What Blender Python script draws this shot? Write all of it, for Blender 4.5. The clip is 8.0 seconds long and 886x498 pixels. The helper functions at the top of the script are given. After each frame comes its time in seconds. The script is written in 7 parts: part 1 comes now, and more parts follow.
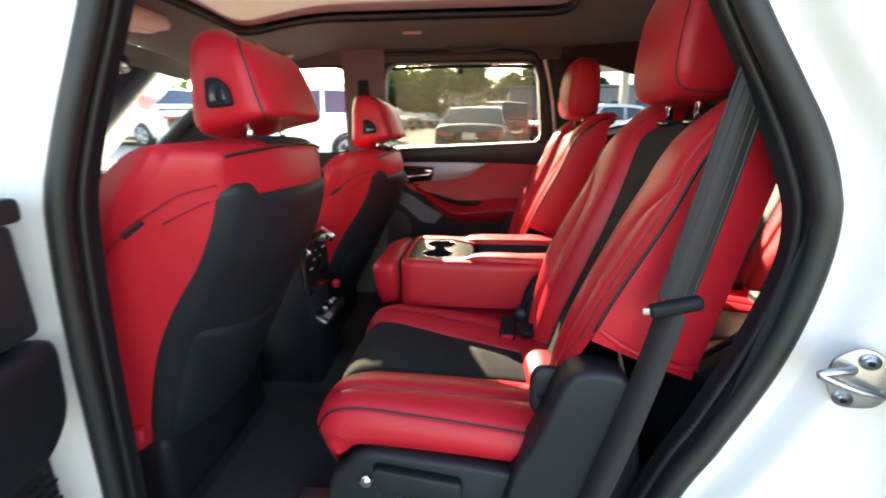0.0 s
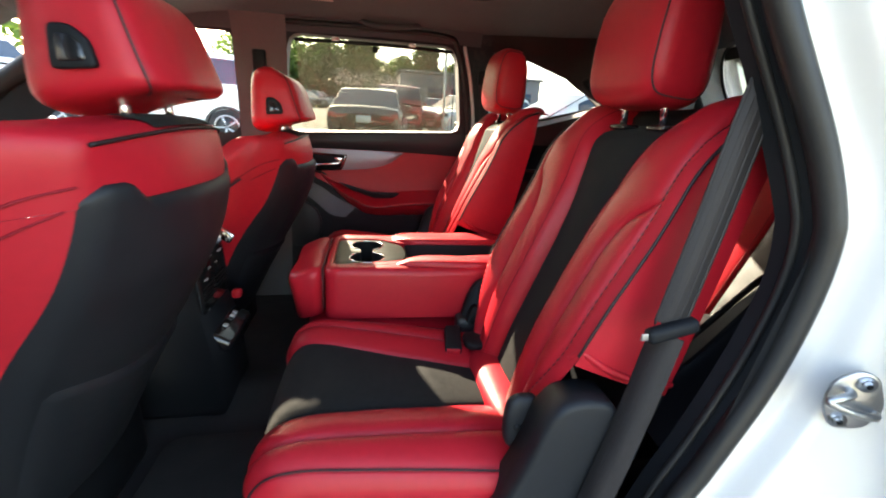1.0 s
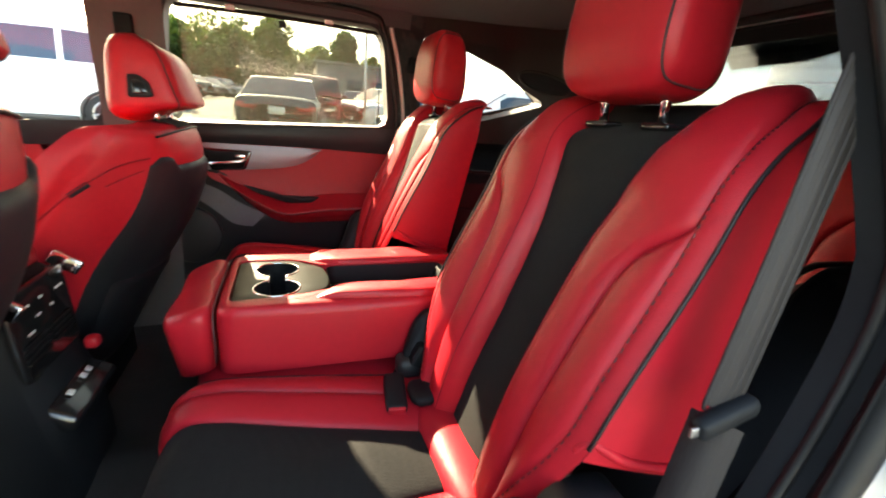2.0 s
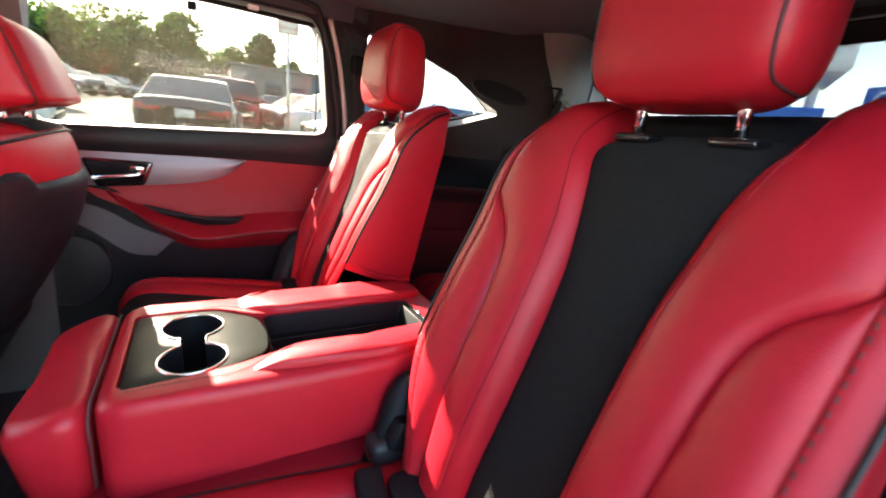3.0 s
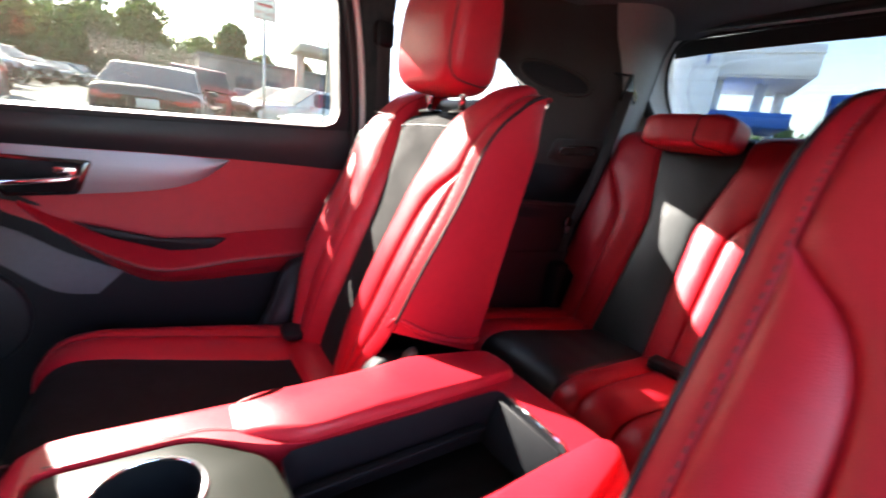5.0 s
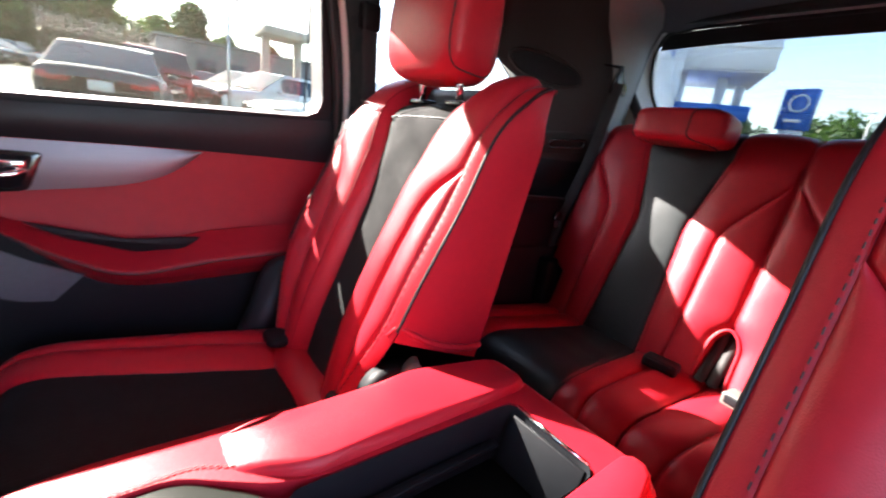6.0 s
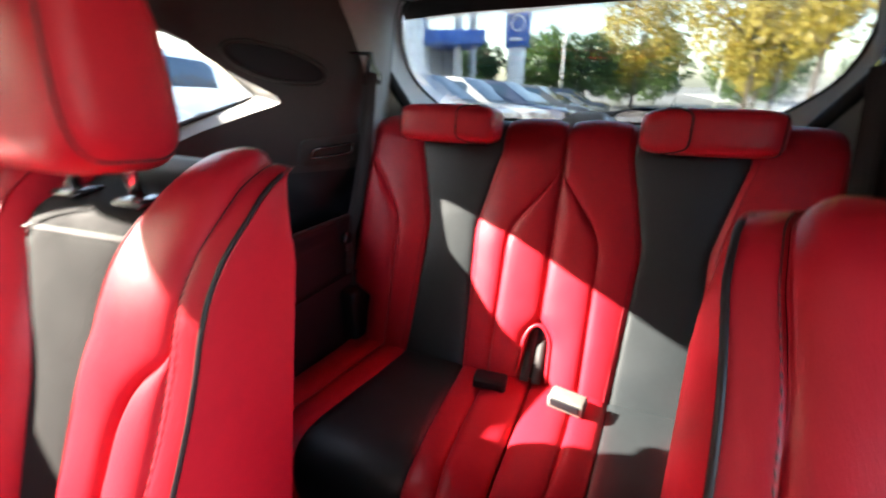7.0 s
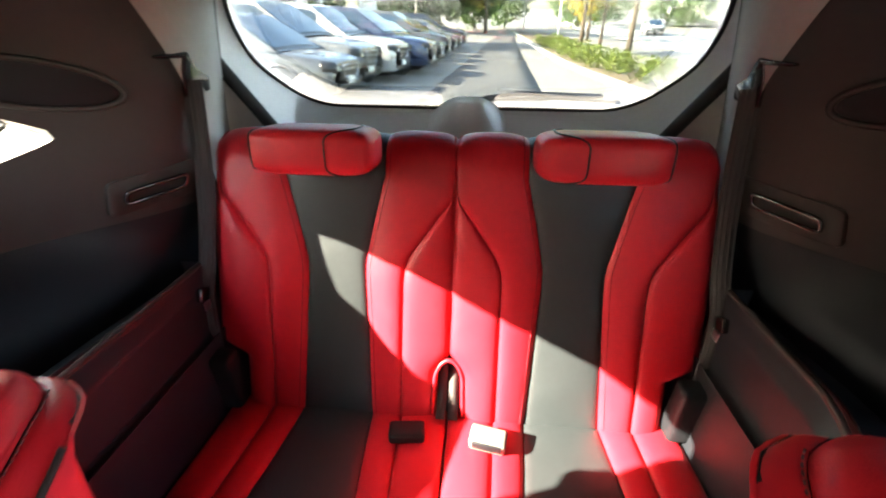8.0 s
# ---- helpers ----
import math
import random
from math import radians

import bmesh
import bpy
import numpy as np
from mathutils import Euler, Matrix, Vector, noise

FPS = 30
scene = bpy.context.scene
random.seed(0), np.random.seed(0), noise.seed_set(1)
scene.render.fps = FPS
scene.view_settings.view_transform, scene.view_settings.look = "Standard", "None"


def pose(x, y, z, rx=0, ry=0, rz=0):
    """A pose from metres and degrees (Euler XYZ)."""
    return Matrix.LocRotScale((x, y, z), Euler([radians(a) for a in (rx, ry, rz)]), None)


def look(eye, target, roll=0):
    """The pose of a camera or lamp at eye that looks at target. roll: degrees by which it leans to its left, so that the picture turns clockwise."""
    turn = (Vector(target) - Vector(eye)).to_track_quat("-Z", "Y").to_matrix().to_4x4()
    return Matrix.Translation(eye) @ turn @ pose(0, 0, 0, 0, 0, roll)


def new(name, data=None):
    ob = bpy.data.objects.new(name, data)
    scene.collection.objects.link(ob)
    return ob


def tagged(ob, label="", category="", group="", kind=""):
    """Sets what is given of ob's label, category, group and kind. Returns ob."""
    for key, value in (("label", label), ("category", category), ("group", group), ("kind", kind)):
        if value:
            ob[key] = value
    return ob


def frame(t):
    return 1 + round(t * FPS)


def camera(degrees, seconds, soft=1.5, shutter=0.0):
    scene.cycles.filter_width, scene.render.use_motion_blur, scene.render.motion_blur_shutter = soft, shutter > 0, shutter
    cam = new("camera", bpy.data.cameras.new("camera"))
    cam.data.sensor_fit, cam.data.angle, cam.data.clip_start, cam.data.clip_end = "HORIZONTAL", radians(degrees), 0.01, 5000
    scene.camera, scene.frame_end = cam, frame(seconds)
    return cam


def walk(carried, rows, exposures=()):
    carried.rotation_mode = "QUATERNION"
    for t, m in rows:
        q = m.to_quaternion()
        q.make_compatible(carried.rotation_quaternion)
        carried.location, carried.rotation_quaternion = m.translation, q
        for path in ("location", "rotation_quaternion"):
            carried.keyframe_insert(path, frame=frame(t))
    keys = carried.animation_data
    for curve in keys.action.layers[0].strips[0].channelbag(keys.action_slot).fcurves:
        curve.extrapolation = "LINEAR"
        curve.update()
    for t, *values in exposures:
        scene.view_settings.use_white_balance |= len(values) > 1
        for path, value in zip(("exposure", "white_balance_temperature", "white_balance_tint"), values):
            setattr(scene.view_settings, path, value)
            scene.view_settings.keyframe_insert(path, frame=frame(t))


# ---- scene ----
cam = camera(94.0, 8.0, soft=1.9, shutter=0.5)
PATH = [
    (0, (0.006, -0.017, 1.231), (-0.159, 1.904, 0.698), -0.3),
    (0.5, (-0.087, 0.036, 1.243), (0.102, 1.94, 0.661), 2.0),
    (1, (-0.109, 0.12, 1.244), (0.242, 1.998, 0.653), 3.1),
    (1.5, (-0.082, 0.242, 1.239), (0.434, 2.08, 0.644), 4.0),
    (1.7, (-0.084, 0.285, 1.238), (0.505, 2.101, 0.641), 4.2),
    (3, (-0.096, 0.569, 1.229), (0.911, 2.217, 0.707), 5.6),
    (3.5, (-0.078, 0.686, 1.226), (1.039, 2.268, 0.724), 5.9),
    (4, (-0.063, 0.797, 1.216), (1.123, 2.331, 0.725), 6.0),
    (4.5, (-0.053, 0.889, 1.212), (1.132, 2.422, 0.719), 6.5),
    (5, (-0.088, 0.975, 1.201), (1.02, 2.558, 0.684), 6.7),
    (5.2, (-0.118, 0.993, 1.204), (0.942, 2.599, 0.66), 7.0),
    (6.3, (-0.069, 1.064, 1.204), (1.298, 2.417, 0.655), 5.8),
    (6.5, (-0.005, 1.085, 1.228), (1.49, 2.291, 0.673), 3.8),
    (7, (0.121, 1.173, 1.374), (1.826, 1.907, 0.629), -0.1),
    (7.5, (0.239, 1.233, 1.476), (1.977, 1.6, 0.558), -0.7),
    (8, (0.316, 1.251, 1.522), (2.031, 1.403, 0.504), 0.1),
]
walk(cam, [(t, look(eye, target, roll)) for t, eye, target, roll in PATH], [(0.0, 3.45, 8200, 9), (1.0, 3.4, 8000, 9), (1.5, 3.55, 9400, 7), (3.0, 4.0, 7300, 12), (4.0, 4.1, 6800, 13), (5.0, 4.0, 6500, 14), (6.5, 3.88, 6300, 15), (7.0, 4.28, 6700, 13), (7.5, 4.75, 7000, 11), (8.0, 5.18, 7500, 9)])

# ---- world, sun, exposure ----
SUN_AZ, SUN_EL = 70.5, 30.3          # degrees from the car's nose towards its right side, and above the horizon
world = bpy.data.worlds.new("sky")
scene.world = world
world.use_nodes = True
wn = world.node_tree.nodes
sky = wn.new("ShaderNodeTexSky")
sky.sky_type = "NISHITA"
sky.sun_disc = False
sky.sun_elevation = radians(SUN_EL)
SUN_DIR = Vector((-math.cos(radians(SUN_AZ)), math.sin(radians(SUN_AZ)), math.tan(radians(SUN_EL)))).normalized()
sky.sun_rotation = math.atan2(SUN_DIR.x, SUN_DIR.y)
sky.air_density, sky.dust_density = 1.0, 1.6
wn["Background"].inputs["Strength"].default_value = 0.15
world.node_tree.links.new(sky.outputs["Color"], wn["Background"].inputs["Color"])
sun = new("sun", bpy.data.lights.new("sun", "SUN"))
sun.data.energy, sun.data.angle, sun.data.color = 4.2, radians(0.6), (1.0, 0.93, 0.81)
sun.matrix_world = look((0, 0, 20), Vector((0, 0, 20)) - SUN_DIR)

# ---- materials ----


def nd(nt, kind, **values):
    n = nt.nodes.new(kind)
    for key, value in values.items():
        n.inputs[key.replace("_", " ")].default_value = value
    return n


def material(name, colour, rough=0.5, metal=0.0, grain=0.0, scale=800.0, var=0.12, var_scale=6.0, coat=0.0, sheen=0.0,
             spec=0.5, cells=False, dirt=0.0, stretch=(1, 1, 1)):
    """A surface with colour variation at two scales, uneven gloss and a fine relief."""
    m = bpy.data.materials.new(name)
    m.use_nodes = True
    nt = m.node_tree
    b = nt.nodes["Principled BSDF"]
    co = nt.nodes.new("ShaderNodeTexCoord")
    mp = nd(nt, "ShaderNodeMapping", Scale=stretch)
    nt.links.new(co.outputs["Object"], mp.inputs["Vector"])
    big = nd(nt, "ShaderNodeTexNoise", Scale=var_scale, Detail=4.0, Roughness=0.6)
    fine = nd(nt, "ShaderNodeTexNoise", Scale=var_scale * 14, Detail=3.0)
    for n in (big, fine):
        nt.links.new(mp.outputs["Vector"], n.inputs["Vector"])
    add = nt.nodes.new("ShaderNodeMath")
    add.operation = "ADD"
    nt.links.new(big.outputs["Fac"], add.inputs[0])
    nt.links.new(fine.outputs["Fac"], add.inputs[1])
    ramp = nd(nt, "ShaderNodeMapRange", From_Min=0.6, From_Max=1.4)
    nt.links.new(add.outputs[0], ramp.inputs["Value"])
    mix = nt.nodes.new("ShaderNodeMix")
    mix.data_type = "RGBA"
    lo = tuple(c * (1 - var) for c in colour)
    hi = tuple(min(1.0, c * (1 + var)) for c in colour)
    mix.inputs[6].default_value, mix.inputs[7].default_value = (*lo, 1), (*hi, 1)
    nt.links.new(ramp.outputs[0], mix.inputs[0])
    nt.links.new(mix.outputs[2], b.inputs["Base Color"])
    rr = nd(nt, "ShaderNodeMapRange", From_Min=0.3, From_Max=0.7, To_Min=max(0.02, rough * 0.82), To_Max=min(1.0, rough * 1.15))
    nt.links.new(big.outputs["Fac"], rr.inputs["Value"])
    nt.links.new(rr.outputs[0], b.inputs["Roughness"])
    b.inputs["Metallic"].default_value = metal
    b.inputs["Coat Weight"].default_value = coat
    b.inputs["Coat Roughness"].default_value = 0.05
    b.inputs["Sheen Weight"].default_value = sheen
    b.inputs["Specular IOR Level"].default_value = spec
    if grain:
        if cells:
            g = nd(nt, "ShaderNodeTexVoronoi", Scale=scale)
            out = g.outputs["Distance"]
        else:
            g = nd(nt, "ShaderNodeTexNoise", Scale=scale, Detail=2.0)
            out = g.outputs["Fac"]
        nt.links.new(mp.outputs["Vector"], g.inputs["Vector"])
        bump = nd(nt, "ShaderNodeBump", Strength=grain, Distance=0.0006)
        nt.links.new(out, bump.inputs["Height"])
        nt.links.new(bump.outputs[0], b.inputs["Normal"])
    return m


def perforated(name, colour, rough, pitch=0.0045):
    """Suede with rows of small punched holes."""
    m = material(name, colour, rough, grain=0.5, scale=1500, var=0.3, var_scale=10, sheen=0.02, spec=0.12)
    nt = m.node_tree
    b = nt.nodes["Principled BSDF"]
    co = nt.nodes.new("ShaderNodeTexCoord")
    mp = nd(nt, "ShaderNodeMapping", Scale=(0.001, 1 / pitch, 1 / pitch), Rotation=(radians(45), 0, 0))
    nt.links.new(co.outputs["Object"], mp.inputs["Vector"])
    v = nd(nt, "ShaderNodeTexVoronoi", Scale=1.0, Randomness=0.0)
    nt.links.new(mp.outputs[0], v.inputs["Vector"])
    hole = nd(nt, "ShaderNodeMapRange", From_Min=0.16, From_Max=0.26)
    nt.links.new(v.outputs["Distance"], hole.inputs["Value"])
    bump = nd(nt, "ShaderNodeBump", Strength=0.45, Distance=0.0012)
    nt.links.new(hole.outputs[0], bump.inputs["Height"])
    old = b.inputs["Normal"].links[0].from_socket
    nt.links.new(old, bump.inputs["Normal"])
    nt.links.new(bump.outputs[0], b.inputs["Normal"])
    return m


def glass(name, tint=(1, 1, 1), gloss=0.06):
    """A thin pane: clear or tinted, with a weak mirror on it."""
    m = bpy.data.materials.new(name)
    m.use_nodes = True
    nt = m.node_tree
    nt.nodes.remove(nt.nodes["Principled BSDF"])
    t = nd(nt, "ShaderNodeBsdfTransparent", Color=(*tint, 1))
    g = nd(nt, "ShaderNodeBsdfGlossy", Color=(1, 1, 1, 1), Roughness=0.01)
    f = nd(nt, "ShaderNodeFresnel", IOR=1.45)
    mx = nt.nodes.new("ShaderNodeMixShader")
    nt.links.new(f.outputs[0], mx.inputs[0])
    nt.links.new(t.outputs[0], mx.inputs[1])
    nt.links.new(g.outputs[0], mx.inputs[2])
    nt.links.new(mx.outputs[0], nt.nodes["Material Output"].inputs["Surface"])
    return m


def mesh_cloth(name, colour, open_part):
    """A thin woven net: part thread, part gap."""
    m = bpy.data.materials.new(name)
    m.use_nodes = True
    nt = m.node_tree
    b = nt.nodes["Principled BSDF"]
    b.inputs["Base Color"].default_value = (*colour, 1)
    b.inputs["Roughness"].default_value = 0.9
    t = nt.nodes.new("ShaderNodeBsdfTransparent")
    co = nt.nodes.new("ShaderNodeTexCoord")
    n = nd(nt, "ShaderNodeTexNoise", Scale=900.0, Detail=1.0)
    nt.links.new(co.outputs["Object"], n.inputs["Vector"])
    r = nd(nt, "ShaderNodeMapRange", From_Min=0.35, From_Max=0.65, To_Min=1 - open_part - 0.06, To_Max=1 - open_part + 0.06)
    nt.links.new(n.outputs["Fac"], r.inputs["Value"])
    mx = nt.nodes.new("ShaderNodeMixShader")
    nt.links.new(r.outputs[0], mx.inputs[0])
    nt.links.new(t.outputs[0], mx.inputs[1])
    tr = nd(nt, "ShaderNodeBsdfTranslucent", Color=(*colour, 1))
    thread = nd(nt, "ShaderNodeMixShader", Fac=0.055)
    nt.links.new(b.outputs[0], thread.inputs[1])
    nt.links.new(tr.outputs[0], thread.inputs[2])
    nt.links.new(thread.outputs[0], mx.inputs[2])
    nt.links.new(mx.outputs[0], nt.nodes["Material Output"].inputs["Surface"])
    return m


def glowing(name, colour, strength):
    m = bpy.data.materials.new(name)
    m.use_nodes = True
    b = m.node_tree.nodes["Principled BSDF"]
    b.inputs["Base Color"].default_value = (*colour, 1)
    b.inputs["Emission Color"].default_value = (*colour, 1)
    b.inputs["Emission Strength"].default_value = strength
    return m


RED = material("red_leather", (0.375, 0.0105, 0.0205), 0.40, grain=0.30, scale=650, var=0.08, var_scale=5, cells=True, spec=0.24)
SUEDE = perforated("black_suede", (0.0098, 0.0103, 0.0105), 0.85)
VINYL = material("black_leather", (0.0155, 0.0192, 0.0210), 0.42, spec=0.35, grain=0.3, scale=650, var=0.12, cells=True)
PIPE = material("dark_piping", (0.010, 0.008, 0.009), 0.5, var=0.2, spec=0.3)
# the seats' red made deeper: the far door's shade is put into its colour
RED_IN_SHADE = material("shaded_red_leather", (0.265, 0.0080, 0.0160), 0.46, grain=0.35, scale=520, var=0.08, var_scale=4, cells=True, spec=0.25)
SEAM = material("red_seam", (0.20, 0.007, 0.014), 0.6, var=0.15, spec=0.2)
THREAD = material("dark_thread", (0.05, 0.012, 0.014), 0.7, var=0.2)
PLASTIC = material("black_plastic", (0.0060, 0.0070, 0.0088), 0.55, spec=0.17, grain=0.25, scale=900, var=0.15, var_scale=8)
PLASTIC2 = material("soft_black_plastic", (0.0085, 0.0100, 0.0128), 0.50, spec=0.26, grain=0.35, scale=700, var=0.15)
GLOSSY = material("gloss_black", (0.010, 0.010, 0.011), 0.14, var=0.1, coat=0.4)
GREYTRIM = material("grey_trim", (0.56, 0.55, 0.53), 0.6, grain=0.3, scale=700, var=0.06)
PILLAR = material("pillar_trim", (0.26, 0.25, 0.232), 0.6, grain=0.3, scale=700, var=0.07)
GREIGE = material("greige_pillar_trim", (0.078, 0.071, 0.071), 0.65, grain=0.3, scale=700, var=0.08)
DARKTRIM = material("dark_trim", (0.0190, 0.0172, 0.0160), 0.6, spec=0.35, grain=0.3, scale=700, var=0.12)
LINER = material("headliner_fabric", (0.052, 0.055, 0.060), 0.95, grain=0.6, scale=900, var=0.14, sheen=0.1)
SHADE = material("sunroof_shade_fabric", (0.30, 0.29, 0.27), 0.95, grain=0.6, scale=900, var=0.06)


def let_through(m, colour, part_of):
    """Lets a thin cloth pass some of the daylight that falls on its outer side."""
    nt = m.node_tree
    tr = nd(nt, "ShaderNodeBsdfTranslucent", Color=(*colour, 1))
    mx = nd(nt, "ShaderNodeMixShader", Fac=part_of)
    nt.links.new(nt.nodes["Principled BSDF"].outputs[0], mx.inputs[1])
    nt.links.new(tr.outputs[0], mx.inputs[2])
    nt.links.new(mx.outputs[0], nt.nodes["Material Output"].inputs["Surface"])


let_through(SHADE, (0.50, 0.49, 0.45), 0.07)
CARPET = material("black_carpet", (0.009, 0.009, 0.010), 1.0, grain=1.0, scale=500, var=0.35, var_scale=14)
WHITE = material("white_paint", (0.56, 0.548, 0.53), 0.22, var=0.015, coat=0.6)
RUBBER = material("black_rubber", (0.011, 0.011, 0.0115), 0.5, spec=0.35, grain=0.2, scale=400, var=0.15)
CHROME = material("chrome", (0.85, 0.85, 0.86), 0.10, metal=1.0, var=0.03)
ALU = material("brushed_aluminium", (0.17, 0.155, 0.178), 0.48, metal=0.8, grain=0.25, scale=300, var=0.05, stretch=(0.05, 1, 1))
STEEL = material("zinc_steel", (0.40, 0.41, 0.42), 0.36, metal=1.0, grain=0.2, scale=90, var=0.12, var_scale=40)
WEB = material("grey_belt_webbing", (0.024, 0.021, 0.0215), 0.62, grain=0.9, scale=420, var=0.10, spec=0.2, stretch=(1, 1, 0.12))
CUPPANEL = material("dark_cup_panel", (0.014, 0.0155, 0.0120), 0.40, spec=0.12, grain=0.15, scale=700, var=0.1)
PANE = glass("clear_glass", (0.97, 0.98, 0.97))
ROOFGLASS = glass("roof_glass", (0.36, 0.37, 0.36))
TINTED = glass("tinted_glass", (0.40, 0.42, 0.415))
PRIVACY = glass("privacy_glass", (0.235, 0.255, 0.222))
NET = mesh_cloth("sunshade_net", (0.22, 0.215, 0.16), 0.77)
ASPHALT = material("asphalt", (0.18, 0.172, 0.155), 0.9, grain=0.8, scale=60, var=0.18, var_scale=0.6)
CONCRETE = material("concrete", (0.42, 0.40, 0.37), 0.85, grain=0.5, scale=40, var=0.12, var_scale=1.5)

# ---- small builders ----
YC = 1.295                            # the car's middle line


def bm_object(name, bm, mat, smooth=True):
    me = bpy.data.meshes.new(name)
    bm.normal_update()
    bm.to_mesh(me)
    bm.free()
    me.materials.append(mat)
    if smooth:
        me.polygons.foreach_set("use_smooth", [True] * len(me.polygons))
    return new(name, me)


def part(name, bm, mat, parent=None, label="", smooth=True):
    """One mesh object under a thing or a part."""
    ob = bm_object(name, bm, mat, smooth)
    if parent:
        ob.parent = parent
        ob.matrix_parent_inverse = parent.matrix_basis.inverted() if parent.parent is None else Matrix.Identity(4)
    if label:
        tagged(ob, label=label)
    return ob


def thing(name, label, category, group="", kind="", at=(0, 0, 0)):
    ob = new(name)
    ob.location = at
    ob.empty_display_size = 0.1
    tagged(ob, label, category, group, kind)
    ob.matrix_basis = Matrix.Translation(at)
    return ob


def spl(pts, t):
    """A smooth curve through points, t from 0 to 1."""
    n = len(pts) - 1
    f = min(max(t, 0.0), 1.0) * n
    i = min(int(f), n - 1)
    f -= i
    p = [np.asarray(pts[min(max(j, 0), n)], float) for j in (i - 1, i, i + 1, i + 2)]
    return 0.5 * (2 * p[1] + (p[2] - p[0]) * f + (2 * p[0] - 5 * p[1] + 4 * p[2] - p[3]) * f * f + (3 * p[1] - 3 * p[2] + p[3] - p[0]) * f ** 3)


def ramp(*knots):
    """A function through (t, value) knots, smooth between them."""
    ts, vs = [k[0] for k in knots], [k[1] for k in knots]

    def f(t):
        if t <= ts[0]:
            return vs[0]
        for a, b, va, vb in zip(ts, ts[1:], vs, vs[1:]):
            if t <= b:
                u = (t - a) / (b - a)
                return va + (vb - va) * u * u * (3 - 2 * u)
        return vs[-1]
    return f


def poly(*knots):
    """Straight lines between (t, value) knots."""
    ts, vs = [k[0] for k in knots], [k[1] for k in knots]
    return lambda t: float(np.interp(t, ts, vs))


def curve(*knots):
    """A smooth function through (t, value) knots that never overshoots them."""
    ts, vs = np.array([k[0] for k in knots], float), np.array([k[1] for k in knots], float)
    d = np.diff(vs) / np.diff(ts)
    m = np.zeros(len(ts))
    for i in range(1, len(ts) - 1):
        m[i] = 0 if d[i - 1] * d[i] <= 0 else 2 * d[i - 1] * d[i] / (d[i - 1] + d[i])

    def f(t):
        t = min(max(t, ts[0]), ts[-1])
        i = min(max(int(np.searchsorted(ts, t)) - 1, 0), len(ts) - 2)
        w = ts[i + 1] - ts[i]
        u = (t - ts[i]) / w
        return float((1 + 2 * u) * (1 - u) ** 2 * vs[i] + u * (1 - u) ** 2 * w * m[i] + u * u * (3 - 2 * u) * vs[i + 1] + u * u * (u - 1) * w * m[i + 1])
    return f


def steps(n):
    return [i / n for i in range(n + 1)]


SEAMED = [0, 0.012, 0.04, 0.1, 0.2, 0.35, 0.5, 0.65, 0.8, 0.9, 0.96, 0.988, 1]


def sheet(fn, us, vs, flip=False, closed=False):
    bm = bmesh.new()
    rows = [[bm.verts.new(fn(u, v)) for u in us] for v in vs]
    for a, b in zip(rows, rows[1:]):
        n = len(us)
        for i in range(n if closed else n - 1):
            j = (i + 1) % n
            q = [a[i], a[j], b[j], b[i]]
            bm.faces.new(q[::-1] if flip else q)
    return bm


def tube(pts, r, n=8, closed=False, flat=1.0, cap=True):
    """A round or flattened strand along points."""
    bm = bmesh.new()
    pts = [Vector(p) for p in pts]
    m = len(pts)
    rings = []
    side = None
    for i, p in enumerate(pts):
        a = pts[(i - 1) % m] if closed or i else p
        b = pts[(i + 1) % m] if closed or i < m - 1 else p
        d = (b - a).normalized()
        if side is None:
            side = d.orthogonal().normalized()
        side = (side - d * side.dot(d)).normalized()
        up = d.cross(side)
        rings.append([bm.verts.new(p + (side * math.cos(k * math.tau / n) + up * math.sin(k * math.tau / n) * flat) * r) for k in range(n)])
    for i in range(m if closed else m - 1):
        a, b = rings[i], rings[(i + 1) % m]
        for k in range(n):
            bm.faces.new((a[k], a[(k + 1) % n], b[(k + 1) % n], b[k]))
    if cap and not closed:
        bm.faces.new(rings[0][::-1])
        bm.faces.new(rings[-1])
    return bm


def strip(pts, across, half, thick=0.0025):
    """A flat band along points; across: its width's direction at each point or for all."""
    bm = bmesh.new()
    pts = [Vector(p) for p in pts]
    prev = None
    m = len(pts)
    for i, p in enumerate(pts):
        d = (pts[min(i + 1, m - 1)] - pts[max(i - 1, 0)]).normalized()
        a = Vector(across[i] if isinstance(across, list) else across)
        a = (a - d * a.dot(d)).normalized()
        n = d.cross(a).normalized() * thick / 2
        ring = [bm.verts.new(p + a * half * k + n * j) for k, j in ((-1, -1), (1, -1), (1, 1), (-1, 1))]
        if prev:
            for k in range(4):
                bm.faces.new((prev[k], prev[(k + 1) % 4], ring[(k + 1) % 4], ring[k]))
        prev = ring
    return bm


def rbox(c, size, r=0.01, seg=3, m=None):
    """A box with rounded edges."""
    bm = bmesh.new()
    bmesh.ops.create_cube(bm, size=1, matrix=Matrix.Diagonal((*size, 1)))
    if r:
        bmesh.ops.bevel(bm, geom=bm.edges[:], offset=min(r, min(size) * 0.49), segments=seg, profile=0.5, affect="EDGES")
    bm.transform(Matrix.Translation(c) @ (m or Matrix.Identity(4)))
    return bm


def rounded(pts, r, seg=4):
    """A closed outline with rounded corners, in 2D."""
    out = []
    n = len(pts)
    for i in range(n):
        p, a, b = (np.asarray(pts[j % n], float) for j in (i, i - 1, i + 1))
        da, db = a - p, b - p
        la, lb = np.linalg.norm(da), np.linalg.norm(db)
        k = min(r, la * 0.48, lb * 0.48)
        s, e = p + da / la * k, p + db / lb * k
        for j in range(seg + 1):
            t = j / seg
            out.append(tuple((1 - t) ** 2 * s + 2 * t * (1 - t) * p + t * t * e))
    return out


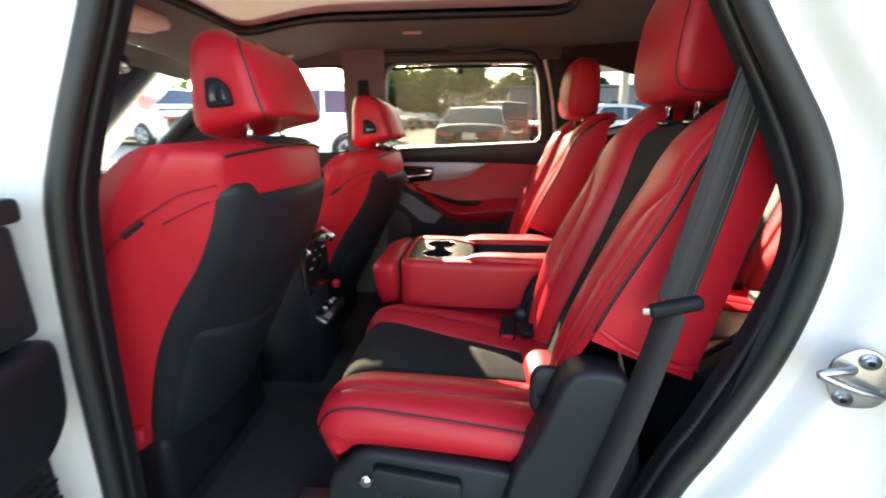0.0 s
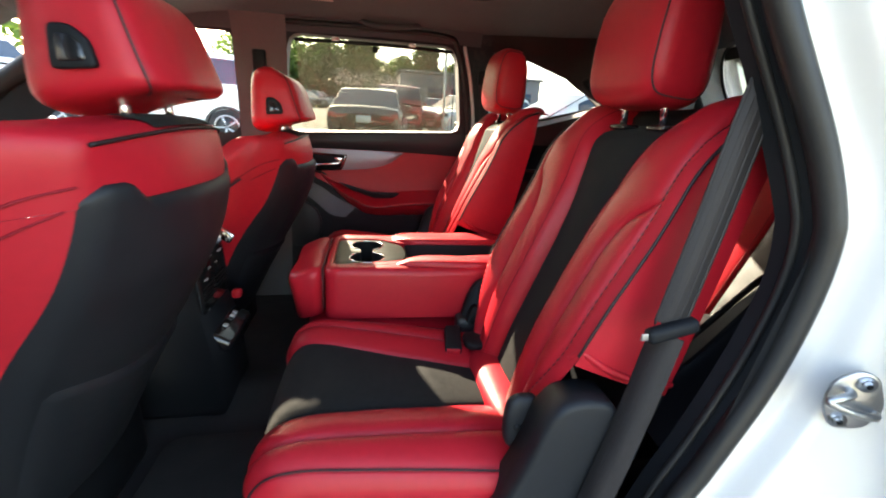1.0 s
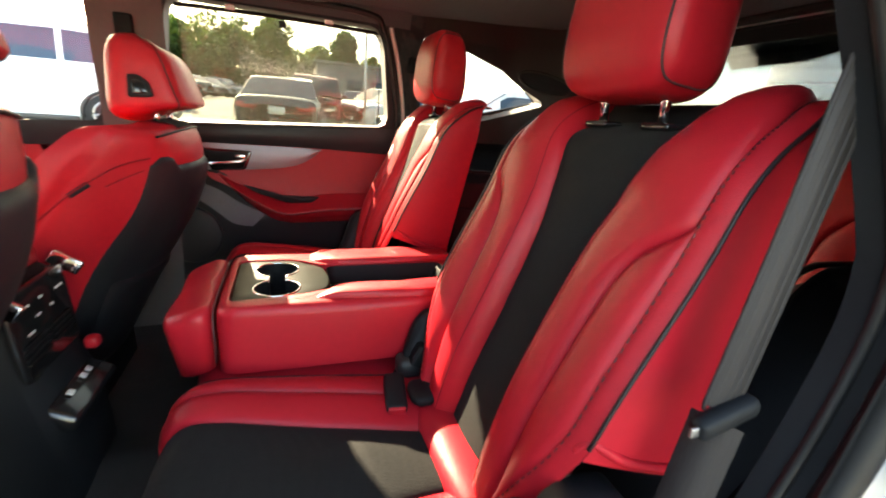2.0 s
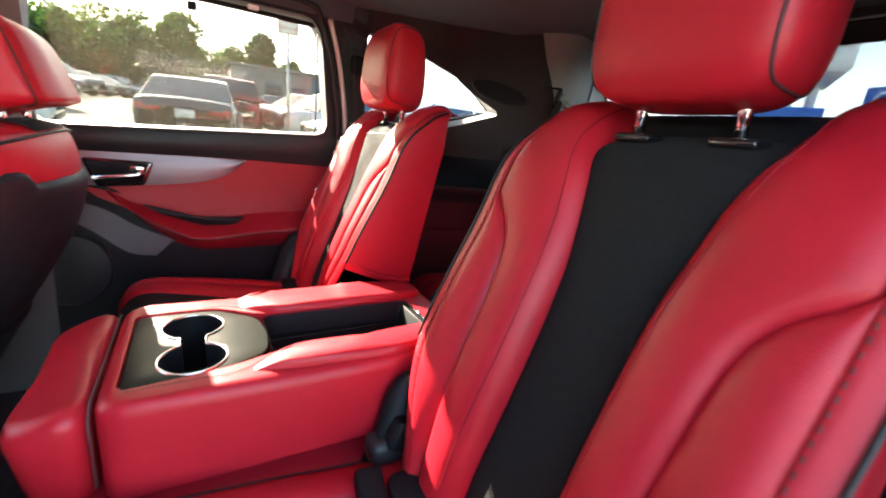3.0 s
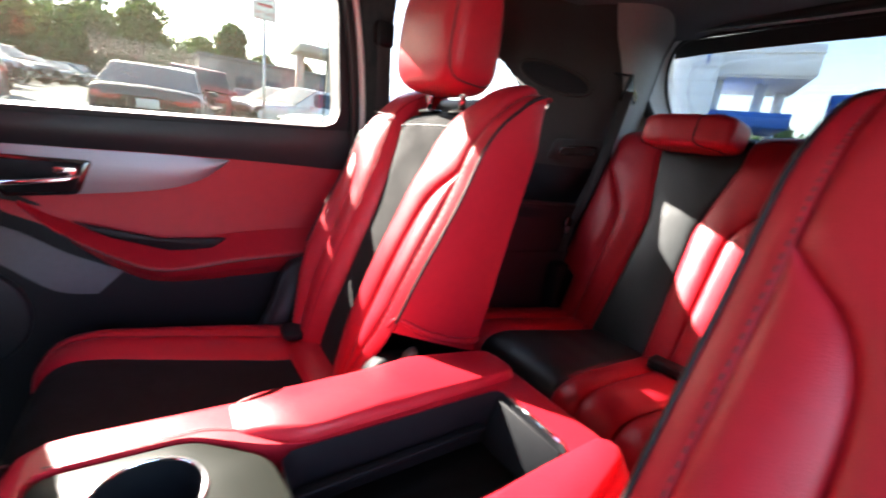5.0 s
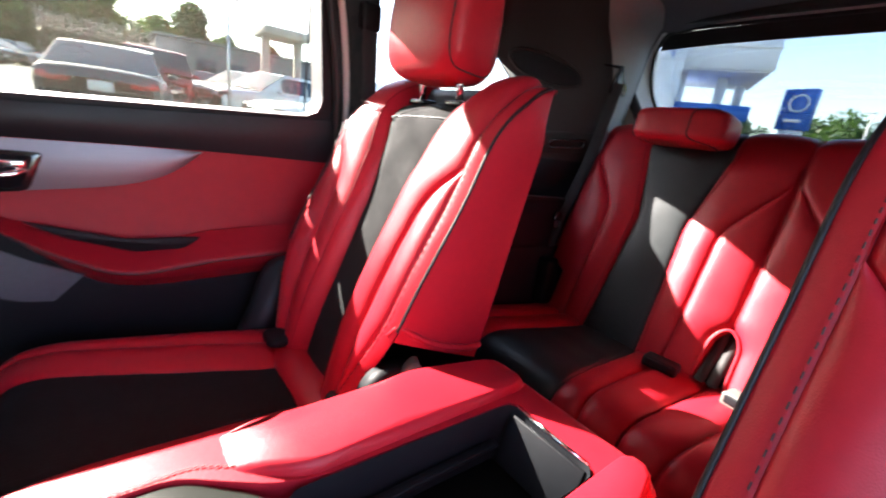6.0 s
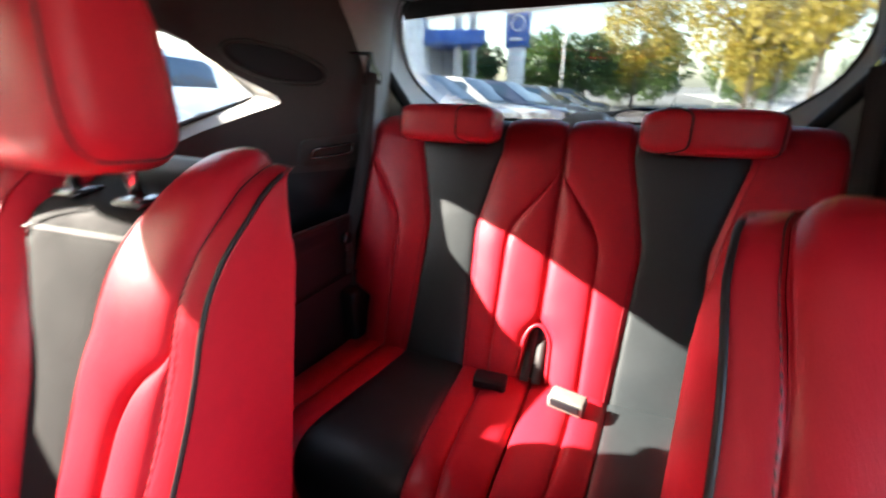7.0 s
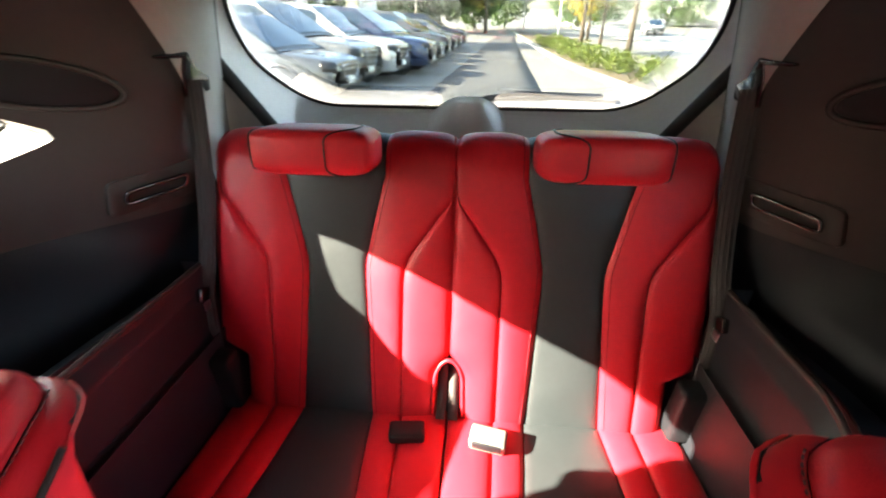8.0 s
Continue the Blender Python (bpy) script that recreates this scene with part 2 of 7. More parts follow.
def slab(pts, place, depth, bevel=0.0, seg=2):
    """An outline pushed out: place(a, b, d) gives the spot of the outline's point (a, b) at depth d."""
    bm = bmesh.new()
    mid = np.mean(np.asarray(pts, float), axis=0)

    def inset(p, k):
        q = np.asarray(p, float)
        d = mid - q
        return tuple(q + d / (np.linalg.norm(d) + 1e-9) * k)
    layers = [(0.0, 0.0)]
    if bevel:
        for j in range(seg + 1):
            a = j / seg * math.pi / 2
            layers.append((bevel * (1 - math.cos(a)), depth - bevel + bevel * math.sin(a)))
    else:
        layers.append((0.0, depth))
    rows = [[bm.verts.new(place(*inset(p, k), d)) for p in pts] for k, d in layers]
    n = len(pts)
    for a, b in zip(rows, rows[1:]):
        for i in range(n):
            bm.faces.new((a[i], a[(i + 1) % n], b[(i + 1) % n], b[i]))
    bm.faces.new(rows[-1])
    bm.faces.new(rows[0][::-1])
    bmesh.ops.recalc_face_normals(bm, faces=bm.faces[:])
    return bm


def pillow(c, size, p=3.0, shape=None, m=None, nu=28, nv=18):
    """A padded block: a squared-off ball, bent by shape(x, y, z) in -1..1 units."""
    bm = bmesh.new()

    def pw(a):
        return math.copysign(abs(a) ** (2 / p), a)
    rows = []
    for j in range(nv + 1):
        th = -math.pi / 2 + math.pi * j / nv
        ring = []
        for i in range(nu):
            ph = math.tau * i / nu
            x, y, z = pw(math.cos(th)) * pw(math.cos(ph)), pw(math.cos(th)) * pw(math.sin(ph)), pw(math.sin(th))
            if shape:
                x, y, z = shape(x, y, z)
            ring.append(bm.verts.new((x * size[0] / 2, y * size[1] / 2, z * size[2] / 2)))
        rows.append(ring)
    for a, b in zip(rows, rows[1:]):
        for i in range(nu):
            bm.faces.new((a[i], a[(i + 1) % nu], b[(i + 1) % nu], b[i]))
    bmesh.ops.remove_doubles(bm, verts=bm.verts[:], dist=1e-6)
    bm.transform(Matrix.Translation(c) @ (m or Matrix.Identity(4)))
    bmesh.ops.recalc_face_normals(bm, faces=bm.faces[:])
    return bm


# ---- upholstery: panels sewn along a profile ----


class Form:
    """A padded form: a profile (x, z), swept across from the middle yc; o: +1 where outboard is the car's right."""

    def __init__(self, prof, yc, o):
        self.prof, self.yc, self.o = prof, yc, o

    def at(self, s, h, off):
        p = spl(self.prof, h)
        d = spl(self.prof, h + 0.01) - spl(self.prof, h - 0.01)
        d /= np.linalg.norm(d) + 1e-9
        return Vector((p[0] - d[1] * off, self.yc + self.o * s, p[1] + d[0] * off))

    def panel(self, s0, s1, o0, o1, puff=0.008, h=(0, 1), nv=36, dip=0.0045, wrinkle=0.0018, steep=0.0):
        def fn(u, v):
            t = h[0] + (h[1] - h[0]) * v
            a, b = s0(t), s1(t)
            puff_t = puff(t) if callable(puff) else puff
            w = min(1.0, abs(b - a) / 0.07)
            e = min(u, 1 - u) * abs(b - a)
            seam = -dip * math.exp(-e / 0.0035) * min(1, w * 4)
            ease = (1 - steep) * u * u * (3 - 2 * u) + steep * (1 - (1 - u) ** 5)
            off = o0(t) + (o1(t) - o0(t)) * ease + puff_t * w * (1 - abs(2 * u - 1) ** (2.5 + 3 * steep)) + seam
            p = self.at(a + (b - a) * u, t, off)
            k = wrinkle * w * noise.noise(p * 11) + 0.4 * wrinkle * noise.noise(p * 37)
            return self.at(a + (b - a) * u, t, off + k)
        return sheet(fn, SEAMED, steps(nv), flip=self.o < 0)

    def gusset(self, e, oe, r, depth, h=(0, 1), bulge=0.01, nv=36):
        """The side from the front edge back to the rear edge."""
        def fn(u, v):
            t = h[0] + (h[1] - h[0]) * v
            s = e(t) + (r(t) - e(t)) * u + math.copysign(bulge, e(t)) * math.sin(math.pi * u)
            off = oe(t) + (-depth(t) - oe(t)) * u
            return self.at(s, t, off - 0.003 * math.exp(-u / 0.03))
        return sheet(fn, [0, 0.02, 0.06, 0.15, 0.3, 0.45, 0.6, 0.75, 0.88, 0.96, 1], steps(nv), flip=(self.o < 0) != (e(0.5) < 0))

    def cord(self, s, off, h=(0, 1), r=0.0035, n=48, lift=0.0):
        return tube([self.at(s(h[0] + (h[1] - h[0]) * k), h[0] + (h[1] - h[0]) * k, off(h[0] + (h[1] - h[0]) * k) + lift) for k in steps(n)], r, 6)


def neg(f):
    return lambda t: -f(t)


def plus(f, k):
    return lambda t: f(t) + k


def flat(k):
    return lambda t: k


def plate(outer, holes, place, z0, z1, bevel=0.0, seg=3, floor=True):
    """A plate with a rounded rim and holes through it; place(a, b, z)."""
    bm = bmesh.new()
    mid = np.mean(np.asarray(outer, float), axis=0)

    def inset(p, k):
        q = np.asarray(p, float)
        d = mid - q
        return tuple(q + d / (np.linalg.norm(d) + 1e-9) * k)
    layers = [(0.0, z0)]
    if bevel:
        layers += [(bevel * (1 - math.cos(a)), z1 - bevel + bevel * math.sin(a)) for a in (j / seg * math.pi / 2 for j in range(seg + 1))]
    else:
        layers.append((0.0, z1))
    rows = [[bm.verts.new(place(*inset(p, k), z)) for p in outer] for k, z in layers]
    n = len(outer)
    for a, b in zip(rows, rows[1:]):
        for i in range(n):
            bm.faces.new((a[i], a[(i + 1) % n], b[(i + 1) % n], b[i]))
    loops = [rows[-1]]
    for hole in holes:
        top = [bm.verts.new(place(*p, z1)) for p in hole]
        low = [bm.verts.new(place(*p, z0)) for p in hole]
        m = len(hole)
        for i in range(m):
            bm.faces.new((top[i], top[(i + 1) % m], low[(i + 1) % m], low[i]))
        loops.append(top)
    edges = []
    for lp in loops:
        for i in range(len(lp)):
            e = bm.edges.get((lp[i], lp[(i + 1) % len(lp)])) or bm.edges.new((lp[i], lp[(i + 1) % len(lp)]))
            edges.append(e)
    bmesh.ops.triangle_fill(bm, use_beauty=True, edges=edges)
    bmesh.ops.recalc_face_normals(bm, faces=bm.faces[:])
    return bm


def match(outer, inner, c):
    """The points of an outer outline that lie behind those of an inner one, seen from c."""
    o = np.asarray(list(outer) + [outer[0]], float)
    res = []
    for p in inner:
        d = np.asarray(p, float) - c
        best = None
        for a, b in zip(o, o[1:]):
            e = b - a
            den = d[0] * e[1] - d[1] * e[0]
            if abs(den) < 1e-12:
                continue
            w = a - c
            t = (w[0] * e[1] - w[1] * e[0]) / den
            s = (w[0] * d[1] - w[1] * d[0]) / den
            if t > 0 and -1e-9 <= s <= 1 + 1e-9 and (best is None or t < best):
                best = t
        res.append(tuple(c + d * best) if best else tuple(p))
    return res


def sharp(ob, angle=40):
    """Flat shading across hard edges."""
    me = ob.data
    bm = bmesh.new()
    bm.from_mesh(me)
    for e in bm.edges:
        if len(e.link_faces) == 2 and e.calc_face_angle(0) > radians(angle):
            e.smooth = False
    bm.to_mesh(me)
    bm.free()
    return ob

# ---- the car's cabin ----


def smooth01(t):
    t = min(max(t, 0.0), 1.0)
    return t * t * (3 - 2 * t)


def wide(x, z):
    """Half the cabin's width at its lining."""
    w = float(np.interp(z, [0.4, 0.8, 1.1, 1.2, 1.54, 1.62, 1.7], [0.80, 0.80, 0.80, 0.785, 0.725, 0.69, 0.60]))
    low, high = 0.19 * smooth01((x - 0.35) / 0.72), 0.24 * smooth01((x - 0.78) / 0.34)
    w -= low + (high - low) * smooth01((z - 1.05) / 0.09) - 0.085 * smooth01((x - 1.12) / 0.28)
    return w - 0.10 * smooth01((-0.9 - x) / 0.8) * (z - 0.4)


def lining(o, low, high, nu=24, nv=8, push=0.0, bulge=0.0):
    """A piece of side lining between two curves of (x, z); o: +1 the car's right side."""
    def fn(u, v):
        a, b = spl(low, u), spl(high, u)
        x, z = a + (b - a) * v
        return Vector((x, YC + o * (wide(x, z) + push - bulge * math.sin(math.pi * v)), z))
    return sheet(fn, steps(nu), steps(nv), flip=o > 0)


def reveal(o, outline, d0, d1):
    """The faces of an opening through the side, from d0 to d1 outwards."""
    n = len(outline)

    def fn(u, v):
        x, z = outline[int(round(u * n)) % n]
        return Vector((x, YC + o * (wide(x, z) + d0 + (d1 - d0) * v), z))
    return sheet(fn, [i / n for i in range(n)], steps(2), closed=True)


def pane(o, outline, d):
    bm = bmesh.new()
    vs = [bm.verts.new((x, YC + o * (wide(x, z) + d), z)) for x, z in outline]
    c = np.mean(np.asarray(outline), axis=0)
    m = bm.verts.new((c[0], YC + o * (wide(*c) + d), c[1]))
    for i in range(len(vs)):
        bm.faces.new((vs[i], vs[(i + 1) % len(vs)], m))
    return bm


def ring_wall(place, outer, inner, nv=4):
    """A wall between an outer and an inner closed outline with as many points."""
    n = len(outer)

    def fn(u, v):
        i = int(round(u * n)) % n
        a, b = np.asarray(outer[i]), np.asarray(inner[i])
        return place(*(a + (b - a) * v))
    return sheet(fn, [i / n for i in range(n)], steps(nv), closed=True)


def resample(pts, n):
    """n points evenly along a closed outline."""
    p = np.asarray(list(pts) + [pts[0]], float)
    d = np.concatenate([[0], np.cumsum(np.linalg.norm(np.diff(p, axis=0), axis=1))])
    s = np.linspace(0, d[-1], n, endpoint=False)
    return [(float(np.interp(k, d, p[:, 0])), float(np.interp(k, d, p[:, 1]))) for k in s]


def fan(points):
    bm = bmesh.new()
    vs = [bm.verts.new(p) for p in points]
    m = bm.verts.new(sum(points, Vector()) / len(points))
    for i in range(len(vs)):
        bm.faces.new((vs[i], vs[(i + 1) % len(vs)], m))
    return bm


body = thing("car_body", "white sport utility car with one rear door open", "car")

# floor, with the raised part under the third row
def floor_at(u, v):
    x = -1.5 + 3.1 * u
    z = 0.40 + 0.12 * smooth01((x - 0.30) / 0.15) + 0.05 * math.exp(-((v - 0.5) / 0.06) ** 2) + 0.003 * noise.noise(Vector((x * 9, v * 14, 0)))
    return Vector((x, YC - 0.80 + 1.60 * v, z))


part("floor_carpet", sheet(floor_at, steps(50), steps(40)), CARPET, body, "black carpet on the cabin floor")


def liner_at(x, v):
    z = 1.665 - 0.07 * abs(v / 0.72) ** 2.6 - 0.10 * smooth01((-0.55 - x) / 0.75) - 0.035 * smooth01((x - 0.6) / 0.8)
    return Vector((x, YC + v, z))


def ceiling_at(u, v):
    x = -1.28 + 2.74 * u
    w = wide(x, 1.60) + 0.01
    return liner_at(x, -w + 2 * w * v)


# headliner with the hole of the sunroof's shade
SR = (-0.92, 0.33, 0.39)
inner = resample(rounded([(SR[0], -SR[2]), (SR[1], -SR[2]), (SR[1], SR[2]), (SR[0], SR[2])], 0.08), 120)
outer = match([(-1.28, -0.66), (-0.9, -0.70), (0.3, -0.71), (0.7, -0.66), (1.05, -0.56), (1.38, -0.60), (1.38, 0.60), (1.05, 0.56), (0.7, 0.66), (0.3, 0.71), (-0.9, 0.70), (-1.28, 0.66)], inner, np.array((-0.1, 0.0)))
part("headliner", ring_wall(lambda x, v: liner_at(x, v), outer, inner, 16), LINER, body, "charcoal fabric headliner")


def liner_rim(u, v):
    x, y = inner[int(round(u * 120)) % 120]
    p = liner_at(x, y)
    return Vector((p.x, p.y, p.z + 0.035 * v))


part("sunroof_rim", sheet(liner_rim, [i / 120 for i in range(120)], steps(2), closed=True), LINER, body)
part("sunroof_seal", tube([liner_at(x, y) - Vector((0, 0, 0.002)) for x, y in inner], 0.006, 6, closed=True), PLASTIC, body)
part("sunroof_shade", sheet(lambda u, v: liner_at(SR[0] + (SR[1] - SR[0]) * u, -SR[2] + 2 * SR[2] * v) + Vector((0, 0, 0.03)), steps(10), steps(10)), SHADE, body, "closed pale grey fabric sunroof shade")
def roof_at(x, v):
    u = (x + 1.25) / 2.75
    return Vector((x, YC + v, 1.76 - 0.10 * abs(v / 0.74) ** 3 - 0.12 * smooth01((0.3 - u) / 0.3) - 0.08 * u * u))


rim = match([(-1.25, -0.74), (1.5, -0.74), (1.5, 0.74), (-1.25, 0.74)], inner, np.array((-0.1, 0.0)))
part("roof_skin", ring_wall(roof_at, rim, inner, 12), WHITE, body, "white painted roof")
part("roof_glass", fan([roof_at(x, y) for x, y in inner]), ROOFGLASS, body, "tinted glass roof panel").visible_shadow = False
part("roof_shaft", sheet(lambda u, v: liner_at(*inner[i := int(round(u * 120)) % 120]).lerp(roof_at(*inner[i]), 0.2 + 0.8 * v), [i / 120 for i in range(120)], steps(2), closed=True), PLASTIC, body)
part("hood", sheet(lambda u, v: Vector((-2.10 - 1.05 * u, YC - 0.78 + 1.56 * v, 1.00 - 0.16 * u - 0.08 * u ** 4 - 0.10 * abs(2 * v - 1) ** 4 + 0.012 * math.sin(math.pi * v))), steps(14), steps(16)), WHITE, body, "white painted bonnet")
part("windscreen_header", sheet(lambda u, v: Vector((-1.27 - 0.10 * v, YC - 0.66 + 1.32 * u, 1.56 - 0.05 * v - 0.03 * (2 * u - 1) ** 2)), steps(12), steps(3)), DARKTRIM, body)
for o in (1, -1):
    part("windscreen_pillar", tube([(-1.02, YC + o * 0.67, 1.560), (-1.42, YC + o * 0.705, 1.307), (-1.62, YC + o * 0.735, 1.160), (-1.95, YC + o * 0.765, 0.93)], 0.034, 10), DARKTRIM, body, "dark windscreen pillar")

# window outlines (x, z)
REARWIN = resample(rounded([(-0.475, 1.165), (0.305, 1.195), (0.265, 1.50), (0.235, 1.545), (-0.425, 1.548)], 0.05, 5), 80)
FRONTWIN = resample(rounded([(-1.42, 1.10), (-0.655, 1.15), (-0.625, 1.535), (-0.95, 1.53)], 0.05, 5), 80)
QUARTWIN = resample(rounded([(0.40, 1.190), (0.55, 1.214), (0.70, 1.243), (0.83, 1.281), (0.950, 1.333), (0.77, 1.462), (0.53, 1.530), (0.41, 1.540)], 0.025, 4), 80)
QUARTGLASS = match(rounded([(0.41, 1.220), (0.60, 1.250), (0.764, 1.288), (0.975, 1.342), (0.83, 1.450), (0.58, 1.530), (0.42, 1.545)], 0.025, 4), QUARTWIN, np.array((0.62, 1.38)))
# on the left the opening of the door leaves less room
LEFTWIN, LEFTGLASS = ([(max(x, 0.52), z) for x, z in w] for w in (QUARTWIN, QUARTGLASS))


def side_place(o, push=0.0):
    return lambda x, z: Vector((x, YC + o * (wide(x, z) + push), z))


def skin_at(o, x, z):
    """The car's outer skin round the small rear side window."""
    return Vector((x, YC + o * (wide(min(x, 0.6), z) + 0.035 + 0.13 * smooth01((1.2 - z) / 0.3) - 0.10 * smooth01((x - 0.6) / 1.1)), z))



def bin_z(z, u, o):
    """The bin on the door's side falls away towards the seat ahead of it."""
    f = 1 - 0.55 * (1 - smooth01(u / 0.62)) if o < 0 else 1
    return 0.52 + (z - 0.52) * f


for o in (1, -1):
    part("roof_rail", lining(o, [(-1.2, 1.52), (-0.6, 1.545), (0.0, 1.555), (0.36, 1.55)], [(-1.2, 1.58), (-0.6, 1.62), (0, 1.64), (0.36, 1.635)], push=-0.01), LINER, body, "dark roof rail lining")
    # quarter lining round the small rear side window
    win, gls = (QUARTWIN, QUARTGLASS) if o > 0 else (LEFTWIN, LEFTGLASS)
    out = match([(0.335, 1.15), (1.37, 1.15), (1.35, 1.64), (0.335, 1.64)] if o > 0 else [(0.408, 1.15), (1.37, 1.15), (1.35, 1.64), (0.31, 1.64)], win, np.array((0.66, 1.38)))
    # same lining as the belt tower; its shade is painted as a darker trim
    part("quarter_lining", ring_wall(side_place(o), out, win, 20), DARKTRIM, body, "quarter lining, coloured dark for its shade, round the small side window")
    part("quarter_reveal", sheet(lambda u, v: side_place(o)(*win[i := int(round(u * 80)) % 80]).lerp(skin_at(o, *gls[i]), v), [i / 80 for i in range(80)], steps(2), closed=True), PILLAR, body, "grey window surround")
    part("quarter_seal", tube([skin_at(o, *q) - Vector((0, o * 0.004, 0)) for q in gls], 0.006, 6, closed=True), RUBBER, body)
    part("quarter_pane", fan([skin_at(o, *q) - Vector((0, o * 0.002, 0)) for q in gls]), TINTED, body, "small tinted side window").visible_shadow = False
    skin = match([(0.40, 0.40), (1.70, 0.40), (1.70, 1.40), (1.45, 1.72), (0.40, 1.72)] if o > 0 else [(0.50, 0.40), (1.70, 0.40), (1.70, 1.40), (1.45, 1.72), (0.45, 1.72)], gls, np.array((0.62, 1.38)))
    part("quarter_skin", ring_wall(lambda x, z: skin_at(o, x, z), skin, gls, 10), WHITE, body, "white painted quarter panel")
    # lit end of the quarter lining, the daylight given by a paler colour
    part("belt_tower", lining(o, [(1.165, 1.13), (1.27, 1.13), (1.372, 1.13)], [(1.085, 1.41), (1.21, 1.41), (1.335, 1.41)], 16, 14, push=-0.005), PILLAR, body, "grey rear pillar lining")
    part("belt_tower", lining(o, [(1.085, 1.41), (1.21, 1.41), (1.335, 1.41)], [(0.985, 1.64), (1.13, 1.64), (1.305, 1.64)], 16, 14, push=-0.005), PILLAR, body, "grey rear pillar lining")
    part("lower_quarter_lining", lining(o, [(0.335 if o > 0 else 0.26, 0.48), (0.9, 0.5), (1.66, 0.5)], [(0.335 if o > 0 else 0.408, 1.155), (0.9, 1.155), (1.66, 1.165)], 40, 16, push=-0.004), PLASTIC, body, "black lower side lining of the third row")
    # storage bin beside the third row: shelf, inner wall, ledge
    prof = [(0.64, 0.995), (0.56, 1.035), (0.545, 1.052), (0.537, 1.040), (0.530, 0.93), (0.526, 0.905), (0.514, 0.895), (0.508, 0.88), (0.506, 0.52)]
    part("side_bin", sheet(lambda u, v: Vector((0.36 + 0.66 * u, YC + o * (spl(prof, v)[0] + 0.05 * (1 - u) * (v < 0.4)), bin_z(spl(prof, v)[1], u, o) + 0.03 * (0.5 - u))), steps(28), steps(64)), PLASTIC2, body, "black side bin with a shelf")
    part("shelf_edge", tube([(0.36 + 0.66 * u, YC + o * 0.545, bin_z(1.054, u, o) + 0.03 * (0.5 - u)) for u in steps(20)], 0.006, 6), DARKTRIM, body)
    part("cup_well", slab([(0.70 + 0.042 * math.cos(a * math.tau / 24), 0.60 + 0.042 * math.sin(a * math.tau / 24)) for a in range(24)], lambda x, v, d: Vector((x, YC + o * v, bin_z(1.022, (x - 0.36) / 0.66, o) - 0.25 * (v - 0.56) + d)), 0.004), GLOSSY, body, "dark cup well")
    part("bin_end", sheet(lambda u, v: Vector((1.02 + 0.02 * v, YC + o * (0.48 + 0.18 * u), 0.5 + 0.53 * v)), steps(3), steps(6)), PLASTIC2, body)
    # grip recess, clip cover, belt outlet, round air outlet
    sp = side_place(o, -0.006)
    grip = rounded([(0.982, 1.192), (1.064, 1.202), (1.068, 1.226), (0.986, 1.216)], 0.008, 3)
    big = rounded([(0.962, 1.172), (1.100, 1.180), (1.104, 1.252), (0.968, 1.240)], 0.012, 3)
    part("grip_plate", slab(big, lambda x, z, d: side_place(o, -0.003 - d)(x, z), 0.006, 0.002), DARKTRIM, body, "dark grip plate")
    part("grip_rim", tube([side_place(o, -0.010)(*p) for p in grip], 0.004, 6, closed=True), GLOSSY, body, "black grip rim")
    part("clip_cover", slab(rounded([(1.12, 1.452), (1.15, 1.45), (1.15, 1.48), (1.12, 1.482)], 0.006, 3), lambda x, z, d: side_place(o, -d)(x, z), 0.003, 0.001), GREYTRIM, body)
    oval = lambda k, a: (0.928 + k * 0.078 * math.cos(a), 1.417 + k * (0.034 * math.sin(a) - 0.026 * math.cos(a)))
    part("loudspeaker_cover", slab([oval(1.0, a * math.tau / 40) for a in range(40)], lambda x, z, d: side_place(o, 0.002 - d)(x, z), 0.006, 0.004, 3), PLASTIC, body, "black oval loudspeaker cover")
    part("loudspeaker_rim", tube([side_place(o, -0.004)(*oval(1.05, a * math.tau / 48)) for a in range(48)], 0.005, 8, closed=True), DARKTRIM, body)
    slot = rounded([(1.050, 1.446), (1.105, 1.448), (1.124, 1.415), (1.172, 1.394), (1.172, 1.370), (1.090, 1.370), (1.088, 1.415), (1.094, 1.440), (1.050, 1.441)], 0.005, 3)
    part("belt_outlet", slab(slot, lambda x, z, d: side_place(o, -0.002 - d)(x, z), 0.006, 0.002), GLOSSY, body, "black belt outlet")

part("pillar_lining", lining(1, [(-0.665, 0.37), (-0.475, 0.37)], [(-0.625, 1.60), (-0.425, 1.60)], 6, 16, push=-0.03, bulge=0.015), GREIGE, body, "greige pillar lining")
part("pillar_anchor", rbox((-0.535, YC + 0.70, 1.43), (0.05, 0.02, 0.09), 0.008), PLASTIC, body)

# tailgate: window, lining and seals
def gate_x(z):
    return 1.62 - (z - 1.24) * 0.55 if z > 1.24 else 1.62 + (1.24 - z) * 0.15


GLASS = resample(rounded([(-0.47, 1.255), (0.47, 1.255), (0.60, 1.38), (0.61, 1.50), (0.56, 1.615), (-0.56, 1.615), (-0.61, 1.50), (-0.60, 1.38)], 0.09, 6), 120)
SEAL = match(rounded([(-0.46, 1.17), (0.46, 1.17), (0.515, 1.265), (0.62, 1.43), (0.615, 1.52), (0.57, 1.625), (-0.57, 1.625), (-0.615, 1.52), (-0.62, 1.43), (-0.515, 1.265)], 0.05, 4), GLASS, np.array((0.0, 1.43)))
gate = thing("tailgate", "grey-lined tailgate with a wide rear window and wiper", "car tailgate", at=(1.62, YC, 0.95))
GP = [Vector((gate_x(z) - 0.012, YC + v, z)) for v, z in GLASS]
SP = [Vector((1.375 - 0.12 * (z - 1.3), YC + v, z)) for v, z in SEAL]


